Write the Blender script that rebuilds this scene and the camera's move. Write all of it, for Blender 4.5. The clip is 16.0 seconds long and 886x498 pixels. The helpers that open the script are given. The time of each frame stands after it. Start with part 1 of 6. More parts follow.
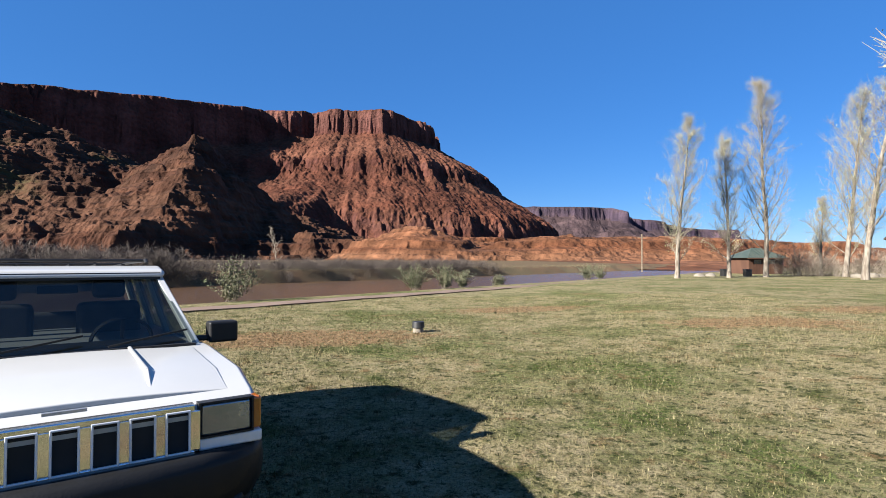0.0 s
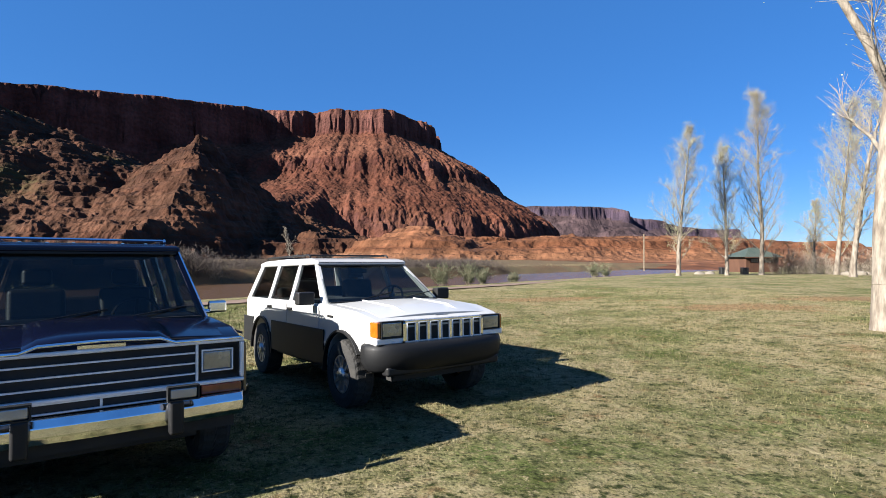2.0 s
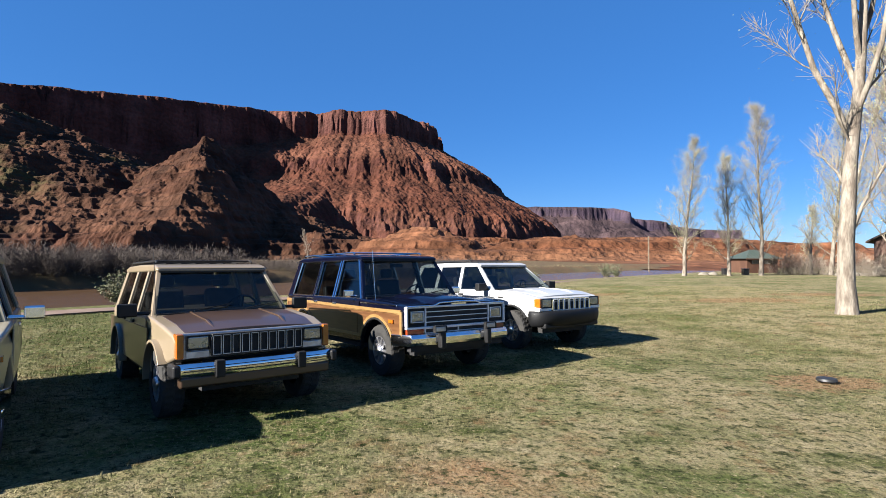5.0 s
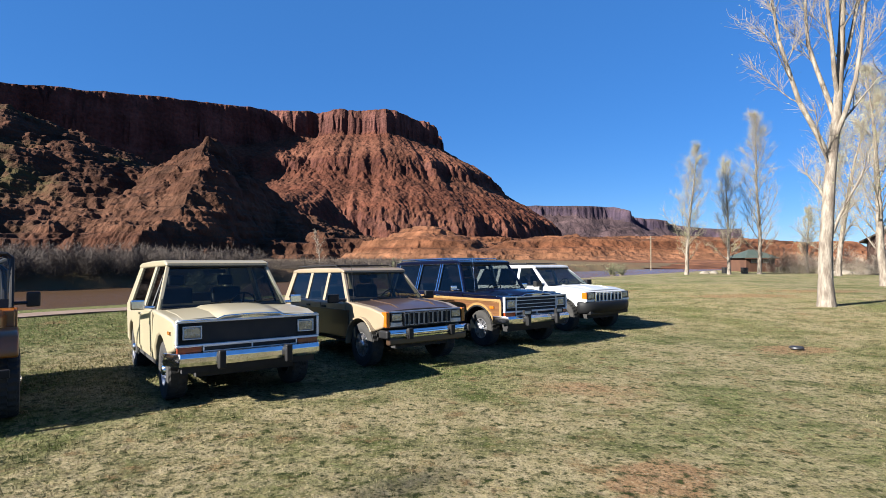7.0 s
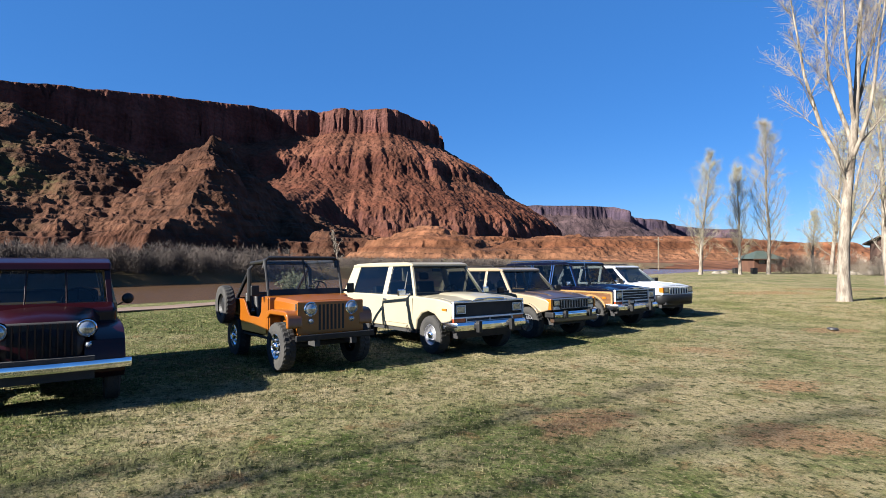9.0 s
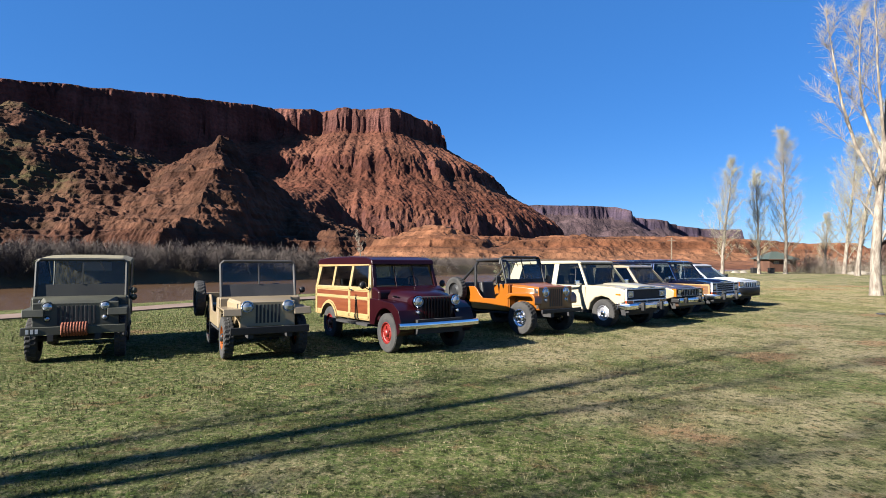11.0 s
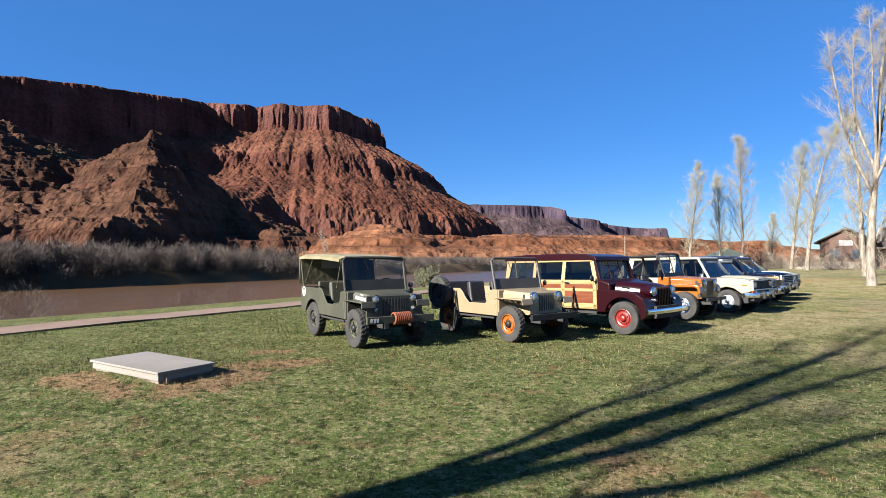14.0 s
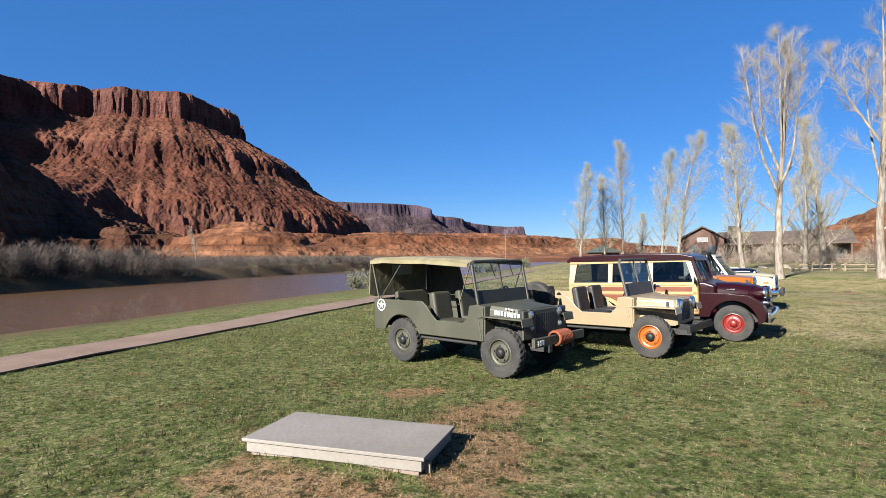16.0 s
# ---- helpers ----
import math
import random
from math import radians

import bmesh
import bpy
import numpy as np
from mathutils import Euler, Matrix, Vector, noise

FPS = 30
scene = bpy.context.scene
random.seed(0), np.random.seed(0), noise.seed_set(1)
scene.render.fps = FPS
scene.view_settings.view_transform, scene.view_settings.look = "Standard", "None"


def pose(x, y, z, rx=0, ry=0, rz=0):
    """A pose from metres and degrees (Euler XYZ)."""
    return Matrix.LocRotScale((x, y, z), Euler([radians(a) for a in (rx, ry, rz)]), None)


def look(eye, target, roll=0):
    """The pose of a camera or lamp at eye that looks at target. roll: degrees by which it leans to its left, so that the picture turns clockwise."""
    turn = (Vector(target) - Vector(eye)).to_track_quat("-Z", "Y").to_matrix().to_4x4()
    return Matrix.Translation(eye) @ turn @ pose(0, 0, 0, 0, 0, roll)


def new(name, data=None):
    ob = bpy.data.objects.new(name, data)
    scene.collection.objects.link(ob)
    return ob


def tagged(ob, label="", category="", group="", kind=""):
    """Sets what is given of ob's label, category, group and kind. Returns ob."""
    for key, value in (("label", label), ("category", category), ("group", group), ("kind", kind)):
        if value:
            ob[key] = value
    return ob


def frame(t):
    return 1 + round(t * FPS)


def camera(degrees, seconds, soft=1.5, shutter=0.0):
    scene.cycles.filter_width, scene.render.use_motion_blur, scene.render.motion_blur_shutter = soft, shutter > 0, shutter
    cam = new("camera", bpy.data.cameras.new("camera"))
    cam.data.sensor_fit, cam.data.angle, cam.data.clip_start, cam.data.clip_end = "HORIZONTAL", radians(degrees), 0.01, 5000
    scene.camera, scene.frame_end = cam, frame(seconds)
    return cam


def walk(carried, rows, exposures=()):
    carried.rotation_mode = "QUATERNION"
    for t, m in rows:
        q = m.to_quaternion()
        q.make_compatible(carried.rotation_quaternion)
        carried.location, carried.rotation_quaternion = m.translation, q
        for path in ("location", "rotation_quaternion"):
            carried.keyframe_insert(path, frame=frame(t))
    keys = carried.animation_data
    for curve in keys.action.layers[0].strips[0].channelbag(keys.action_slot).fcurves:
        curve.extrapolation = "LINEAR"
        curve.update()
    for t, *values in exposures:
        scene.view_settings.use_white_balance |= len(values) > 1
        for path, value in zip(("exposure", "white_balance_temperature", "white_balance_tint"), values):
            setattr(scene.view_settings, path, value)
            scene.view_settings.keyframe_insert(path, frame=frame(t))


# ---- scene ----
cam = camera(77.8, 16.0, soft=0.7)
PATH = [
    (0, (0.877, 8.957, 1.646), (0.879, 10.956, 1.689), 0.1),
    (0.5, (0.472, 8.038, 1.665), (0.472, 10.038, 1.707), 0.1),
    (1, (0.027, 7.171, 1.642), (0.027, 9.171, 1.684), 0.1),
    (1.5, (-0.338, 6.317, 1.611), (-0.337, 8.317, 1.653), 0.2),
    (2, (-0.706, 5.396, 1.582), (-0.706, 7.395, 1.623), 0.1),
    (2.5, (-1.101, 4.58, 1.585), (-1.103, 6.58, 1.628), 0.1),
    (3, (-1.565, 3.792, 1.632), (-1.567, 5.791, 1.674), 0.1),
    (3.5, (-1.968, 3.029, 1.649), (-1.971, 5.028, 1.692), 0.1),
    (4, (-2.374, 2.405, 1.618), (-2.377, 4.405, 1.661), 0.2),
    (6.5, (-4.175, -1.407, 1.725), (-4.18, 0.592, 1.766), 0.1),
    (7, (-4.713, -2.216, 1.743), (-4.717, -0.217, 1.782), 0.1),
    (7.5, (-5.325, -2.932, 1.757), (-5.328, -0.932, 1.796), 0.1),
    (8, (-6.12, -3.816, 1.785), (-6.125, -1.817, 1.823), 0.1),
    (8.5, (-6.997, -4.741, 1.801), (-7.0, -2.742, 1.838), 0.2),
    (11, (-12.407, -9.806, 1.761), (-12.411, -7.806, 1.795), 0.5),
    (11.5, (-13.555, -10.418, 1.721), (-13.56, -8.418, 1.754), 0.5),
    (12, (-14.833, -11.039, 1.703), (-14.836, -9.039, 1.736), 0.6),
    (12.5, (-15.945, -11.443, 1.718), (-15.95, -9.444, 1.75), 0.5),
    (13, (-17.011, -11.594, 1.683), (-16.999, -9.594, 1.714), 0.5),
    (13.5, (-17.828, -11.5, 1.668), (-17.765, -9.501, 1.699), 0.4),
    (14, (-18.732, -11.114, 1.683), (-18.512, -9.126, 1.715), 0.1),
    (14.5, (-19.384, -10.611, 1.667), (-18.966, -8.655, 1.7), -0.0),
    (15, (-20.211, -9.736, 1.661), (-19.672, -7.81, 1.692), -0.2),
    (15.5, (-21.121, -8.976, 1.701), (-20.559, -7.056, 1.729), -0.2),
    (16, (-22.775, -7.92, 1.785), (-22.085, -6.043, 1.808), -0.5),
]
walk(cam, [(t, look(eye, target, roll)) for t, eye, target, roll in PATH], [(0, 2.12), (8.5, 2.14), (13.5, 2.2), (15, 2.1), (16, 2.0)])
# ==== built below ====

# ---- world and sun ----
SUN_AZ, SUN_EL = radians(211.5), radians(27)      # the way to the sun, from +x towards +y
to_sun = Vector((math.cos(SUN_AZ) * math.cos(SUN_EL), math.sin(SUN_AZ) * math.cos(SUN_EL), math.sin(SUN_EL)))
world = bpy.data.worlds.new("sky")
scene.world = world
world.use_nodes = True
wn = world.node_tree
sky = wn.nodes.new("ShaderNodeTexSky")
sky.sky_type, sky.sun_disc = "NISHITA", False
sky.sun_elevation, sky.sun_rotation = SUN_EL, math.atan2(to_sun.x, to_sun.y)
sky.air_density, sky.dust_density, sky.ozone_density = 1.0, 0.0, 6.0
sky.altitude = 1300
deep = wn.nodes.new("ShaderNodeHueSaturation")
deep.inputs["Hue"].default_value, deep.inputs["Saturation"].default_value = 0.508, 1.2
deep.inputs["Value"].default_value = 0.76
wn.links.new(sky.outputs[0], deep.inputs["Color"])
even = wn.nodes.new("ShaderNodeMix")              # a thin even veil over the whole sky
even.data_type = "RGBA"
even.inputs["Factor"].default_value, even.inputs["B"].default_value = 0.52, (0.37, 1.27, 3.35, 1)
wn.links.new(deep.outputs[0], even.inputs["A"])
wn.links.new(even.outputs["Result"], wn.nodes["Background"].inputs[0])
wn.nodes["Background"].inputs[1].default_value = 0.05
sun = new("sun", bpy.data.lights.new("sun", "SUN"))
sun.data.energy, sun.data.angle, sun.data.color = 5.0, radians(0.55), (1.0, 0.95, 0.88)
sun.matrix_world = look(to_sun * 100, (0, 0, 0))


# ---- materials ----
def material(name, base, second=None, scale=3.0, rough=0.6, metal=0.0, bump=0.0, bump_scale=40.0, detail=6.0,
             coat=0.0, stretch=(1, 1, 1), low=0.4, high=0.6, speck=0.0, coords="Object"):
    """Two colours mixed by noise, a finer speckle, and relief."""
    m = bpy.data.materials.new(name)
    m.use_nodes = True
    n, l = m.node_tree.nodes, m.node_tree.links
    b = n["Principled BSDF"]
    b.inputs["Roughness"].default_value, b.inputs["Metallic"].default_value = rough, metal
    b.inputs["Coat Weight"].default_value = coat
    b.inputs["Coat Roughness"].default_value = 0.05
    if coords == "World":
        where = n.new("ShaderNodeNewGeometry").outputs["Position"]
    else:
        where = n.new("ShaderNodeTexCoord").outputs["Object"]
    mp = n.new("ShaderNodeMapping")
    mp.inputs["Scale"].default_value = stretch
    l.new(where, mp.inputs["Vector"])
    second = second or tuple(min(1, c * 0.86) for c in base)
    tex = n.new("ShaderNodeTexNoise")
    tex.inputs["Scale"].default_value, tex.inputs["Detail"].default_value = scale, detail
    l.new(mp.outputs[0], tex.inputs["Vector"])
    ramp = n.new("ShaderNodeValToRGB")
    ramp.color_ramp.elements[0].position, ramp.color_ramp.elements[1].position = low, high
    ramp.color_ramp.elements[0].color, ramp.color_ramp.elements[1].color = (*base, 1), (*second, 1)
    l.new(tex.outputs["Fac"], ramp.inputs[0])
    colour = ramp.outputs[0]
    fine = n.new("ShaderNodeTexNoise")
    fine.inputs["Scale"].default_value, fine.inputs["Detail"].default_value = bump_scale, 5
    l.new(mp.outputs[0], fine.inputs["Vector"])
    if speck:
        mix = n.new("ShaderNodeMix")
        mix.data_type, mix.blend_type = "RGBA", "MULTIPLY"
        mix.inputs["Factor"].default_value = speck
        r2 = n.new("ShaderNodeValToRGB")
        r2.color_ramp.elements[0].position, r2.color_ramp.elements[1].position = 0.35, 0.65
        r2.color_ramp.elements[0].color, r2.color_ramp.elements[1].color = (0.35, 0.35, 0.35, 1), (1.3, 1.3, 1.3, 1)
        l.new(fine.outputs["Fac"], r2.inputs[0])
        l.new(colour, mix.inputs["A"])
        l.new(r2.outputs[0], mix.inputs["B"])
        colour = mix.outputs["Result"]
    l.new(colour, b.inputs["Base Color"])
    if bump:
        bp = n.new("ShaderNodeBump")
        bp.inputs["Strength"].default_value, bp.inputs["Distance"].default_value = min(1, bump), 0.02 * max(1, bump)
        l.new(fine.outputs["Fac"], bp.inputs["Height"])
        l.new(bp.outputs[0], b.inputs["Normal"])
    return m


def rock_material(name, low_col, high_col, band, streak_scale=0.02, sheer_tint=0.0, scrub=0.0):
    """Layered sandstone: level bands, upright streaks, scree and relief, all by place in the world."""
    m = bpy.data.materials.new(name)
    m.use_nodes = True
    n, l = m.node_tree.nodes, m.node_tree.links
    b = n["Principled BSDF"]
    b.inputs["Roughness"].default_value = 0.95
    b.inputs["Specular IOR Level"].default_value = 0.1
    pos = n.new("ShaderNodeNewGeometry").outputs["Position"]

    def noise_at(scale, detail=6):
        mp = n.new("ShaderNodeMapping")
        mp.inputs["Scale"].default_value = scale
        l.new(pos, mp.inputs["Vector"])
        t = n.new("ShaderNodeTexNoise")
        t.inputs["Scale"].default_value, t.inputs["Detail"].default_value = 1.0, detail
        l.new(mp.outputs[0], t.inputs["Vector"])
        return t.outputs["Fac"]

    bands = noise_at((0.002, 0.002, band), 4)
    streaks = noise_at((streak_scale, streak_scale, streak_scale * 0.12), 6)
    blotch = noise_at((0.012, 0.012, 0.012), 7)
    grain = noise_at((0.12, 0.12, 0.16), 8)

    def ramp(fac, c0, c1, p0=0.38, p1=0.62):
        r = n.new("ShaderNodeValToRGB")
        r.color_ramp.elements[0].position, r.color_ramp.elements[1].position = p0, p1
        r.color_ramp.elements[0].color, r.color_ramp.elements[1].color = (*c0, 1), (*c1, 1)
        l.new(fac, r.inputs[0])
        return r.outputs[0]

    def mix(a, c, how, fac):
        x = n.new("ShaderNodeMix")
        x.data_type, x.blend_type = "RGBA", how
        x.inputs["Factor"].default_value = fac
        l.new(a, x.inputs["A"]), l.new(c, x.inputs["B"])
        return x.outputs["Result"]

    colour = ramp(bands, low_col, high_col)
    colour = mix(colour, ramp(streaks, (0.5, 0.45, 0.42), (1.25, 1.2, 1.15)), "MULTIPLY", 0.6)
    colour = mix(colour, ramp(blotch, (0.62, 0.62, 0.58), (1.15, 1.1, 1.05)), "MULTIPLY", 0.7)
    colour = mix(colour, ramp(grain, (0.6, 0.62, 0.6), (1.2, 1.2, 1.2)), "MULTIPLY", 0.6)
    if sheer_tint:                 # the sheer rock tinted bluer, none on the scree
        up = n.new("ShaderNodeSeparateXYZ")
        l.new(n.new("ShaderNodeNewGeometry").outputs["True Normal"], up.inputs[0])
        colour = mix(colour, ramp(up.outputs["Z"], (0.92, 0.98, 1.32), (1.0, 1.0, 1.0), 0.22, 0.62), "MULTIPLY", sheer_tint)
    if scrub:                   # olive scrub in clumps, thinning out over wide patches
        cover = n.new("ShaderNodeMath")
        cover.operation = "MULTIPLY"
        l.new(ramp(noise_at((0.009, 0.009, 0.03), 5), (0, 0, 0), (1, 1, 1), 0.46, 0.60), cover.inputs[0])
        l.new(ramp(noise_at((0.16, 0.16, 0.16), 5), (0.25, 0.25, 0.25), (1, 1, 1), 0.42, 0.60), cover.inputs[1])
        west = n.new("ShaderNodeSeparateXYZ")
        l.new(pos, west.inputs[0])
        side = n.new("ShaderNodeMapRange")          # the western slopes carry most of it
        side.inputs["From Min"].default_value, side.inputs["From Max"].default_value = -250, -330
        l.new(west.outputs["X"], side.inputs["Value"])
        some = n.new("ShaderNodeMath")
        some.operation = "MULTIPLY"
        l.new(cover.outputs[0], some.inputs[0]), l.new(side.outputs[0], some.inputs[1])
        cover = some
        x = n.new("ShaderNodeMix")
        x.data_type = "RGBA"
        x.inputs["B"].default_value = (0.044, 0.036, 0.014, 1)
        l.new(cover.outputs[0], x.inputs["Factor"]), l.new(colour, x.inputs["A"])
        colour = x.outputs["Result"]
    l.new(colour, b.inputs["Base Color"])
    bp = n.new("ShaderNodeBump")
    bp.inputs["Strength"].default_value, bp.inputs["Distance"].default_value = 0.9, 5.0
    l.new(grain, bp.inputs["Height"])
    l.new(bp.outputs[0], b.inputs["Normal"])
    return m


def lawn_material():
    m = bpy.data.materials.new("lawn")
    m.use_nodes = True
    n, l = m.node_tree.nodes, m.node_tree.links
    b = n["Principled BSDF"]
    b.inputs["Roughness"].default_value = 0.95
    b.inputs["Specular IOR Level"].default_value = 0.1
    pos = n.new("ShaderNodeNewGeometry").outputs["Position"]

    def fac(scale, detail=5, seed=0.0):
        mp = n.new("ShaderNodeMapping")
        mp.inputs["Location"].default_value = (seed, seed * 0.7, 0)
        l.new(pos, mp.inputs["Vector"])
        t = n.new("ShaderNodeTexNoise")
        t.inputs["Scale"].default_value, t.inputs["Detail"].default_value = scale, detail
        t.inputs["Roughness"].default_value = 0.65
        l.new(mp.outputs[0], t.inputs["Vector"])
        return t.outputs["Fac"]

    def step(f, a, c):
        r = n.new("ShaderNodeMapRange")
        r.inputs["From Min"].default_value, r.inputs["From Max"].default_value = a, c
        l.new(f, r.inputs["Value"])
        return r.outputs[0]

    def mix(f, a, c):
        x = n.new("ShaderNodeMix")
        x.data_type = "RGBA"
        l.new(f, x.inputs["Factor"])
        for k, v in (("A", a), ("B", c)):
            if isinstance(v, tuple):
                x.inputs[k].default_value = (*v, 1)
            else:
                l.new(v, x.inputs[k])
        return x.outputs["Result"]

    # greener towards the river and the slab end, drier towards the middle of the field
    sep = n.new("ShaderNodeSeparateXYZ")
    l.new(pos, sep.inputs[0])
    ma = n.new("ShaderNodeMath")
    ma.operation = "MULTIPLY_ADD"
    l.new(sep.outputs["X"], ma.inputs[0])
    ma.inputs[1].default_value, ma.inputs[2].default_value = 0.016, 0.16
    clampx = n.new("ShaderNodeClamp")
    clampx.inputs["Min"].default_value, clampx.inputs["Max"].default_value = -0.15, 0.06
    l.new(ma.outputs[0], clampx.inputs["Value"])
    wide = fac(0.22, 6)
    ad = n.new("ShaderNodeMath")
    l.new(wide, ad.inputs[0]), l.new(clampx.outputs[0], ad.inputs[1])
    green = mix(step(fac(2.0, 6, 3), 0.35, 0.65), (0.0493, 0.0796, 0.0158), (0.123, 0.15, 0.0435))
    straw = mix(step(fac(5.0, 6, 9), 0.3, 0.7), (0.195, 0.166, 0.0754), (0.351, 0.292, 0.181))
    c = mix(step(ad.outputs[0], 0.455, 0.575), green, straw)
    c = mix(step(fac(9.0, 6, 21), 0.46, 0.66), c, (0.247, 0.205, 0.106))
    c = mix(step(fac(1.3, 7, 51), 0.47, 0.68), c, (0.062, 0.078, 0.018))
    c = mix(step(fac(2.6, 7, 61), 0.56, 0.68), c, (0.167, 0.106, 0.0491))
    soil = mix(step(fac(6.0, 5, 5), 0.3, 0.7), (0.207, 0.12, 0.059), (0.276, 0.182, 0.101))
    patch = fac(0.31, 7, 40)
    c = mix(step(patch, 0.615, 0.70), c, soil)
    # worn spots of bare earth: place, half widths and turn
    near = None
    for sx, sy, rx, ry, turn in ((-20.3, -2.4, 0.75, 0.35, 35), (-20.7, -1.1, 0.4, 0.25, 10), (-22.4, -3.75, 0.9, 0.28, -36), (-20.9, -3.6, 0.45, 0.7, -30), (2.2, 8.6, 0.7, 0.45, 20),
                                 (-2.2, 20.6, 2.6, 1.1, 15), (8.8, 22.6, 2.0, 1.0, 0), (-6.4, 0.4, 0.6, 0.35, 40), (-4.2, -0.2, 0.7, 0.4, 0), (-3.0, 2.2, 0.5, 0.3, 30), (3.5, 27.5, 2.2, 0.9, 20), (14.5, 26, 2.6, 1.2, 10)):
        mp = n.new("ShaderNodeMapping")
        mp.vector_type = "TEXTURE"
        mp.inputs["Location"].default_value, mp.inputs["Rotation"].default_value, mp.inputs["Scale"].default_value = (sx, sy, 0), (0, 0, radians(turn)), (rx, ry, 9)
        l.new(pos, mp.inputs["Vector"])
        ln = n.new("ShaderNodeVectorMath")
        ln.operation = "LENGTH"
        l.new(mp.outputs[0], ln.inputs[0])
        if near is None:
            near = ln.outputs["Value"]
        else:
            mn = n.new("ShaderNodeMath")
            mn.operation = "MINIMUM"
            l.new(near, mn.inputs[0]), l.new(ln.outputs["Value"], mn.inputs[1])
            near = mn.outputs[0]
    ragged = n.new("ShaderNodeMath")
    ragged.operation = "MULTIPLY_ADD"
    l.new(fac(3.2, 8, 77), ragged.inputs[0])
    ragged.inputs[1].default_value = 3.0
    l.new(near, ragged.inputs[2])
    c = mix(step(ragged.outputs[0], 2.85, 2.35), c, soil)
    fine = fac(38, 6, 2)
    c = mix(step(fac(24, 5, 33), 0.56, 0.68), c, (0.329, 0.271, 0.165))
    # shade between tufts put into the colour; fine's low spots are the relief's hollows
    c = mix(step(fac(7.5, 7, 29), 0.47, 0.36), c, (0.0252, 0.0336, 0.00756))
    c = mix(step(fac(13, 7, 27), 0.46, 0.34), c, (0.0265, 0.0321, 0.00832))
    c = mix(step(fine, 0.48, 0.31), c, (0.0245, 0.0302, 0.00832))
    # sandy scrub beyond the river and far from the lawn
    dot = n.new("ShaderNodeVectorMath")
    dot.operation = "DOT_PRODUCT"
    l.new(pos, dot.inputs[0])
    dot.inputs[1].default_value = (-0.781, 0.625, 0)          # past the bank: 22.35 at the lawn's edge
    far = n.new("ShaderNodeVectorMath")
    far.operation = "LENGTH"
    l.new(pos, far.inputs[0])
    scrub = mix(step(fac(0.12, 7, 13), 0.35, 0.65), (0.102, 0.0624, 0.036), (0.0832, 0.07, 0.0397))
    bank = mix(step(fac(0.5, 6, 17), 0.42, 0.58), (0.113, 0.0756, 0.0454), (0.0605, 0.0624, 0.0227))
    c = mix(step(dot.outputs["Value"], 25.5, 30), c, bank)
    c = mix(step(dot.outputs["Value"], 58, 68), c, scrub)
    c = mix(step(far.outputs["Value"], 85, 130), c, scrub)
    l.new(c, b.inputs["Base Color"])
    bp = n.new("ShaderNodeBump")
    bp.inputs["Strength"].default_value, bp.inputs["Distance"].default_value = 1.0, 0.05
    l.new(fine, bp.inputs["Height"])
    tuft = n.new("ShaderNodeBump")
    tuft.inputs["Strength"].default_value, tuft.inputs["Distance"].default_value = 0.9, 0.16
    l.new(fac(5.5, 6, 91), tuft.inputs["Height"])
    l.new(bp.outputs[0], tuft.inputs["Normal"])
    l.new(tuft.outputs[0], b.inputs["Normal"])
    return m


def water_material():
    m = bpy.data.materials.new("river_water")
    m.use_nodes = True
    n, l = m.node_tree.nodes, m.node_tree.links
    b = n["Principled BSDF"]
    b.inputs["Base Color"].default_value = (0.085, 0.05, 0.028, 1)
    b.inputs["Roughness"].default_value = 0.14
    b.inputs["IOR"].default_value = 1.33
    mp = n.new("ShaderNodeMapping")
    mp.inputs["Rotation"].default_value = (0, 0, radians(-51))
    mp.inputs["Scale"].default_value = (0.5, 1.6, 1)
    l.new(n.new("ShaderNodeNewGeometry").outputs["Position"], mp.inputs["Vector"])
    t = n.new("ShaderNodeTexNoise")
    t.inputs["Scale"].default_value, t.inputs["Detail"].default_value = 2.0, 4
    l.new(mp.outputs[0], t.inputs["Vector"])
    bp = n.new("ShaderNodeBump")
    bp.inputs["Strength"].default_value, bp.inputs["Distance"].default_value = 0.5, 0.12
    l.new(t.outputs["Fac"], bp.inputs["Height"])
    l.new(bp.outputs[0], b.inputs["Normal"])
    return m


M_lawn, M_water = lawn_material(), water_material()
M_mesa = rock_material("red_sandstone", (0.069, 0.0261, 0.0165), (0.0959, 0.0414, 0.0268), 0.02, sheer_tint=1.0)
M_hill = rock_material("brown_sandstone", (0.046, 0.0199, 0.0122), (0.0662, 0.0322, 0.0199), 0.09, 0.05, scrub=1.0)
M_mound = rock_material("orange_shale", (0.0845, 0.0353, 0.0184), (0.138, 0.0672, 0.0383), 0.12, 0.05)
# greyer and bluer than the near rock: aerial haze put into the colour
M_far = rock_material("hazed_sandstone", (0.040, 0.029, 0.036), (0.058, 0.040, 0.044), 0.012, 0.006, sheer_tint=1.0)
M_path = material("path_concrete", (0.145, 0.0951, 0.0675), (0.119, 0.0741, 0.0494), 1.2, 0.9, bump=0.3, bump_scale=25, speck=0.3, coords="World")
M_bark = material("pale_bark", (0.188, 0.162, 0.128), (0.102, 0.0806, 0.0602), 3.0, 0.9, bump=0.9, bump_scale=14, stretch=(2.2, 2.2, 0.5), speck=0.35)
M_twig = material("bare_twigs", (0.213, 0.176, 0.135), (0.156, 0.127, 0.0943), 2.0, 0.9, coords="World")
M_leaf = material("young_leaves", (0.25, 0.255, 0.125), (0.18, 0.20, 0.085), 0.8, 0.7, coords="World")
M_brush = material("grey_brush", (0.0645, 0.0498, 0.0398), (0.0423, 0.0319, 0.0262), 0.25, 0.95, coords="World", speck=0.2, bump_scale=3)
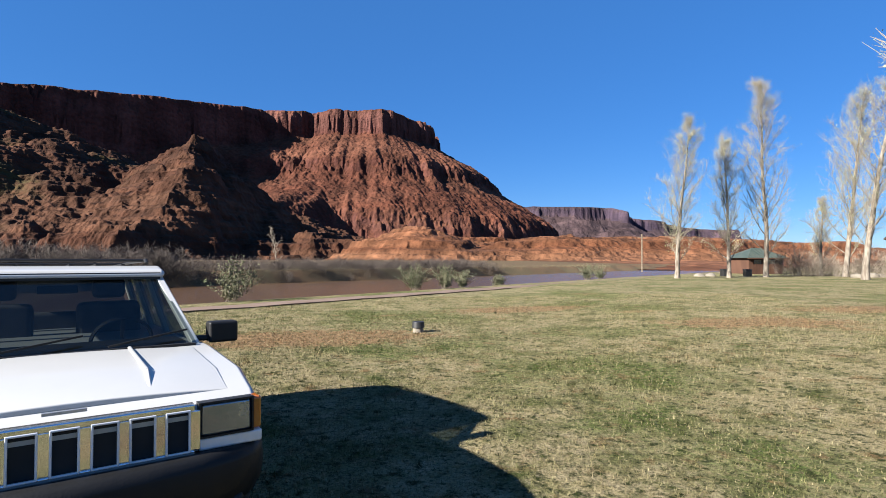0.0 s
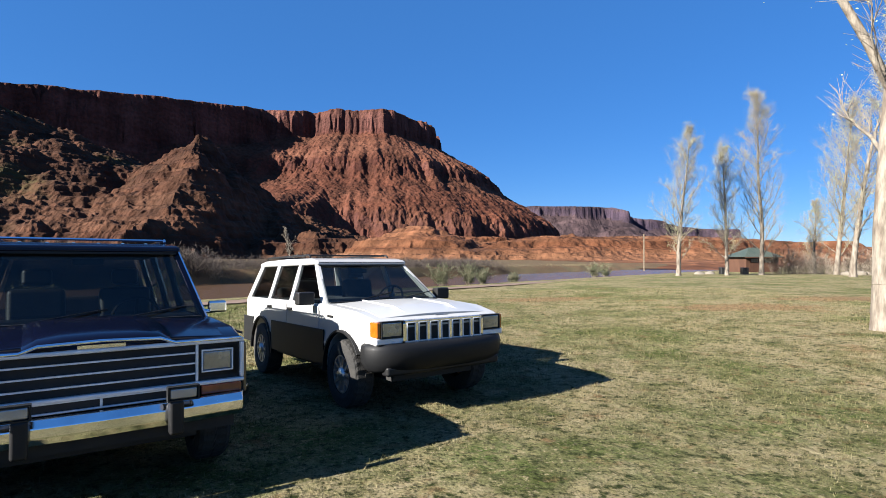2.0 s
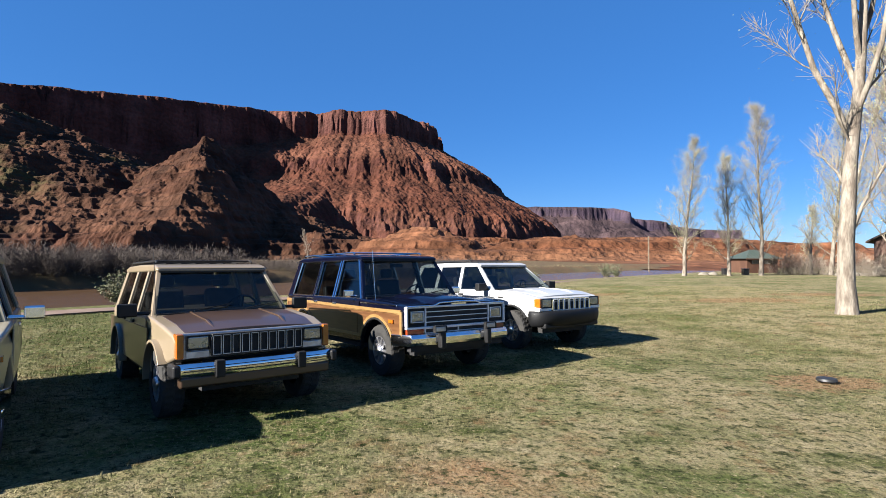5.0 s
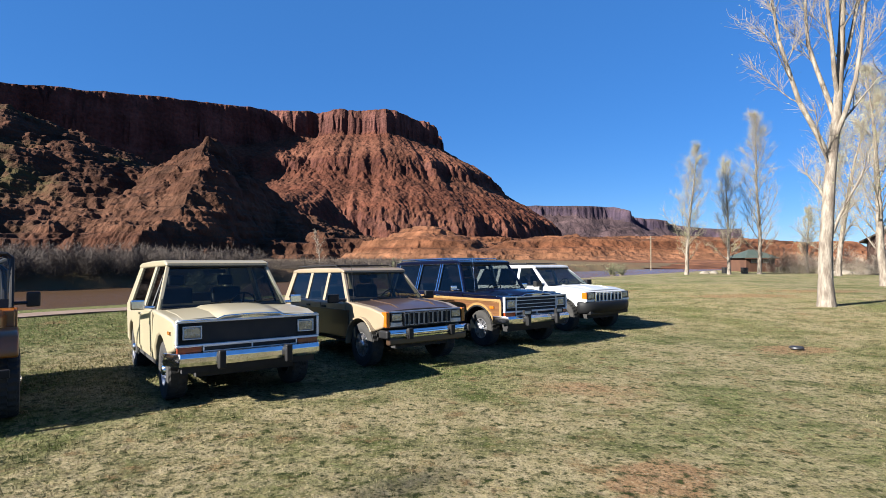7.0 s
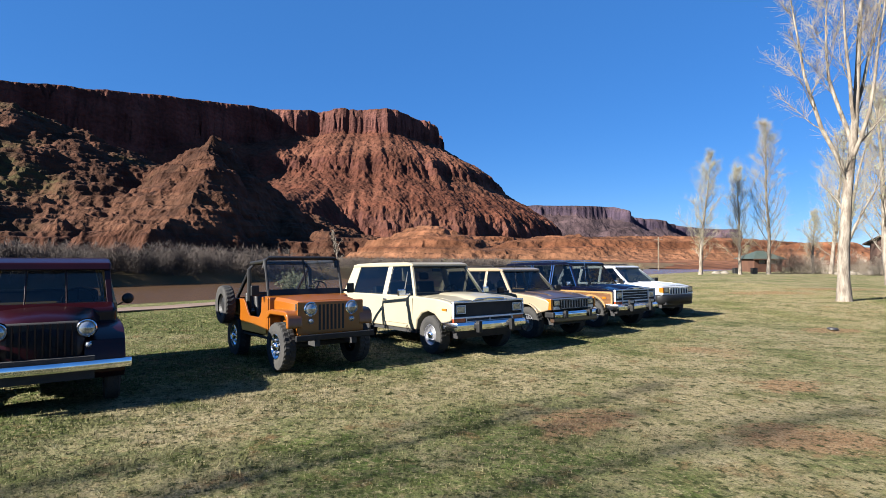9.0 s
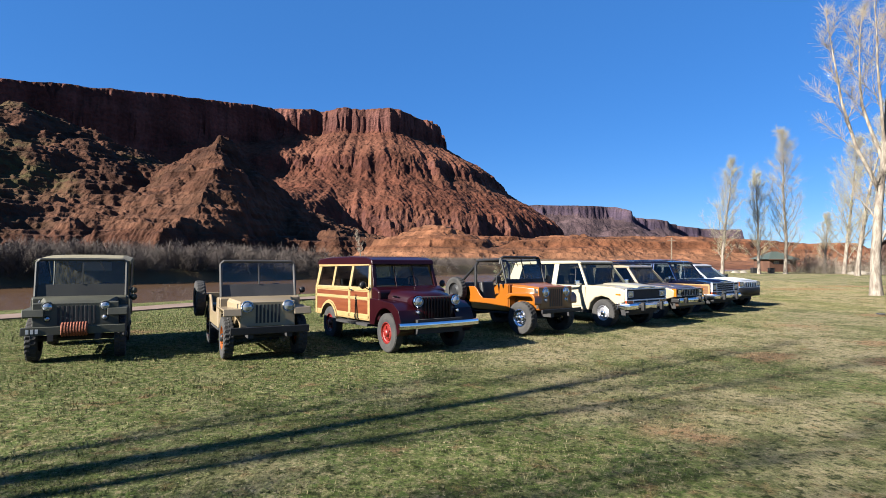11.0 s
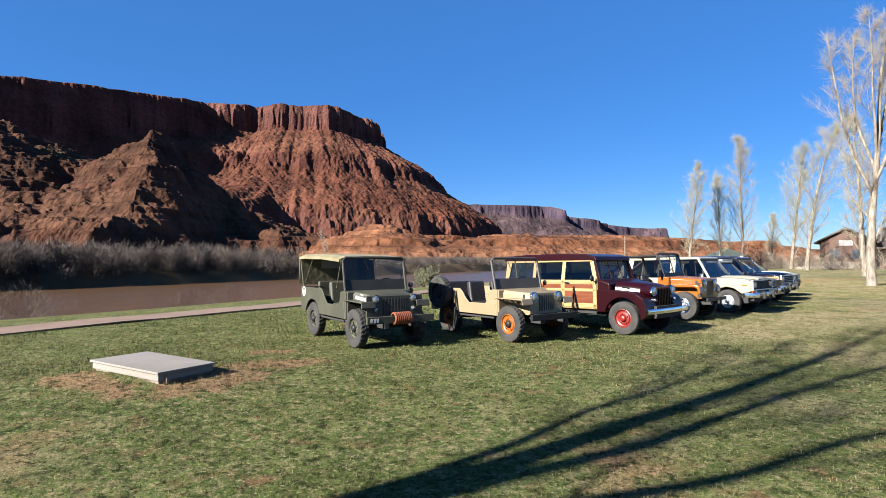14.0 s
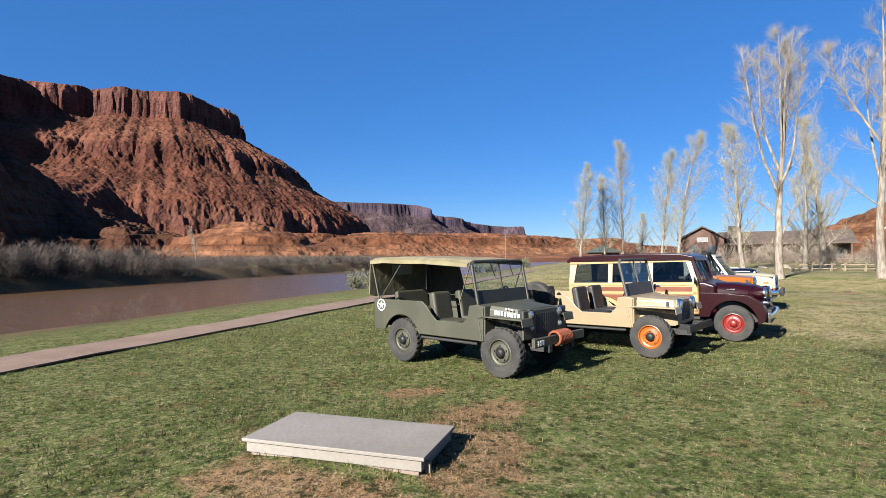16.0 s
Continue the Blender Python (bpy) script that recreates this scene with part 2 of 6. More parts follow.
M_sage = material("sage_leaves", (0.0984, 0.0951, 0.0494), (0.0626, 0.0724, 0.0296), 1.5, 0.9, coords="World")
M_straw = material("straw_blades", (0.221, 0.193, 0.0984), (0.156, 0.139, 0.0656), 1.5, 0.9, coords="World")


# ---- numeric noise for the land ----
def value_noise(x, y, seed):
    xi, yi = np.floor(x).astype(np.int64), np.floor(y).astype(np.int64)
    fx, fy = x - xi, y - yi
    fx, fy = fx * fx * (3 - 2 * fx), fy * fy * (3 - 2 * fy)

    def h(a, c):
        v = (a * 374761393 + c * 668265263 + seed * 974634777) & 0x7FFFFFFF
        v = ((v ^ (v >> 13)) * 1274126177) & 0x7FFFFFFF
        return ((v ^ (v >> 16)) & 0xFFFF) / 65535.0
    a, c, d, e = h(xi, yi), h(xi + 1, yi), h(xi, yi + 1), h(xi + 1, yi + 1)
    return (a * (1 - fx) + c * fx) * (1 - fy) + (d * (1 - fx) + e * fx) * fy


def fbm(x, y, seed, octaves=5, gain=0.5):
    total, amp, norm = 0, 1.0, 0
    for i in range(octaves):
        total = total + amp * value_noise(x * 2 ** i, y * 2 ** i, seed + i)
        norm, amp = norm + amp, amp * gain
    return total / norm * 2 - 1


def ridged(x, y, seed, octaves=4):
    total, amp, norm = 0, 1.0, 0
    for i in range(octaves):
        total = total + amp * (1 - np.abs(value_noise(x * 2 ** i, y * 2 ** i, seed + i) * 2 - 1))
        norm, amp = norm + amp, amp * 0.5
    return total / norm


def outside(X, Y, polygon):
    """Signed distance to a closed outline: positive outside."""
    best = np.full(X.shape, 1e9)
    inside = np.zeros(X.shape, bool)
    for (x0, y0), (x1, y1) in zip(polygon, polygon[1:] + polygon[:1]):
        dx, dy = x1 - x0, y1 - y0
        t = np.clip(((X - x0) * dx + (Y - y0) * dy) / (dx * dx + dy * dy), 0, 1)
        best = np.minimum(best, np.hypot(X - x0 - t * dx, Y - y0 - t * dy))
        cross = (y0 > Y) != (y1 > Y)
        with np.errstate(divide="ignore", invalid="ignore"):
            inside ^= cross & (X < (Y - y0) * dx / (dy if dy else 1e-9) + x0)
    return np.where(inside, -best, best)


def sheet(name, X, Y, Z, mat, label, category, kind="structure", smooth=False):
    """A grid of heights as one mesh."""
    r, c = X.shape
    me = bpy.data.meshes.new(name)
    i = np.arange(r * c).reshape(r, c)
    faces = np.stack([i[:-1, :-1], i[:-1, 1:], i[1:, 1:], i[1:, :-1]], -1).reshape(-1, 4)
    me.vertices.add(r * c)
    me.vertices.foreach_set("co", np.stack([X, Y, Z], -1).astype(np.float32).ravel())
    me.loops.add(faces.size)
    me.loops.foreach_set("vertex_index", faces.ravel().astype(np.int32))
    me.polygons.add(len(faces))
    me.polygons.foreach_set("loop_start", np.arange(0, faces.size, 4, dtype=np.int32))
    me.polygons.foreach_set("use_smooth", np.full(len(faces), smooth))
    me.update(calc_edges=True)
    me.materials.append(mat)
    return tagged(new(name, me), label, category, kind=kind)


def fan(a0, a1, na, r0, r1, nr):
    """A grid over a sector seen from near the start: bearing in degrees to the right of +y, and range."""
    A, Rr = np.meshgrid(np.radians(np.linspace(a0, a1, na)), np.linspace(r0, r1, nr))
    return Rr * np.sin(A), Rr * np.cos(A)


def smoothstep(a, c, v):
    t = np.clip((v - a) / (c - a), 0, 1)
    return t * t * (3 - 2 * t)


# ---- ground, river, path ----
def to_bank(x, y):
    """Metres past the lawn's river edge, and metres along it."""
    return (x + 26.3) * -0.781 + (y - 2.9) * 0.625, (x + 26.3) * 0.625 + (y - 2.9) * 0.781


def ground_height(x, y):
    d, s = to_bank(x, y)
    d = d + 1.2 * fbm(s / 9, d / 9, 5, 3) * smoothstep(3, 8, d)
    z = -1.55 * smoothstep(1.5, 18, d) - 1.2 * smoothstep(17, 24, d)
    z = z + 3.0 * smoothstep(46, 51, d) + 1.6 * smoothstep(52, 170, d)
    z = z + 0.13 * np.exp(-((x + 21.9) ** 2 + (y + 3.1) ** 2) / 2.6) + 0.16 * smoothstep(3, 10, x) * smoothstep(2, -2, d)
    e = (x + 18.4) * -0.586 + (y + 0.6) * 0.81           # a slight dip behind the row of front wheels
    z = z - 0.072 * np.exp(-((e - 3.2) / 1.8) ** 2) * smoothstep(-15.5, -12, x) * smoothstep(4, 1, x)
    return z + 0.035 * fbm(x / 3.0, y / 3.0, 8, 3) * smoothstep(0.5, -1.5, d)


def stretched(lo, hi, core0, core1, step, grow=1.16):
    v = list(np.arange(core0, core1 + step, step))
    s = step
    while v[-1] < hi:
        s *= grow
        v.append(v[-1] + s)
    s = step
    while v[0] > lo:
        s *= grow
        v.insert(0, v[0] - s)
    return np.array(v)


gx, gy = np.meshgrid(stretched(-4700, 4700, -75, 60, 0.9), stretched(-4700, 4750, -14, 110, 0.9))
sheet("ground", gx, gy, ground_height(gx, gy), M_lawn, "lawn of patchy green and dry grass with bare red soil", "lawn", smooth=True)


def strip_bm(d0, d1, s0, s1, n, z):
    """A strip along the river from s0 to s1 between two distances past the lawn's edge."""
    bm = bmesh.new()
    rows = []
    for i in range(n + 1):
        s = s0 + (s1 - s0) * i / n
        rows.append([bm.verts.new((-26.3 + 0.625 * s - 0.781 * d, 2.9 + 0.781 * s + 0.625 * d, z + 0.012 * math.sin(s * 1.7)))
                     for d in (d0 + 0.05 * math.sin(s * 0.9), d1 + 0.06 * math.sin(s * 0.7 + 1))])
    for a, c in zip(rows, rows[1:]):
        bm.faces.new((a[0], c[0], c[1], a[1]))
    return bm


def finish(name, bm, mat, parent=None, label="", smooth=False, bevel=0.0, segments=2):
    """One mesh object out of a bmesh."""
    me = bpy.data.meshes.new(name)
    bmesh.ops.recalc_face_normals(bm, faces=bm.faces)
    bm.to_mesh(me)
    bm.free()
    if smooth or bevel:
        me.polygons.foreach_set("use_smooth", [True] * len(me.polygons))
    me.materials.append(mat)
    ob = new(name, me)
    if bevel:
        mod = ob.modifiers.new("bevel", "BEVEL")
        mod.width, mod.segments, mod.limit_method, mod.angle_limit = bevel, segments, "ANGLE", radians(32)
        mod.harden_normals = True
    if parent:
        ob.parent = parent
    if label:
        ob["label"] = label
    return ob


def part(name, bm, mat, parent, label="", smooth=False, bevel=0.0, segments=2):
    return finish(name, bm, mat, parent, label, smooth, bevel, segments)


def thing(name, m, label, category, group="", kind=""):
    ob = new(name)
    ob.matrix_world = m
    return tagged(ob, label, category, group, kind)


tagged(finish("water", strip_bm(11, 52, -260, 620, 120, -1.5), M_water, smooth=True), "muddy brown river reflecting the sky", "river", kind="structure")
pb = strip_bm(-0.35, 0.95, -120, 130, 200, 0.02)
geo = bmesh.ops.extrude_face_region(pb, geom=pb.faces[:])
bmesh.ops.translate(pb, verts=[v for v in geo["geom"] if isinstance(v, bmesh.types.BMVert)], vec=(0, 0, 0.028))
tagged(finish("pavement", pb, M_path), "narrow reddish concrete footpath along the river bank", "footpath", kind="structure")

# ---- mesas and hills ----
PLATEAU = [(-1150, 620), (-980, 800), (-818, 1000), (-730, 1140), (-650, 1260), (-600, 1380), (-520, 1480), (-500, 1560), (-440, 1575), (-383, 1620),
           (-330, 1595), (-187, 1590), (-120, 1640), (-40, 1790), (-22, 2050), (-300, 2500), (-2600, 2500), (-2600, 620)]
X, Y = fan(-58, 26, 1000, 640, 2250, 330)
d = outside(X, Y, PLATEAU)
th = np.arctan2(X + 300, 2150 - Y) * 620
flute = 15 * fbm(th / 46, Y / 400, 11, 2) + 9 * fbm(th / 15, Y / 300, 13, 2) + 6 * fbm(X / 9, Y / 9, 15, 2)
dc = d + flute
rim = 439 - 0.184 * np.maximum(1610 - Y, 0) * smoothstep(-300, -450, X)
wall_foot = rim - 108 - 30 * smoothstep(-400, -560, X)
gully = 12 * (ridged(th / 90, d / 260, 21, 4) - 0.6) + 9 * fbm(X / 60, Y / 60, 23, 5) + 2.5 * (ridged(th / 30, d / 90, 24, 3) - 0.6) + 4 * fbm(X / 22, Y / 22, 25, 3)
tal = wall_foot - 0.60 * np.maximum(dc - 26, 0) + gully * smoothstep(15, 140, dc)
for z0, z1, sharp in ((246, 212, 9.0), (112, 62, 12.0)):
    mid = tal + 9 * fbm(th / 60, d / 200, 29, 3)
    tal = tal - (z0 - z1) * 0.5 * (np.tanh((0.5 * (z0 + z1) - mid) / sharp) + 1) + (z0 - z1) * 0.5
tal = tal - 12
cliff = smoothstep(0, 24, dc) * 0.72 + smoothstep(13, 16, dc) * 0.28
top = rim + 6 * fbm(X / 60, Y / 60, 31, 3)
Z = np.where(dc < 26, top + (tal - top) * cliff, tal)
Z = np.maximum(Z, 3 + 5 * fbm(X / 70, Y / 70, 37, 4))
sheet("mesa", X, Y, Z, M_mesa, "high red sandstone mesa with fluted cliffs above a scree slope", "mesa")

FARPLATEAU = [(260, 3850), (520, 3560), (900, 3500), (1060, 3560), (1180, 3540), (1300, 3900), (1560, 3880), (1700, 4120), (2300, 4100), (3600, 3650), (4200, 4500), (200, 4600)]
X, Y = fan(1, 48, 700, 2700, 4650, 150)
d = outside(X, Y, FARPLATEAU) + 70 * fbm(X / 130, Y / 130, 41, 5)
top = 350 - 85 * smoothstep(900, 2300, X) + 8 * fbm(X / 200, Y / 200, 43, 3) - 30 * smoothstep(1080, 1240, X)
tal = top - 78 - 30 * fbm(X / 260, Y / 260, 47, 3) - 0.42 * np.maximum(d - 30, 0) + 30 * fbm(X / 90, Y / 90, 45, 5) * smoothstep(20, 120, d) + 26 * (ridged(X / 130, Y / 130, 49, 4) - 0.6) * smoothstep(20, 120, d)
Z = np.where(d < 30, top + (tal - top) * smoothstep(0, 30, d), tal)
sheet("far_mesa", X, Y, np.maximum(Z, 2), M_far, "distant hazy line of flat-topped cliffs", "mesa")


def crag(X, Y, px, py, h, faces):
    """A peak of plane faces: each is a downhill direction and a slope."""
    u, v = X - px + 16 * fbm(X / 55, Y / 55, 81, 4), Y - py + 16 * fbm(X / 55, Y / 55, 85, 4)
    return np.minimum(h - np.max([s * (u * dx + v * dy) for dx, dy, s in faces], axis=0), h * 0.93 + 4 * fbm(X / 12, Y / 12, 89, 3))


def cones(X, Y, peaks, rough, seed, layer=0.0, first=None):
    Z = np.full(X.shape, -50.0) if first is None else first
    for px, py, h, slope, stretch, turn in peaks:
        c, s = math.cos(radians(turn)), math.sin(radians(turn))
        u, v = (X - px) * c + (Y - py) * s, -(X - px) * s + (Y - py) * c
        Z = np.maximum(Z, h - slope * (np.sqrt((u / stretch) ** 2 + v ** 2 + 144) - 5))
    Z = Z + rough * fbm(X / 62, Y / 62, seed, 6, 0.55) + rough * 0.8 * (ridged(X / 40, Y / 40, seed + 9, 4) - 0.65)
    if first is not None:       # stepped, broken rock on the plane faces
        Z = Z + 9 * (ridged((X + 0.6 * Y) / 34, (Y - 0.6 * X) / 90, seed + 31, 4) - 0.6) + 5 * fbm(X / 18, Y / 18, seed + 33, 4)
    if layer:
        w = Z + 3 * fbm(X / 50, Y / 50, seed + 20, 3)
        Z = Z + layer * np.sin(w * 2 * np.pi / 11.0) * 0.55 + layer * 0.5 * np.sin(w * 2 * np.pi / 4.3 + 1)
    return Z


X, Y = fan(-62, 4, 900, 290, 900, 330)
peak = crag(X, Y, -220, 523, 115, ((-0.60, -0.80, 0.70), (0.98, -0.17, 1.15), (0.20, 0.98, 0.85), (-0.98, 0.20, 0.72)))
peak = np.maximum(peak, crag(X, Y, -150, 492, 40, ((-0.5, -0.86, 0.7), (0.98, -0.17, 0.9), (0.2, 0.98, 0.6), (-0.98, 0.2, 0.6))))
Z = cones(X, Y, [(-420, 520, 142, 0.56, 1.7, 55), (-520, 470, 128, 0.5, 1.8, 40),
                 (-640, 620, 190, 0.55, 2.0, 30), (-300, 405, 44, 0.5, 1.8, 30), (-120, 452, 20, 0.35, 2.0, 10), (-400, 420, 62, 0.5, 2.2, 30)], 15, 51, 1.1, peak)
sheet("rock_hill", X, Y, np.maximum(Z, 1.5 + fbm(X / 40, Y / 40, 57, 3)), M_hill, "rugged red-brown hills of layered rock", "hill")

X, Y = fan(-22, 62, 1000, 210, 860, 230)
Z = cones(X, Y, [(-22, 450, 33, 0.45, 1.6, -70), (40, 520, 26, 0.25, 2.2, 10), (95, 400, 25, 0.40, 2.2, -8), (170, 395, 21, 0.36, 2.4, -8), (255, 400, 16, 0.3, 2.2, 10),
                 (330, 420, 14, 0.25, 2.4, 0), (450, 430, 13, 0.25, 2.6, 10), (620, 335, 66, 0.5, 1.2, 0), (760, 330, 70, 0.4, 1.6, 30), (200, 620, 30, 0.2, 3.0, 0)], 7.0, 61, 2.0)
sheet("low_hill", X, Y, np.maximum(Z, -1.5 + 3 * smoothstep(215, 330, np.hypot(X, Y)) + 0.6 * fbm(X / 30, Y / 30, 67, 3)), M_mound, "low rounded hills of bare orange shale", "hill")

# ---- shape helpers ----
def box(bm, c, s, turn=(0, 0, 0)):
    bmesh.ops.create_cube(bm, size=1, matrix=pose(*c, *turn) @ Matrix.Diagonal((*s, 1)))
    return bm


def boxes(*items):
    bm = bmesh.new()
    for it in items:
        box(bm, *it)
    return bm


def prism(outline, y0, y1, bm=None):
    """An outline in x and z, drawn out from y0 to y1."""
    bm = bm or bmesh.new()
    a = [bm.verts.new((x, y0, z)) for x, z in outline]
    c = [bm.verts.new((x, y1, z)) for x, z in outline]
    bm.faces.new(a), bm.faces.new(c[::-1])
    for i in range(len(a)):
        j = (i + 1) % len(a)
        bm.faces.new((a[i], a[j], c[j], c[i]))
    return bm


def plank(a, c, w, h, bm=None, up=(0, 0, 1)):
    """A square bar from a to c."""
    bm = bm or bmesh.new()
    a, c = Vector(a), Vector(c)
    t = (c - a).normalized()
    s = t.cross(Vector(up))
    s = (s if s.length > 1e-3 else t.cross(Vector((1, 0, 0)))).normalized()
    u = s.cross(t)
    q = [[bm.verts.new(p + s * w / 2 * i + u * h / 2 * j) for i, j in ((-1, -1), (1, -1), (1, 1), (-1, 1))] for p in (a, c)]
    bm.faces.new(q[0][::-1]), bm.faces.new(q[1])
    for i in range(4):
        bm.faces.new((q[0][i], q[0][(i + 1) % 4], q[1][(i + 1) % 4], q[1][i]))
    return bm


def tube(points, r, bm=None, sides=8, r1=None):
    """A round bar along points."""
    bm = bm or bmesh.new()
    pts = [Vector(p) for p in points]
    rings = []
    for i, p in enumerate(pts):
        t = (pts[min(i + 1, len(pts) - 1)] - pts[max(i - 1, 0)]).normalized()
        s = t.orthogonal().normalized() if not rings else (side - t * side.dot(t)).normalized()
        side = s
        u = t.cross(s)
        rr = r if r1 is None else r + (r1 - r) * i / (len(pts) - 1)
        rings.append([bm.verts.new(p + (s * math.cos(k * 2 * math.pi / sides) + u * math.sin(k * 2 * math.pi / sides)) * rr) for k in range(sides)])
    for a, c in zip(rings, rings[1:]):
        for k in range(sides):
            bm.faces.new((a[k], a[(k + 1) % sides], c[(k + 1) % sides], c[k]))
    bm.faces.new(rings[0][::-1]), bm.faces.new(rings[-1])
    return bm


def lathe(profile, centre, axis="y", sides=32, bm=None, lug=0.0):
    """A profile of (radius, along) turned round an axis; lug: alternate steps of the outer ring."""
    bm = bm or bmesh.new()
    cx, cy, cz = centre
    big = max(r for r, _ in profile)
    rings = []
    for r, a in profile:
        ring = []
        for k in range(sides):
            w = 2 * math.pi * k / sides
            rr = r - (lug if lug and r > big * 0.96 and (k + (a > 0)) % 2 else 0)
            p, q = rr * math.cos(w), rr * math.sin(w)
            ring.append(bm.verts.new((cx + p, cy + a, cz + q) if axis == "y" else (cx + a, cy + p, cz + q) if axis == "x" else (cx + p, cy + q, cz + a)))
        rings.append(ring)
    for a, c in zip(rings, rings[1:]):
        for k in range(sides):
            bm.faces.new((a[k], a[(k + 1) % sides], c[(k + 1) % sides], c[k]))
    for ring, (r, _) in ((rings[0], profile[0]), (rings[-1], profile[-1])):
        if r < 0.03:
            bm.faces.new(ring)
    return bm

# ---- plants ----
class Soup:
    """Vertices and faces gathered for one mesh."""

    def __init__(self):
        self.v, self.f = [], []

    def limb(self, pts, r0, r1, sides=5):
        n = len(pts)
        base = len(self.v)
        for i, p in enumerate(pts):
            t = (pts[min(i + 1, n - 1)] - pts[max(i - 1, 0)]).normalized()
            s = t.orthogonal().normalized() if i == 0 else (side - t * side.dot(t)).normalized()
            side = s
            u = t.cross(s)
            r = r0 + (r1 - r0) * i / (n - 1)
            for k in range(sides):
                a = 2 * math.pi * k / sides
                self.v.append(p + (s * math.cos(a) + u * math.sin(a)) * r)
        for i in range(n - 1):
            for k in range(sides):
                a, c = base + i * sides + k, base + i * sides + (k + 1) % sides
                self.f.append((a, c, c + sides, a + sides))

    def leaf(self, p, size, rnd):
        d = Vector((rnd.gauss(0, 1), rnd.gauss(0, 1), rnd.gauss(0, 1))).normalized()
        e = d.orthogonal().normalized()
        b = len(self.v)
        self.v += [p - d * size * 0.5, p + e * size * 0.32, p + d * size * 0.5, p - e * size * 0.32]
        self.f.append((b, b + 1, b + 2, b + 3))

    def mesh(self, name, mat, parent=None, label="", smooth=True):
        me = bpy.data.meshes.new(name)
        me.from_pydata([tuple(v) for v in self.v], [], self.f)
        if smooth:
            me.polygons.foreach_set("use_smooth", [True] * len(me.polygons))
        me.materials.append(mat)
        ob = new(name, me)
        if parent:
            ob.parent = parent
        if label:
            ob["label"] = label
        return ob


def wander(p, d, length, n, rnd, bend, lift):
    pts = [p.copy()]
    for i in range(n):
        d = (d + Vector((rnd.gauss(0, bend), rnd.gauss(0, bend), rnd.gauss(0, bend) + lift))).normalized()
        pts.append(pts[-1] + d * length / n)
    return pts, d


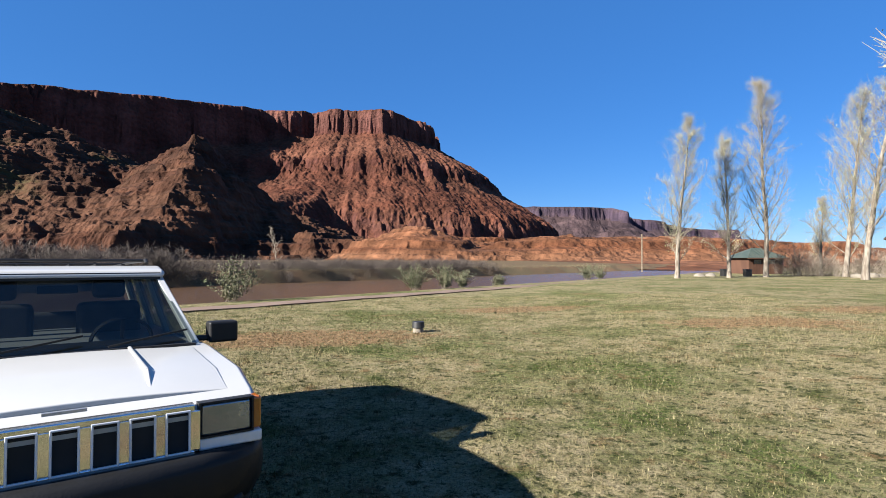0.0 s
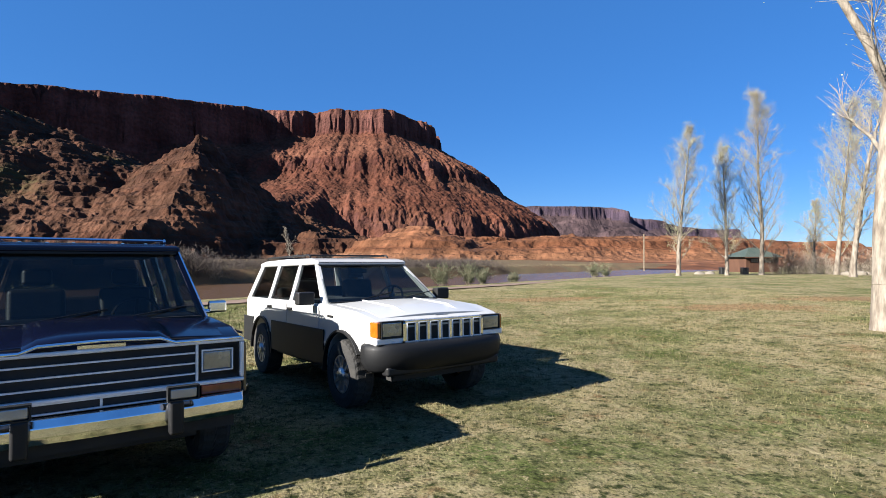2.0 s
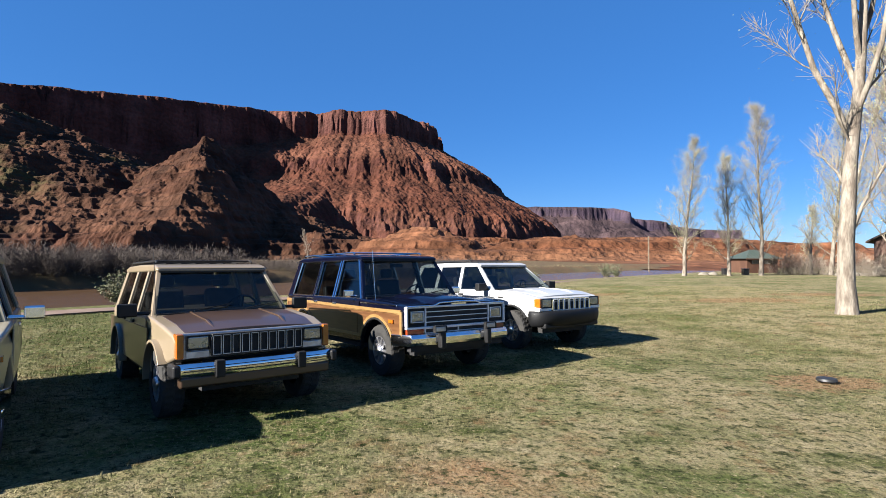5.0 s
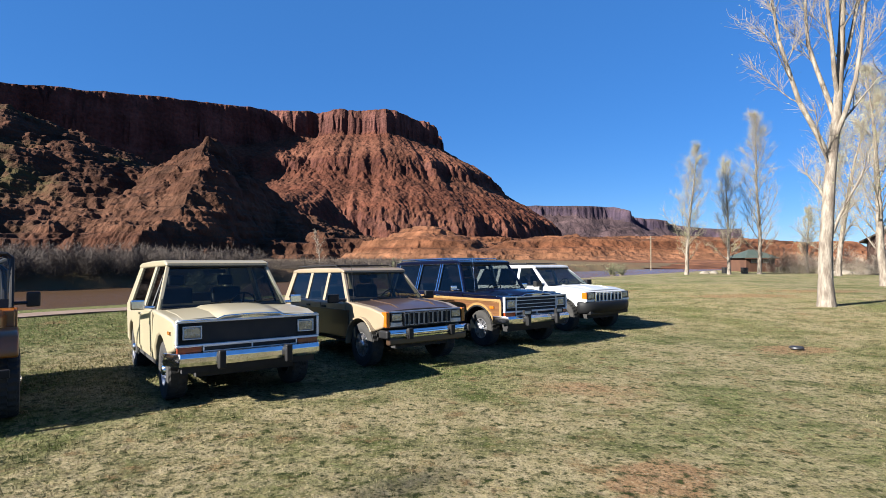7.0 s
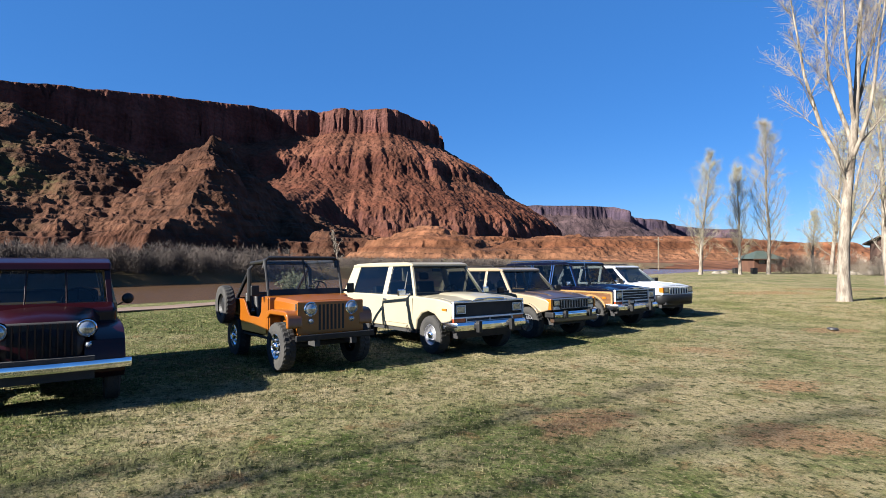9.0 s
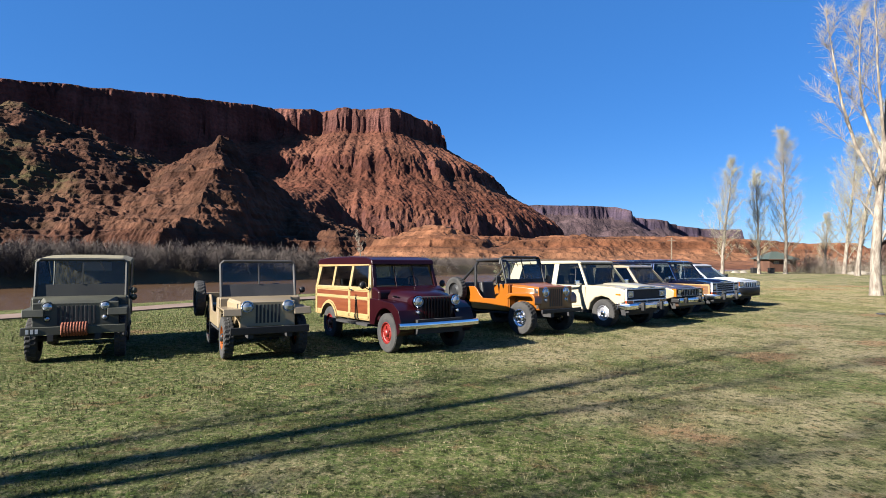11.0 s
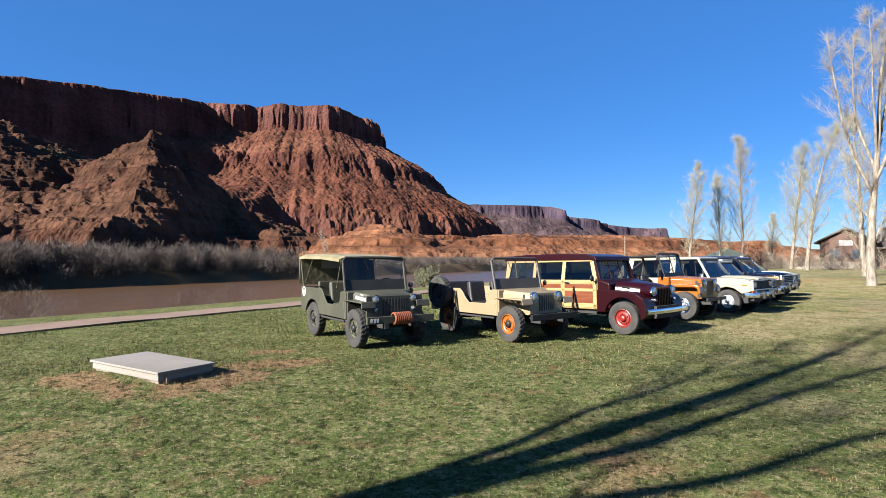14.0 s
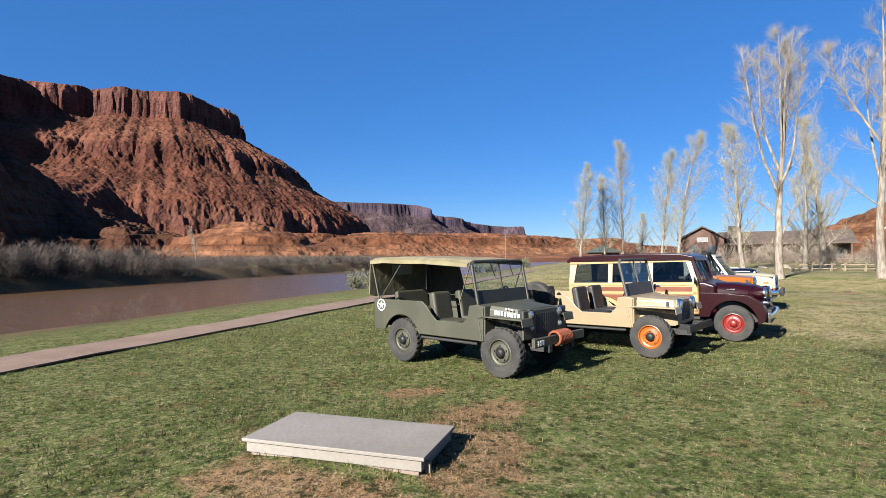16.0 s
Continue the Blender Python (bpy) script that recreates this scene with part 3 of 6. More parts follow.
def tree(x, y, height, r, seed, spread=0.42, limbs=26, leaves=1500, leaf=0.09, label="", twigs=5, z=0.0, bare=0.14, fork=0.0, leaders=5, reach=None, single=False, fine=0.006):
    """tree > trunk, limbs, twigs, crown; above the fork stout leaders rise beside the stem, reach gives their ends."""
    rnd = random.Random(seed)
    t = thing("tree", pose(x, y, z), label, "tree", "tall riverside trees")
    trunk, limb, twig, crown = Soup(), Soup(), Soup(), Soup()
    pts, _ = wander(Vector((0, 0, -0.15)), Vector((0, 0, 1)), height * 0.97, 14, rnd, 0.035, 0.03)
    # flared foot, then the taper
    trunk.limb([pts[0], pts[0].lerp(pts[1], 0.35), pts[1]], r * 1.45, r * 0.98, 10)
    trunk.limb(pts[1:], r, 0.015, 9)

    def along(way, f):
        g = min(f, 0.9999) * (len(way) - 1)
        i = int(g)
        return way[i].lerp(way[i + 1], g - i), (way[i + 1] - way[i]).normalized()

    stems = [(pts, r, bare)]
    if fork:
        ends = reach or [None] * leaders
        for k, end in enumerate(ends):
            f = fork * (0.86 + 0.62 * k / len(ends)) if not reach else fork
            p, _ = along(pts, f)
            if end:
                way = [p.lerp(Vector(end), i / 8) + Vector((rnd.gauss(0, 0.10), rnd.gauss(0, 0.10), 0.5 * math.sin(math.pi * i / 8) * -0.8)) for i in range(9)]
                way[0] = p
            else:
                az, ang = k * 2.4 + seed + rnd.uniform(-0.3, 0.3), radians(rnd.uniform(17, 30))
                d = Vector((math.cos(az) * math.sin(ang), math.sin(az) * math.sin(ang), math.cos(ang)))
                way, _ = wander(p, d, height * (1 - f) * rnd.uniform(0.75, 1.0), 8, rnd, 0.06, 0.09)
            lr = r * (1 - f * 0.7) * rnd.uniform(0.48, 0.62)
            lead = Soup()
            lead.limb(way, lr, 0.012, 7)
            lead.mesh("leader", M_bark, t, "stout pale rising limb")
            stems.append((way, lr, 0.22))
    for k in range(limbs):
        way, sr, low = stems[k % len(stems)]
        f = low + (0.97 - low) * ((k + rnd.random()) / limbs) ** 0.9
        p, ahead = along(way, f)
        az = k * 2.4 + rnd.uniform(-0.5, 0.5)
        ang = radians(rnd.uniform(24, 48)) * (1.15 - 0.4 * f)
        d = (ahead * math.cos(ang) + Vector((math.cos(az), math.sin(az), 0)) * math.sin(ang)).normalized()
        shape = math.sin(math.pi * min(1, (f - low) / (1 - low) * 0.85 + 0.18))
        ln = height * spread * (0.35 + 0.65 * shape) * rnd.uniform(0.6, 1.1) * (1.05 - 0.55 * f) * (1 if way is pts else 0.7)
        lr = max(0.012, sr * (1 - f) * rnd.uniform(0.20, 0.40))
        lp, _ = wander(p, d, ln, 6, rnd, 0.09, 0.06)
        limb.limb(lp, lr, 0.006, 5)
        for j in range(twigs):
            g = 0.2 + 0.8 * (j + rnd.random()) / twigs
            q, base = along(lp, g)
            d2 = (base + Vector((rnd.gauss(0, 0.5), rnd.gauss(0, 0.5), rnd.gauss(0.15, 0.35)))).normalized()
            tp, d3 = wander(q, d2, ln * rnd.uniform(0.22, 0.42), 4, rnd, 0.12, 0.06)
            limb.limb(tp, max(0.006, lr * 0.35), 0.004, 4)
            for _ in range(8):
                q2, _ = along(tp, rnd.random())
                d4 = (d3 + Vector((rnd.gauss(0, 0.6), rnd.gauss(0, 0.6), rnd.gauss(0.1, 0.4)))).normalized()
                wp, _ = wander(q2, d4, rnd.uniform(0.25, 0.75) * height / 16, 2, rnd, 0.15, 0.05)
                twig.limb(wp, fine * max(1, height / 16), fine * 0.5, 3)
                for _ in range(max(1, int(leaves / (limbs * twigs * 8))) if leaves else 0):
                    c = wp[rnd.choice((1, 2))] + Vector((rnd.gauss(0, 0.14), rnd.gauss(0, 0.14), rnd.gauss(0, 0.14)))
                    crown.leaf(c, leaf * rnd.uniform(0.6, 1.4), rnd)
        if single:
            limb.mesh("limb", M_bark, t, "pale upswept limb")
            limb = Soup()
    trunk.mesh("trunk", M_bark, t, "pale ridged trunk")
    if not single:
        tagged(limb.mesh("branchwork", M_bark, t, "pale upswept branches"), kind="stuff")
    tagged(twig.mesh("twigwork", M_twig, t, "fine bare twigs"), kind="stuff")
    if leaves:
        tagged(crown.mesh("crown", M_leaf, t, "sparse new yellow-green leaves", smooth=False), kind="stuff")
    return t


LIGHT = "tall pale-barked tree with sparse young yellow-green leaves"
tree(8.5, 16.8, 16.5, 0.23, 3, 0.26, 66, 6000, 0.05, "large pale-barked tree on the lawn, almost bare", 8, 0.1, 0.13, 0.38, 5, single=True, fine=0.006)
tree(13.4, 14.0, 18, 0.24, 14, 0.26, 60, 6000, 0.05, "tall almost bare tree with upswept white branches", 8, 0.1, 0.16, 0.38, 5, single=True, fine=0.006)
for i, (tx, ty, th, tr, sp, lv) in enumerate(((21.4, 57.0, 14.3, 0.20, 0.26, 3600), (27.0, 59.0, 13.4, 0.18, 0.26, 4600), (31.3, 60.6, 19.3, 0.21, 0.25, 4200), (39.8, 62, 18, 0.24, 0.28, 5500), (35.2, 53.5, 19.5, 0.25, 0.28, 6000),
                                               (22.5, 31.7, 15, 0.24, 0.26, 4200), (27.3, 29.0, 11, 0.22, 0.28, 2200), (34.6, 32.4, 17, 0.28, 0.28, 4500), (43, 70, 9, 0.2, 0.3, 3000), (38, 24, 15, 0.24, 0.28, 3500))):
    tree(tx, ty, th, tr, 20 + i, sp + 0.05, 44, lv * 2, 0.08, LIGHT, 9, 0.12, 0.10, fine=0.008)
# the forked tree behind the walk, whose shadow lies across the lawn
tree(-26.6, -12.0, 13.5, 0.24, 51, 0.30, 44, 900, 0.06, "bare forked tree beside the lawn", 6, 0.0, 0.3, 0.29, reach=[(1.75, -2.8, 10.4), (0.7, -1.2, 13.6), (-0.5, 0.8, 9.5)])


def brush(name, centres, mat, label, category, seed, blades, thin=1.0, kind="stuff"):
    """Clumps of thin stems: centres are (x, y, z, radius, height)."""
    rng = np.random.default_rng(seed)
    c = np.array(centres)
    per = np.maximum(8, (blades * (c[:, 3] * c[:, 4]) / (c[:, 3] * c[:, 4]).sum()).astype(int))
    idx = np.repeat(np.arange(len(c)), per)
    n = len(idx)
    az, rr = rng.uniform(0, 2 * np.pi, n), np.sqrt(rng.uniform(0, 1, n))
    R, Hh = c[idx, 3], c[idx, 4]
    p0 = c[idx, :3] + np.stack([np.cos(az) * rr * R * 0.75, np.sin(az) * rr * R * 0.75, Hh * rng.uniform(-0.05, 0.85, n) * (1 - 0.55 * rr)], -1)
    d = np.stack([np.cos(az) * rr * 0.9 + rng.normal(0, 0.6, n), np.sin(az) * rr * 0.9 + rng.normal(0, 0.6, n), rng.uniform(-0.1, 1.0, n)], -1)
    d /= np.linalg.norm(d, axis=1)[:, None]
    ln = Hh * rng.uniform(0.08, 0.24, n)
    p1 = p0 + d * ln[:, None]
    side = np.stack([-np.sin(az + 1.2), np.cos(az + 1.2), np.zeros(n)], -1) * (Hh * thin * rng.uniform(0.006, 0.015, n))[:, None]
    V = np.concatenate([p0 - side, p0 + side, p1], 0)
    F = np.stack([np.arange(n), np.arange(n) + n, np.arange(n) + 2 * n], -1)
    me = bpy.data.meshes.new(name)
    me.from_pydata(V.tolist(), [], F.tolist())
    me.materials.append(mat)
    return tagged(new(name, me), label, category, kind=kind)


def bank_point(d, s):
    return -26.3 + 0.625 * s - 0.781 * d, 2.9 + 0.781 * s + 0.625 * d


rng = np.random.default_rng(4)
belt = []
for i in range(1150):
    s = rng.uniform(-40, 130)
    dd = 48.5 + rng.gamma(1.6, 6.0)
    bx, by = bank_point(dd, s)
    h = rng.uniform(2.2, 4.6) * (1.0 if s < 55 else 0.62)
    belt.append((bx, by, float(ground_height(np.array(bx), np.array(by))) - 0.1, h * 0.75, h))
brush("far_bank_brush", belt, M_brush, "dense grey leafless brush along the far river bank", "brush", 5, 720000, 0.7)
reeds = []
for i in range(170):
    s = rng.uniform(20, 190)
    bx, by = bank_point(50.0 + rng.uniform(-1, 3), s)
    reeds.append((bx, by, 0.0, 1.3, rng.uniform(0.6, 1.3)))
brush("dry_reeds", reeds, M_straw, "pale dry reeds at the water's edge", "reeds", 6, 16000)


thicket = [(36 + 24 * u + rng.normal(0, 1.2), 66 - 20 * u + rng.normal(0, 2.0), 0.0, rng.uniform(1.2, 2.4), rng.uniform(2.2, 5.0)) for u in rng.uniform(0, 1, 34)]
brush("bare_thicket", thicket, M_twig, "bare pale-brown bushes in front of the timber lodge", "brush", 15, 30000, 0.6)


def shrub(x, y, h, seed, mat, label):
    rnd = random.Random(seed)
    t = thing("shrub", pose(x, y, float(ground_height(np.array(x), np.array(y)))), label, "shrub", "shrubs on the near bank")
    stems, crown = Soup(), Soup()
    for k in range(46):
        az, ang = rnd.uniform(0, 6.28), radians(rnd.uniform(3, 48))
        d = Vector((math.cos(az) * math.sin(ang), math.sin(az) * math.sin(ang), math.cos(ang)))
        p, _ = wander(Vector((rnd.gauss(0, 0.12), rnd.gauss(0, 0.12), -0.05)), d, h * rnd.uniform(0.6, 1.1), 4, rnd, 0.12, 0.0)
        stems.limb(p, 0.008, 0.003, 3)
        for _ in range(46):
            g = rnd.uniform(0.8, 4)
            i = min(3, int(g))
            crown.leaf(p[i].lerp(p[i + 1], g - i) + Vector((rnd.gauss(0, 0.06), rnd.gauss(0, 0.06), rnd.gauss(0, 0.05))), rnd.uniform(0.05, 0.11), rnd)
    stems.mesh("stems", M_twig, t)
    tagged(crown.mesh("leaves", mat, t, smooth=False), kind="stuff")


for i, (d0, s0, h) in enumerate(((3.6, 34.0, 1.9), (4.5, 46.5, 1.8), (3.4, 48.0, 1.6), (5.0, 52.0, 1.3), (4.0, 70.0, 1.6), (4.6, 74.5, 1.5), (6.0, 58.0, 0.9), (4.2, 22.0, 1.3), (6.5, 24.5, 1.4))):
    sx, sy = bank_point(d0, s0)
    shrub(sx, sy, h, 70 + i, M_sage, "pale green shrub at the edge of the river bank" if i % 2 else "yellowish sage shrub on the river bank")
weeds = [(*bank_point(9.0 + rng.uniform(-2, 4), s), -0.6, 1.4, rng.uniform(0.9, 1.9)) for s in (-6, -3, 0, 2, 5, 8, 12)]
brush("bank_weeds", weeds, M_brush, "thin bare greyish twigs on the near bank", "weeds", 8, 9000, 0.35)
# the bare pale tree on the far bank
tree(-31.5, 116, 7.5, 0.12, 90, 0.34, 20, 0, 0.1, "small bare whitish tree on the far bank", 6, 1.0, 0.05, fine=0.02)


# ---- grass near the walk ----
def lawn_blades(n, seed, mat, name, label, tall):
    rng = np.random.default_rng(seed)
    way = np.array([(0.4, 8.7), (-2.9, 2.0), (-4.7, -1.7), (-7.4, -4.8), (-12.5, -9.5), (-15.8, -11.2), (-19.1, -10.5), (-22.5, -8.0)])
    fine = np.concatenate([np.linspace(a, c, 12) for a, c in zip(way, way[1:])])
    px, py = rng.uniform(-31, 14, n * 6), rng.uniform(-11, 34, n * 6)
    dist = np.min(np.hypot(px[:, None] - fine[None, :, 0], py[:, None] - fine[None, :, 1]), axis=1)
    dn, _ = to_bank(px, py)
    keep = (rng.uniform(0, 1, len(px)) < np.minimum(1, (7.5 / np.maximum(dist, 1)) ** 1.7)) & (dn < -0.1) & (dist > 1.6)
    clump = fbm(px / 1.1, py / 1.1, seed + 70, 3) + 0.5 * fbm(px / 5, py / 5, seed + 80, 2)
    keep &= rng.uniform(-0.9, 0.35, len(px)) < clump
    if mat == M_straw:                      # the green end of the lawn has little straw
        keep &= rng.uniform(-18, -9, len(px)) < px
    px, py, dist = px[keep][:n], py[keep][:n], dist[keep][:n]
    m = len(px)
    z = ground_height(px, py)
    az = rng.uniform(0, 2 * np.pi, m)
    h = tall * rng.uniform(0.5, 1.3, m) * (1 + 0.02 * dist)
    w = 0.0024 + 0.00045 * dist
    lean = rng.uniform(0.1, 1.1, m) * h
    sd = np.stack([np.cos(az) * w, np.sin(az) * w, 0 * w], -1)
    b = np.stack([px, py, z - 0.004], -1)
    tip = b + np.stack([-np.sin(az) * lean, np.cos(az) * lean, h], -1)
    V = np.concatenate([b - sd, b + sd, tip], 0)
    F = np.stack([np.arange(m), np.arange(m) + m, np.arange(m) + 2 * m], -1)
    me = bpy.data.meshes.new(name)
    me.from_pydata(V.tolist(), [], F.tolist())
    me.materials.append(mat)
    return tagged(new(name, me), label, "grass", kind="stuff")


lawn_blades(470000, 11, M_lawn, "grass", "short green and yellowing lawn grass", 0.037)
lawn_blades(80000, 12, M_straw, "dry_grass", "short dry straw-coloured grass", 0.028)


# ---- bare earth, slab, stump and small things on the lawn ----
M_slab = material("painted_board", (0.165, 0.148, 0.129), (0.142, 0.127, 0.108), 1.4, 0.7, bump=0.15, bump_scale=30, speck=0.12)
M_slabside = material("board_edge", (0.171, 0.139, 0.112), (0.139, 0.105, 0.082), 2.5, 0.8, bump=0.3, bump_scale=20)
M_stone = material("pale_stone", (0.181, 0.158, 0.125), (0.139, 0.119, 0.0918), 2, 0.9, bump=0.6, bump_scale=9, speck=0.3)
M_log = material("weathered_log", (0.152, 0.119, 0.082), (0.0984, 0.0724, 0.0494), 3, 0.9, stretch=(1, 1, 1), bump=0.5, bump_scale=18)
M_plank = material("stained_boards", (0.0626, 0.027, 0.0139), (0.0461, 0.0184, 0.00918), 1.5, 0.7, stretch=(1, 1, 0.3), bump=0.2, bump_scale=12)
M_greenroof = material("green_metal_roof", (0.0329, 0.0461, 0.0346), (0.0461, 0.056, 0.0428), 1.2, 0.5, bump=0.1)
M_brownroof = material("brown_shingle_roof", (0.0658, 0.0461, 0.0329), (0.0461, 0.0329, 0.0247), 1.5, 0.9, bump=0.4, bump_scale=12)
M_sign = material("white_board", (0.244, 0.24, 0.23), (0.217, 0.211, 0.198), 3, 0.6)
M_blackp = material("black_plastic", (0.009, 0.009, 0.009), (0.0158, 0.0153, 0.0144), 4, 0.5)
M_windowg = material("dark_window", (0.03, 0.035, 0.04), (0.05, 0.055, 0.06), 2, 0.1, coat=0.5)


def flat_box(x0, x1, y0, y1, z0, z1, bm=None):
    bm = bm or bmesh.new()
    bmesh.ops.create_cube(bm, size=1, matrix=pose((x0 + x1) / 2, (y0 + y1) / 2, (z0 + z1) / 2) @ Matrix.Diagonal((x1 - x0, y1 - y0, z1 - z0, 1)))
    return bm


cover = thing("well_cover", pose(-21.88, -3.13, 0, 0, 0, -38), "low box with a flat pale grey lid on the lawn", "well cover")
part("lid", flat_box(-0.82, 0.82, -0.41, 0.41, 0.225, 0.255), M_slab, cover, "flat pale grey lid", bevel=0.006)
part("box", flat_box(-0.76, 0.76, -0.36, 0.36, 0.0, 0.223), M_slabside, cover, "pale wooden side boards", bevel=0.006)
part("box_rail", flat_box(-0.79, 0.79, -0.385, 0.385, 0.135, 0.222), M_slab, cover, bevel=0.006)
part("lid_knob", flat_box(0.79, 0.83, -0.30, -0.27, 0.10, 0.19), M_stone, cover)

st = thing("stump", pose(0.32, 21.7, 0), "small charred stump with a pale foot on the lawn", "stump")
for nm, r0, r1, z0, z1, mt in (("foot", 0.13, 0.12, -0.05, 0.10, M_stone), ("charred_top", 0.15, 0.14, 0.10, 0.24, M_blackp)):
    bm = bmesh.new()
    bmesh.ops.create_cone(bm, cap_ends=True, segments=14, radius1=r0, radius2=r1, depth=z1 - z0, matrix=pose(0, 0, (z0 + z1) / 2))
    part(nm, bm, mt, st, bevel=0.01)
bm = bmesh.new()
bmesh.ops.create_cone(bm, cap_ends=True, segments=24, radius1=0.13, radius2=0.12, depth=0.04, matrix=pose(2.2, 8.6, 0.035))
tagged(finish("valve_cover", bm, M_blackp, bevel=0.008), "round black valve cover in bare soil", "cover")


def hut(m):
    h = thing("hut", m, "small brown boarded hut with a green hipped roof", "hut")
    W, D, E, A = 4.4, 3.4, 2.0, 3.15
    part("wall", flat_box(0, W, 0, D, -0.3, E), M_plank, h, "brown boarded walls")
    for i in range(22):
        x = W * (i + 0.5) / 22
        part("board", flat_box(x - 0.09, x + 0.085, -0.02, 0.002, -0.25, E - 0.02), M_plank, h)
    for i in range(14):
        y = D * (i + 0.5) / 14
        part("board", flat_box(W - 0.002, W + 0.02, y - 0.11, y + 0.105, -0.25, E - 0.02), M_plank, h)
    bm = bmesh.new()
    o = 0.5
    c = [bm.verts.new(p) for p in ((-o, -o, E - 0.05), (W + o, -o, E - 0.05), (W + o, D + o, E - 0.05), (-o, D + o, E - 0.05))]
    a = [bm.verts.new(p) for p in ((W * 0.38, D / 2, A), (W * 0.62, D / 2, A))]
    for f in ((c[0], c[1], a[1], a[0]), (c[1], c[2], a[1]), (c[2], c[3], a[0], a[1]), (c[3], c[0], a[0]), (c[3], c[2], c[1], c[0])):
        bm.faces.new(f)
    rf = part("roof", bm, M_greenroof, h, "green ribbed metal hipped roof")
    for i in range(11):
        x = -o + (W + 2 * o) * (i + 0.5) / 11
        t = min(1, (x + o) / (W * 0.38 + o), (W + o - x) / (W * 0.38 + o))
        part("roof_rib", plank((x, -o, E - 0.03), (x, -o + (D / 2 + o) * t, E - 0.03 + (A - E + 0.05) * t), 0.05, 0.05), M_greenroof, rf)
    part("fascia", flat_box(-o, W + o, -o - 0.02, -o + 0.02, E - 0.16, E - 0.04), M_plank, h)
    for x in (1.15, 2.95):
        w = part("window", flat_box(x - 0.42, x + 0.42, -0.05, 0.0, 1.30, 1.72), M_sign, h, "white framed small window")
        part("pane", flat_box(x - 0.34, x - 0.03, -0.056, -0.05, 1.36, 1.66), M_stone, w), part("pane", flat_box(x + 0.03, x + 0.34, -0.056, -0.05, 1.36, 1.66), M_stone, w)
    part("door", flat_box(W + 0.02, W + 0.05, 0.9, 1.8, -0.2, 1.85), M_blackp, h, "dark doorway")


def lodge(m):
    h = thing("lodge", m, "long timber lodge with a gabled wing and a covered porch", "house")
    part("wall", flat_box(0, 24, 0, 9, -0.2, 3.2), M_plank, h, "dark red timber wall")
    part("gable_wall", prism([(0, -0.2), (6.5, -0.2), (6.5, 4.2), (3.25, 6.0), (0, 4.2)], -3, 4), M_plank, h, "red timber gable")
    part("stone_base", flat_box(-0.05, 6.55, -3.06, -3.0, -0.2, 1.2), M_stone, h)
    bm = bmesh.new()
    prism([(6.4, 3.1), (25, 3.1), (25, 3.3), (6.4, 3.3)], -3.2, 0, bm)
    part("porch_roof", bm, M_brownroof, h)
    part("roof", prism_x([(-0.6, 3.1), (4.5, 5.2), (9.6, 3.1), (9.6, 3.3), (4.5, 5.45), (-0.6, 3.3)], 5.5, 24.8), M_brownroof, h, "low brown shingle roof")
    part("gable_roof", prism([(-0.7, 3.9), (3.25, 6.1), (7.2, 3.9), (7.2, 4.1), (3.25, 6.35), (-0.7, 4.1)], -3.6, 4.5), M_brownroof, h)
    for x in np.arange(8, 25, 2.6):
        part("porch_post", flat_box(x - 0.12, x + 0.12, -3.1, -2.86, -0.2, 3.1), M_plank, h)
    for x in np.arange(8.6, 23, 2.6):
        w = part("window", flat_box(x, x + 1.5, -0.06, 0.02, 0.9, 2.4), M_windowg, h)
        part("window_frame", flat_box(x - 0.1, x + 1.6, -0.09, -0.05, 2.4, 2.52), M_plank, w)
    part("porch_rail", flat_box(7.5, 24.5, -3.05, -2.95, 0.7, 0.85), M_log, h)
    part("chimney", flat_box(7.0, 8.4, 2.0, 3.2, 3.0, 6.4), M_stone, h, "stone chimney")
    for x in (1.2, 4.0):
        part("window", flat_box(x, x + 1.3, -3.08, -3.0, 1.6, 3.0), M_windowg, h)
    part("gable_sign", flat_box(2.4, 4.1, -3.09, -3.0, 3.6, 4.4), M_sign, h)


def prism_x(outline, x0, x1):
    bm = bmesh.new()
    a = [bm.verts.new((x0, y, z)) for y, z in outline]
    c = [bm.verts.new((x1, y, z)) for y, z in outline]
    bm.faces.new(a), bm.faces.new(c[::-1])
    for i in range(len(a)):
        j = (i + 1) % len(a)
        bm.faces.new((a[i], a[j], c[j], c[i]))
    return bm


hut(pose(36.6, 73.0, 0.1, 0, 0, 8))
lodge(pose(50, 68, 0, 0, 0, -48))


def log_rail(x, y, turn):
    t = thing("log_rail", pose(x, y, 0, 0, 0, turn), "rough log rail fence on the grass", "fence", "log rails by the trees")
    for k in range(3):
        part("post", plank((-1.4 + 1.4 * k, 0, -0.1), (-1.4 + 1.4 * k, 0, 0.85), 0.12, 0.12), M_log, t, bevel=0.03)
        part("cross_brace", plank((-1.6 + 1.4 * k, -0.25, 0), (-1.2 + 1.4 * k, 0.25, 0.95), 0.09, 0.09), M_log, t, bevel=0.02)
    for z in (0.35, 0.7):
        part("rail", plank((-1.7, 0.02, z), (1.7, 0.02, z + 0.03), 0.10, 0.10), M_log, t, bevel=0.03)


for a in ((25.5, 22.5, -50), (27.6, 20.4, -42), (29.6, 18.2, -50), (23.2, 25.4, -55)):
    log_rail(*a)


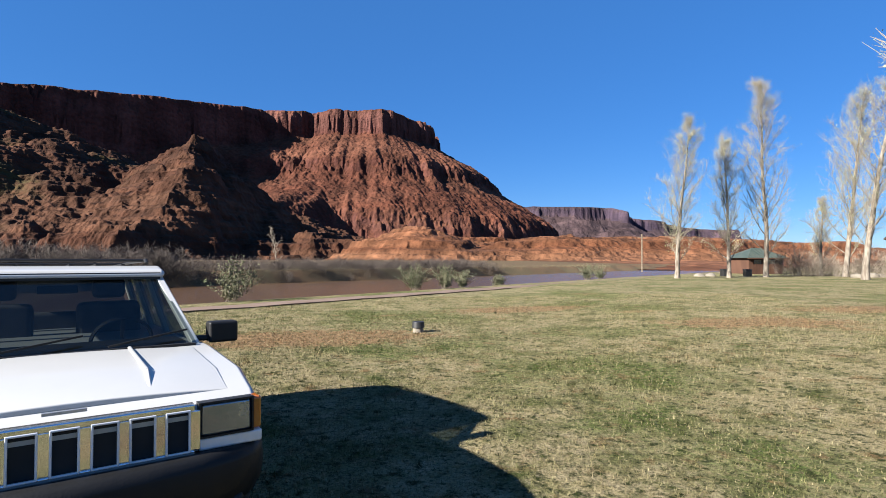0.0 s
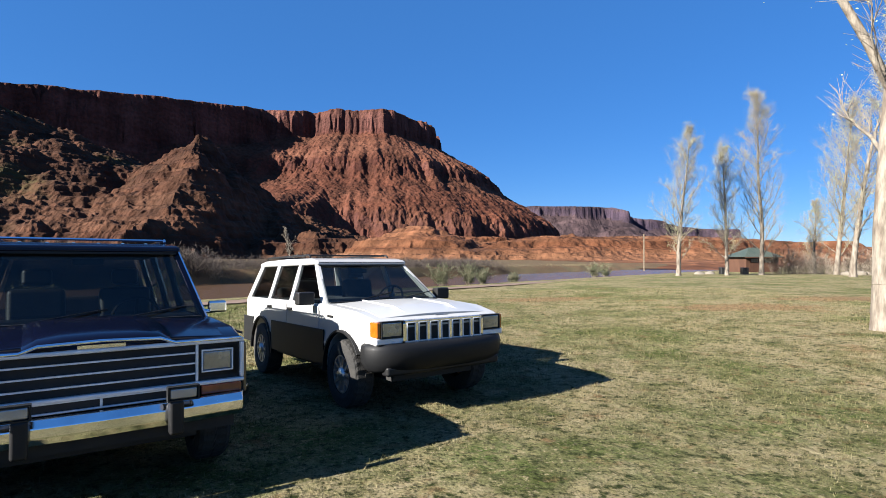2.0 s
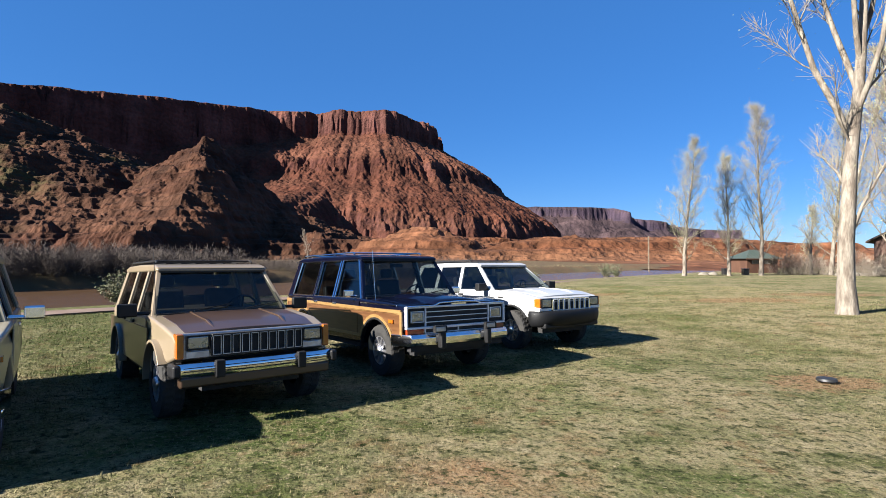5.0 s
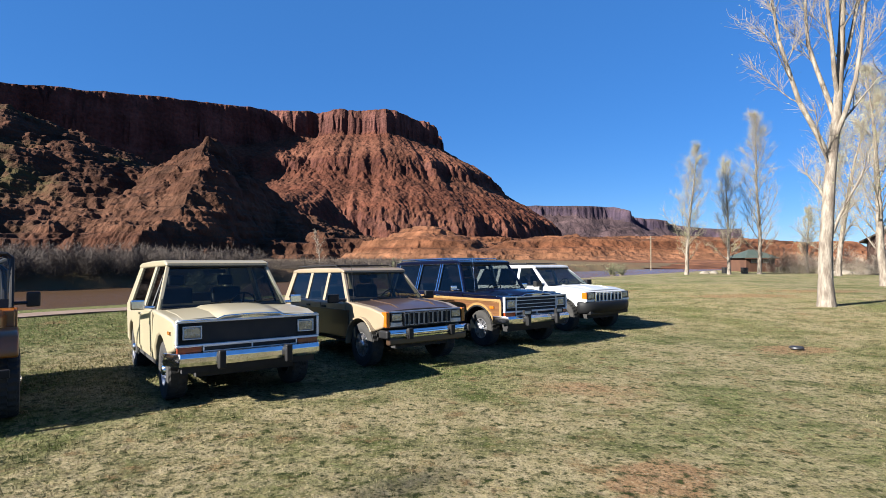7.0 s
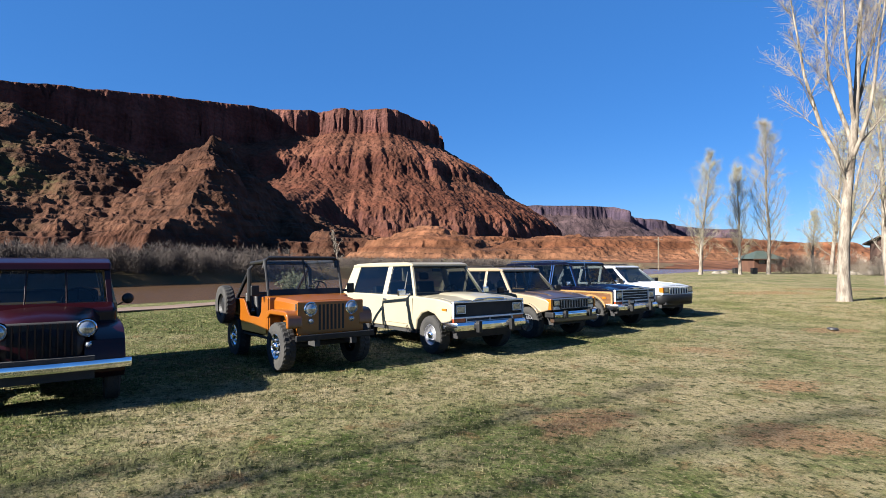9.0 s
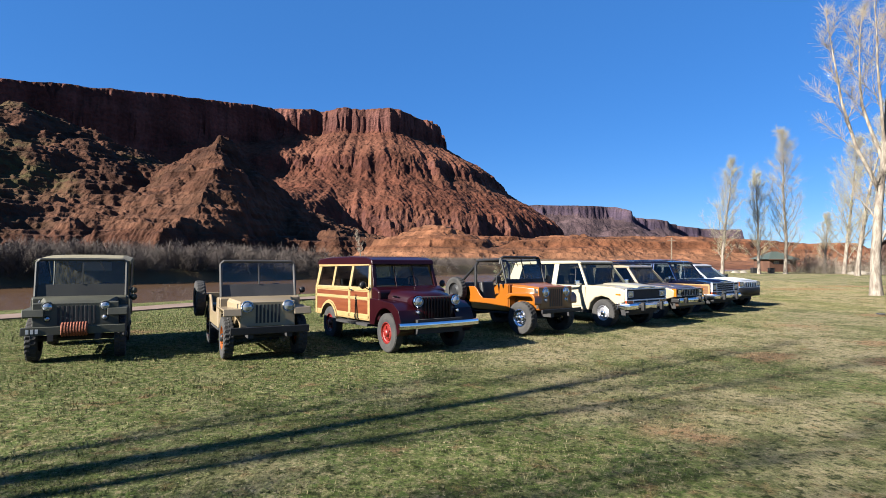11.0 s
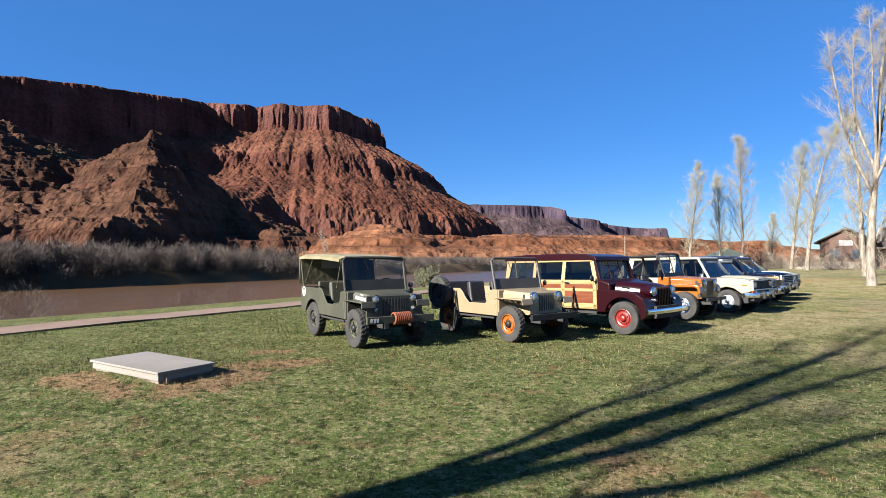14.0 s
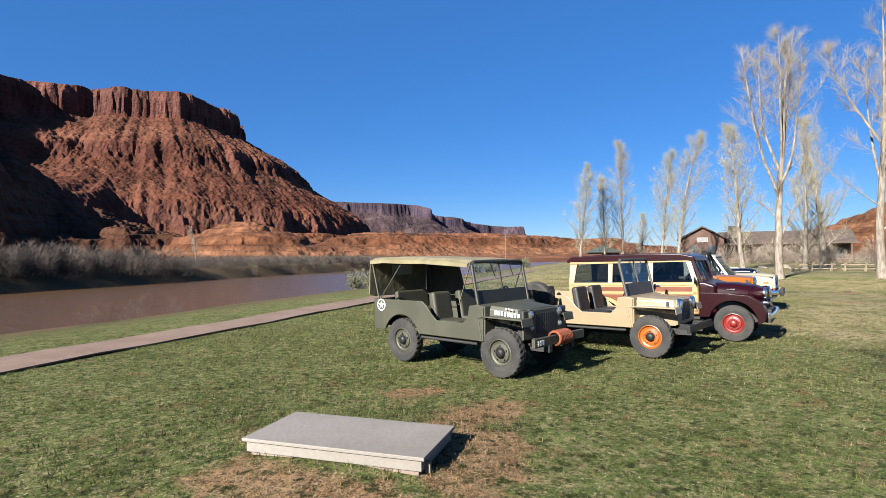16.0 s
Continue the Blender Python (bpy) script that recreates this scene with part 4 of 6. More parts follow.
def boulder(x, y, s, seed):
    bm = bmesh.new()
    bmesh.ops.create_icosphere(bm, subdivisions=3, radius=s)
    for v in bm.verts:
        v.co = Vector((v.co.x * 1.25, v.co.y, v.co.z * 0.7)) * (1 + 0.3 * noise.noise(v.co / s * 0.9 + Vector((seed, 0, 0))))
    ob = finish("boulder", bm, M_stone)
    ob.matrix_world = pose(x, y, s * 0.35, 0, 0, seed * 40)
    tagged(ob, "pale sandstone boulder on the grass", "rock", "boulders by the trees")


for i, a in enumerate(((26.2, 63, 0.45), (27.6, 63.6, 0.5), (39.5, 60, 0.5), (41, 60.5, 0.6), (42.5, 61, 0.45), (44, 61, 0.55), (29, 35, 0.4), (31, 34, 0.5))):
    boulder(*a, i)
for bx, by in ((28.9, 63.5), (30.8, 62.8)):
    b = thing("waste_bin", pose(bx, by, 0), "black waste bin beside the trees", "bin", "waste bins")
    part("bin_body", flat_box(-0.3, 0.3, -0.3, 0.3, 0, 0.8), M_blackp, b, bevel=0.04)
    part("bin_lid", flat_box(-0.33, 0.33, -0.33, 0.33, 0.802, 0.88), M_blackp, b, bevel=0.03)
pole = thing("utility_pole", pose(40.5, 118, 0), "thin wooden pole by the river", "pole")
part("mast", plank((0, 0, -0.5), (0, 0, 7), 0.22, 0.22, up=(0, 1, 0)), M_log, pole)
part("crossarm", plank((-0.9, 0, 6.4), (0.9, 0, 6.4), 0.12, 0.12), M_log, pole)
part("cable", plank((0, 0, 6.6), (-14, 4, 1.2), 0.03, 0.03), M_blackp, pole)

# ---- vehicle materials ----
def paint(name, c, rough=0.32, dark=0.8):
    return material(name, c, tuple(v * dark for v in c), 1.6, rough, coat=0.3, bump=0.03, bump_scale=6)


def glass_material(name, tint, gloss=0.04):
    m = bpy.data.materials.new(name)
    m.use_nodes = True
    n, l = m.node_tree.nodes, m.node_tree.links
    n.remove(n["Principled BSDF"])
    tr, gl, mx, fr = (n.new("ShaderNodeBsdf" + k) if k in ("Transparent", "Glossy") else n.new("ShaderNode" + k) for k in ("Transparent", "Glossy", "MixShader", "LayerWeight"))
    tr.inputs[0].default_value = (*tint, 1)
    gl.inputs["Roughness"].default_value = gloss
    pw, sc = n.new("ShaderNodeMath"), n.new("ShaderNodeMath")
    pw.operation, sc.operation = "POWER", "MULTIPLY_ADD"
    fr.inputs["Blend"].default_value = 0.5
    pw.inputs[1].default_value, sc.inputs[1].default_value, sc.inputs[2].default_value = 4.0, 0.6, 0.045
    l.new(fr.outputs["Facing"], pw.inputs[0]), l.new(pw.outputs[0], sc.inputs[0])
    l.new(sc.outputs[0], mx.inputs[0]), l.new(tr.outputs[0], mx.inputs[1]), l.new(gl.outputs[0], mx.inputs[2])
    l.new(mx.outputs[0], n["Material Output"].inputs[0])
    return m


P_white = paint("white_paint", (0.38, 0.38, 0.37), 0.3, 0.95)
P_grey = material("grey_cladding", (0.0066, 0.0069, 0.0078), (0.0048, 0.0051, 0.0057), 3, 0.6, bump=0.1, bump_scale=90)
P_navy = paint("navy_paint", (0.002, 0.0025, 0.009), 0.14)
P_tan = paint("tan_paint", (0.198, 0.155, 0.102), 0.32, 0.92)
P_brown = paint("brown_paint", (0.0461, 0.027, 0.0165), 0.3)
P_cream = paint("cream_paint", (0.255, 0.224, 0.152), 0.32, 0.94)
P_orange = paint("orange_paint", (0.179, 0.0535, 0.00347), 0.28, 0.9)
P_wine = paint("burgundy_paint", (0.0125, 0.0014, 0.0028), 0.28)
P_olive = material("olive_paint", (0.0346, 0.0346, 0.0217), (0.0263, 0.0263, 0.0158), 2.5, 0.6, bump=0.1, bump_scale=30)
P_screen = material("grey_screen_paint", (0.040, 0.037, 0.033), (0.03, 0.028, 0.025), 2.5, 0.6)
P_frame = material("dark_olive_paint", (0.00984, 0.00984, 0.00656), (0.0148, 0.0148, 0.00984), 2.5, 0.6)
P_sand = paint("sand_paint", (0.18, 0.138, 0.0821), 0.4, 0.92)
P_black = material("black_trim", (0.008, 0.008, 0.009), (0.012, 0.012, 0.012), 4, 0.5, bump=0.08, bump_scale=80)
P_dark = material("dark_void", (0.008, 0.008, 0.009), (0.014, 0.013, 0.012), 4, 0.8)
P_chrome = material("chrome", (0.85, 0.86, 0.88), (0.70, 0.71, 0.74), 5, 0.12, 1.0)
P_silver = material("silver_trim", (0.66, 0.67, 0.70), (0.56, 0.57, 0.60), 5, 0.38, 0.35)
P_steel = material("dull_steel", (0.50, 0.50, 0.52), (0.34, 0.34, 0.36), 6, 0.35, 0.9, bump=0.1)
P_amber = material("amber_lens", (0.323, 0.095, 0.0076), (0.285, 0.0722, 0.0057), 20, 0.2, coat=0.8)
P_redlens = material("red_lens", (0.225, 0.035, 0.01), (0.175, 0.025, 0.0075), 20, 0.25, coat=0.8)
P_lamp = material("lamp_lens", (0.34, 0.36, 0.38), (0.22, 0.24, 0.26), 9, 0.1, 0.7, coat=1.0, bump=0.15, bump_scale=22)
P_rubber = material("tyre_rubber", (0.0107, 0.0103, 0.00984), (0.0213, 0.0197, 0.0172), 5, 0.85, bump=0.4, bump_scale=40)
P_wood = material("walnut_panel", (0.0984, 0.0428, 0.0148), (0.0691, 0.028, 0.00918), 2.0, 0.42, stretch=(1.2, 1, 14), bump=0.05, bump_scale=8, coat=0.3)
P_mahogany = material("mahogany_panel", (0.108, 0.028, 0.0079), (0.082, 0.0181, 0.00526), 2.0, 0.4, stretch=(1.2, 1, 12), coat=0.4)
P_trimwood = material("blond_wood_trim", (0.198, 0.119, 0.0428), (0.165, 0.0918, 0.0296), 3.0, 0.4, stretch=(1.5, 1, 9), coat=0.3)
P_blond = material("blond_wood", (0.237, 0.168, 0.0724), (0.204, 0.139, 0.056), 2.5, 0.4, stretch=(1.2, 1, 6), coat=0.4)
P_seat = material("dark_vinyl", (0.00984, 0.00918, 0.00918), (0.0165, 0.0152, 0.0139), 8, 0.5, bump=0.2, bump_scale=50)
P_seatgrey = material("grey_cloth", (0.0395, 0.0362, 0.0346), (0.056, 0.0511, 0.0461), 8, 0.9, bump=0.2, bump_scale=120)
P_canvas = material("canvas", (0.143, 0.123, 0.069), (0.115, 0.0978, 0.0518), 3.5, 0.95, bump=0.5, bump_scale=9, speck=0.15)
P_rope = material("orange_rope", (0.158, 0.0362, 0.00984), (0.108, 0.023, 0.00658), 22, 0.8, bump=0.8, bump_scale=35)
P_orangewheel = paint("orange_wheel_paint", (0.237, 0.0626, 0.00658), 0.4)
P_redwheel = paint("red_wheel_paint", (0.139, 0.00984, 0.00658), 0.4)
P_whiteink = material("white_stencil", (0.413, 0.413, 0.396), (0.33, 0.33, 0.308), 18, 0.7)
for gloss in (P_navy, P_wine, P_black, P_grey):           # deep dark paint: little haze over the colour
    gloss.node_tree.nodes["Principled BSDF"].inputs["Specular IOR Level"].default_value = 0.22
    gloss.node_tree.nodes["Principled BSDF"].inputs["Coat Weight"].default_value = 0.1
G_side = glass_material("tinted_glass", (0.26, 0.29, 0.30))
G_front = glass_material("clear_glass", (0.44, 0.48, 0.47))
G_flat = glass_material("flat_clear_glass", (0.80, 0.83, 0.82))
HUB = 0.36


def under_edge(x_front, x_rear, z, arches, cz=HUB, n=10):
    """The lower edge of a body side from front to rear, going over the wheel arches (centre, radius)."""
    pts = [(x_front, z)]
    for cx, r in sorted(arches, reverse=True):
        if abs(z - cz) >= r:
            continue
        a0 = math.asin((z - cz) / r)
        for i in range(n + 1):
            a = a0 + (math.pi - 2 * a0) * i / n
            x, zz = cx + r * math.cos(a), cz + r * math.sin(a)
            if x_rear < x < x_front:
                pts.append((x, zz))
    return pts + [(x_rear, z)]


def wheel(car, x, y, r, width, rim_r, rim_mat, style, lug=0.008):
    """wheel > tyre, hubcap; y's sign tells the side."""
    s = 1 if y > 0 else -1
    w = width / 2
    prof = [(rim_r * 0.99, -w * 0.95), (rim_r + 0.3 * (r - rim_r), -w * 1.04), (r * 0.955, -w * 0.95), (r, -w * 0.72), (r, -w * 0.05), (r, w * 0.05), (r, w * 0.72), (r * 0.955, w * 0.95),
            (rim_r + 0.3 * (r - rim_r), w * 1.04), (rim_r * 0.99, w * 0.95)]
    o = s * w * 0.9
    if style == "alloy":
        rim = lathe([(rim_r, o - s * 0.10), (rim_r, o), (rim_r * 0.90, o), (rim_r * 0.88, o - s * 0.05), (0.02, o - s * 0.05)], (x, y, HUB), sides=30)
    else:
        rim = lathe([(rim_r, o - s * 0.10), (rim_r, o), (rim_r * 0.93, o + s * 0.005), (rim_r * 0.88, o - s * 0.03), (rim_r * 0.74, o - s * 0.045), (rim_r * 0.68, o - s * 0.02), (rim_r * 0.45, o - s * 0.012),
                     (rim_r * 0.40, o - s * 0.03), (0.02, o - s * 0.03)], (x, y, HUB), sides=30)
    wh = part("wheel", rim, rim_mat, car, smooth=False, bevel=0.003)
    if style == "alloy":
        for k in range(10):
            a = 2 * math.pi * k / 10
            part("spoke", plank((x + 0.05 * math.cos(a), y + o - s * 0.02, HUB + 0.05 * math.sin(a)), (x + rim_r * 0.92 * math.cos(a), y + o - s * 0.012, HUB + rim_r * 0.92 * math.sin(a)), 0.035, 0.03, up=(0, 1, 0)), rim_mat, wh)
    part("tyre", lathe(prof, (x, y, HUB), sides=56, lug=lug), P_rubber, wh, "black ribbed tyre")
    if style in ("plain", "dark", "steel"):
        for k in range(5):
            a = 2 * math.pi * (k + 0.3) / 5
            part("wheel_nut", boxes(((x + rim_r * 0.54 * math.cos(a), y + o - s * 0.006, HUB + rim_r * 0.54 * math.sin(a)), (0.022, 0.03, 0.022), (0, -math.degrees(a), 0))), P_steel if style == "steel" else rim_mat, wh)
    cap = [(rim_r * 0.36, o - s * 0.03), (rim_r * 0.34, o + s * 0.012), (rim_r * 0.2, o + s * 0.03), (0.01, o + s * 0.034)]
    part("hubcap", lathe(cap, (x, y, HUB), sides=20), {"steel": P_chrome, "alloy": P_steel, "plain": rim_mat, "dark": P_black}[style], wh, smooth=True)
    return wh


def wheels(car, wb, track, r, width, rim_r, rim_mat, style, lug=0.008):
    for x in (0, -wb):
        for y in (track, -track):
            wheel(car, x, y, r, width, rim_r, rim_mat, style, lug)
    ax = tube([(0, -track, HUB), (0, track, HUB)], 0.045)
    part("front_axle", ax, P_dark, car), part("rear_axle", tube([(-wb, -track, HUB), (-wb, track, HUB)], 0.05), P_dark, car)


def seat(car, x, y, z, mat, width=0.5, back=0.62, rest=True):
    s = part("seat", boxes(((x + 0.02, y, z), (0.5, width, 0.16))), mat, car, bevel=0.05)
    part("seat_back", boxes(((x - 0.28, y, z + back / 2), (0.14, width * 0.95, back), (0, -10, 0))), mat, s, bevel=0.05)
    if rest:
        part("headrest", boxes(((x - 0.36, y, z + back + 0.11), (0.09, width * 0.5, 0.17), (0, -8, 0))), mat, s, bevel=0.04)


def steering_wheel(car, x, y, z, tilt=25):
    bm = lathe([(0.19, -0.012), (0.205, 0.0), (0.19, 0.012), (0.178, 0.0), (0.19, -0.012)], (0, 0, 0), "x", 28)
    for a in (90, 210, 330):
        plank((0, 0, 0), (0, 0.19 * math.cos(radians(a)), 0.19 * math.sin(radians(a))), 0.025, 0.015, bm)
    tube([(0, 0, 0), (0.4, 0, -0.1)], 0.02, bm)
    bmesh.ops.transform(bm, matrix=pose(x, y, z, 0, tilt, 0), verts=bm.verts)
    part("steering_wheel", bm, P_black, car)


def round_lamp(car, x, y, z, r=0.09, ring=None, name="headlight"):
    lamp = part(name, lathe([(r, -0.05), (r, 0.0), (r * 0.8, 0.022), (r * 0.4, 0.034), (0.004, 0.038)], (x, y, z), "x", 26), P_lamp, car, "round glass headlight", smooth=True)
    part("bezel", lathe([(r * 0.98, -0.04), (r * 1.16, -0.04), (r * 1.16, 0.004), (r * 1.06, 0.016), (r * 0.98, 0.004), (r * 0.98, -0.04)], (x, y, z), "x", 26), ring or P_chrome, lamp)


def square_lamp(car, x, y, z, w, h, frame_mat, name="headlight", lens=None):
    lamp = part(name, boxes(((x, y, z), (0.05, w, h))), lens or P_lamp, car, bevel=0.015)
    t = 0.009
    part("bezel", boxes(((x, y - w / 2 - t / 2, z), (0.06, t, h + 2 * t)), ((x, y + w / 2 + t / 2, z), (0.06, t, h + 2 * t)), ((x, y, z + h / 2 + t / 2), (0.06, w, t)), ((x, y, z - h / 2 - t / 2), (0.06, w, t))), frame_mat, lamp)
    return lamp


def door_mirror(car, x, y, z, mat, arm=0.12, size=(0.07, 0.2, 0.15), face=None):
    s = 1 if y > 0 else -1
    m = part("door_mirror", boxes(((x, y + s * (arm + size[1] / 2 - 0.02), z), size), ((x, y + s * arm / 2, z - 0.04), (0.05, arm + 0.06, 0.04))), mat, car, bevel=min(size) * 0.42, segments=4)
    part("mirror_glass", boxes(((x - size[0] / 2 - 0.002, y + s * (arm + size[1] / 2 - 0.02), z), (0.006, size[1] * 0.86, size[2] * 0.82))), P_chrome, m)


def quad(pts, thick, bm=None, push=(0, 1, 0)):
    """A four-cornered plate with some thickness."""
    bm = bm or bmesh.new()
    v = Vector(push) * thick
    a = [bm.verts.new(p) for p in pts]
    c = [bm.verts.new(Vector(p) + v) for p in pts]
    bm.faces.new(a), bm.faces.new(c[::-1])
    for i in range(len(a)):
        j = (i + 1) % len(a)
        bm.faces.new((a[i], a[j], c[j], c[i]))
    return bm


def pane(pts):
    bm = bmesh.new()
    bm.faces.new([bm.verts.new(p) for p in pts])
    return bm


def greenhouse(car, P):
    """Roof, pillars, side panes, windscreen and rear pane over the belt line."""
    w, zb, zr, yr = P["w"] - 0.045, P["belt"], P["roof"], P["yr"]
    pillars = P["pillars"]
    zt = zr - 0.09
    side_mat = P.get("pillar_mat", P["paint"])
    for s in (-1, 1):
        for i, (b0, b1, t0, t1) in enumerate(pillars):
            part("pillar", quad([(b0, s * w, zb - 0.02), (b1, s * w, zb - 0.02), (t1, s * yr, zt), (t0, s * yr, zt)], 0.05, push=(0, -s, 0)), side_mat, car, bevel=0.008)
        for a, c in zip(pillars, pillars[1:]):
            g = [(a[1], s * (w - 0.018), zb - 0.01), (c[0], s * (w - 0.018), zb - 0.01), (c[2], s * (yr - 0.018), zt), (a[3], s * (yr - 0.018), zt)]
            part("side_window", pane(g), G_side, car, "tinted side window")
            if P.get("chrome_trim"):
                k = plank(g[0], g[1], 0.012, 0.03)
                plank(g[3], g[2], 0.012, 0.02, k), plank(g[0], g[3], 0.025, 0.02, k), plank(g[1], g[2], 0.025, 0.02, k)
                bmesh.ops.translate(k, verts=k.verts, vec=(0, s * 0.024, 0))
                part("window_trim", k, P_chrome, car)
    fb, ft = pillars[0][0], pillars[0][2]
    cb, ct = pillars[-1][1], pillars[-1][3]
    part("windscreen", pane([(fb - 0.01, -w + 0.03, zb), (fb - 0.01, w - 0.03, zb), (ft - 0.01, yr - 0.03, zt), (ft - 0.01, -yr + 0.03, zt)]), G_front, car, "raked windscreen")
    part("rear_window", pane([(cb + 0.02, -w + 0.1, zb), (cb + 0.02, w - 0.1, zb), (ct + 0.02, yr - 0.08, zt), (ct + 0.02, -yr + 0.08, zt)]), G_side, car)
    k = plank((fb + 0.01, -w + 0.05, zb), (fb + 0.01, w - 0.05, zb), 0.05, 0.03)
    plank((ft + 0.02, -yr + 0.02, zt), (ft + 0.02, yr - 0.02, zt), 0.03, 0.05, k)
    part("windscreen_seal", k, P_black, car)
    o = [(ft + 0.05, zt - 0.01), (ft + 0.02, zr - 0.045), (ft - 0.18, zr - 0.012), (ft * 0.5 + ct * 0.5, zr), (ct + 0.25, zr - 0.012), (ct + 0.02, zr - 0.04), (ct, zt - 0.01)]
    part("roof", prism(o, -yr - 0.015, yr + 0.015), P.get("roof_mat", P["paint"]), car, P.get("roof_label", ""), bevel=0.045, segments=3)
    for i, y in enumerate((-0.3, 0.3)):
        part("wiper", plank((fb + 0.02, y - 0.05, zb + 0.03), (fb - 0.07, y + 0.42, zb + 0.1), 0.012, 0.012), P_black, car)
    part("rear_view_mirror", boxes(((ft - 0.12, 0, zt - 0.09), (0.03, 0.24, 0.06))), P_black, car, bevel=0.01)
    # cabin: dashboard, seats
    part("dashboard", boxes(((fb - 0.25, 0, zb - 0.02), (0.36, 2 * w - 0.16, 0.1))), P_black, car, bevel=0.03)
    steering_wheel(car, fb - 0.55, 0.38, zb + 0.0)
    sm = P.get("seat_mat", P_seatgrey)
    for y in (-0.38, 0.38):
        seat(car, P["seat_x"], y, zb - 0.36, sm, back=0.62)
    b = part("rear_bench", boxes(((P["seat_x"] - 0.95, 0, zb - 0.1), (0.16, 1.2, 0.5), (0, -12, 0))), sm, car, bevel=0.05)
    part("inner_lining", boxes(((fb * 0.5 + cb * 0.5, 0, zt - 0.01), (abs(fb - cb) * 0.6, 2 * yr - 0.1, 0.02))), P_seatgrey, car)


def suv(name, key_pose, P, label):
    car = thing(name, key_pose, label, "car", "parked vehicles in a row")
    w, wb = P["w"], P["wb"]
    nose, tail, sill = P["nose"], P["tail"], P["sill"]
    arches = [(0, P["arch"]), (-wb, P["arch"])]
    base = under_edge(nose - 0.02, tail, sill, arches, n=P.get("arch_n", 10))
    # the nose ends above the bumper
    base = [(nose - 0.03, 0.66), (P["arch"] * 0.92, 0.60)] + [q for q in base[1:] if not (q[0] > 0 and q[1] < 0.62)]
    fb = P["pillars"][0][0]
    top = [(tail, P["belt"] - 0.12), (tail + 0.03, P["belt"]), (fb - 0.02, P["belt"]), (fb + 0.12, P["belt"] - 0.005), (fb * 0.35 + nose * 0.65, P["hood_mid"]), (nose - 0.10, P["hood"]), (nose, P["hood"] - 0.05)]
    bm = prism(base + top, -w, w)
    for v in bm.verts:                    # narrower towards both ends and towards the sills
        v.co.y *= 1 - 0.055 * max(0, v.co.x / nose) ** 2 - 0.04 * max(0, (-v.co.x - wb) / (-tail - wb)) ** 2 - (0.02 if v.co.z < 0.6 else 0)
    part("body", bm, P["paint"], car, P.get("body_label", ""), bevel=0.035, segments=3)
    part("underbody", boxes(((-wb / 2, 0, 0.48), (wb + 1.0, 2 * w - 0.66, 0.34)), ((-wb / 2, 0, 0.40), (wb - 2 * P["arch"] - 0.04, 2 * w - 0.12, 0.1))), P_dark, car)
    for cx, r in arches:
        part("wheel_well", boxes(((cx, 0, HUB + r - 0.02), (2 * r, 2 * w - 0.5, 0.03))), P_dark, car)
    greenhouse(car, P)
    # door skins with handles
    for s in (-1, 1):
        for x0, x1 in P["doors"]:
            o = under_edge(x0, x1, sill + 0.1, [(-wb, P["arch"] + 0.05)])
            o = o + [(x1, P["belt"] - 0.03), (x0, P["belt"] - 0.03)]
            dr = part("door", prism(o, s * (w - 0.006), s * (w + 0.007)), P["paint"], car, bevel=0.006)
            part("door_handle", boxes(((x1 + 0.14, s * (w + 0.018), P["belt"] - 0.1), (0.15, 0.022, 0.035))), P["handle"], dr, bevel=0.006)
    return car


def hood_panel(car, P, mat, ribs=(), rib=(0.05, 0.022)):
    """The bonnet lid, a touch proud of the wings, with raised ribs."""
    nose, fb, w = P["nose"], P["pillars"][0][0], P["w"]
    hw = w - 0.13
    z = [P["hood"], P["hood_mid"], P["belt"] - 0.005]
    x = [nose - 0.12, fb * 0.35 + nose * 0.65, fb + 0.12]
    bm = bmesh.new()
    rows = []
    for xx, zz in zip(x, z):
        rows.append([bm.verts.new((xx, y * (1 - 0.05 * max(0, xx / nose)), zz + 0.005 + 0.026 * (1 - (y / hw) ** 2))) for y in np.linspace(-hw, hw, 9)])
    for a, c in zip(rows, rows[1:]):
        for i in range(8):
            bm.faces.new((a[i], a[i + 1], c[i + 1], c[i]))
    geo2 = bmesh.ops.extrude_face_region(bm, geom=bm.faces[:])
    bmesh.ops.translate(bm, verts=[v for v in geo2["geom"] if isinstance(v, bmesh.types.BMVert)], vec=(0, 0, -0.03))
    h = part("hood", bm, mat, car, "long bonnet lid", smooth=False, bevel=0.008)
    for y in ribs:
        r = plank((x[0] - 0.05, y * 0.95, z[0] + 0.022), (x[1], y, z[1] + 0.03), *rib)
        plank((x[1], y, z[1] + 0.03), (x[2] - 0.05, y, z[2] + 0.026), *rib, r)
        part("hood_rib", r, mat, h, bevel=0.008)


def slot_grille(car, x, z0, z1, half, n, frame_mat, bar, back=0.05, name="grille"):
    """Upright slots: a dark back, a rim and the bars between."""
    g = part(name, boxes(((x - back, 0, (z0 + z1) / 2), (0.03, 2 * half, z1 - z0))), P_dark, car, "dark slotted grille")
    t = 0.03
    part("grille_frame", boxes(((x, 0, z1 - t / 2), (0.05, 2 * half, t)), ((x, 0, z0 + t / 2), (0.05, 2 * half, t))), frame_mat, g, bevel=0.006)
    for i in range(n + 1):
        y = -half + 2 * half * i / n
        part("grille_bar", boxes(((x, y, (z0 + z1) / 2), (0.045, bar, z1 - z0 - 2 * t + 0.004))), frame_mat, g, bevel=0.006)
    return g


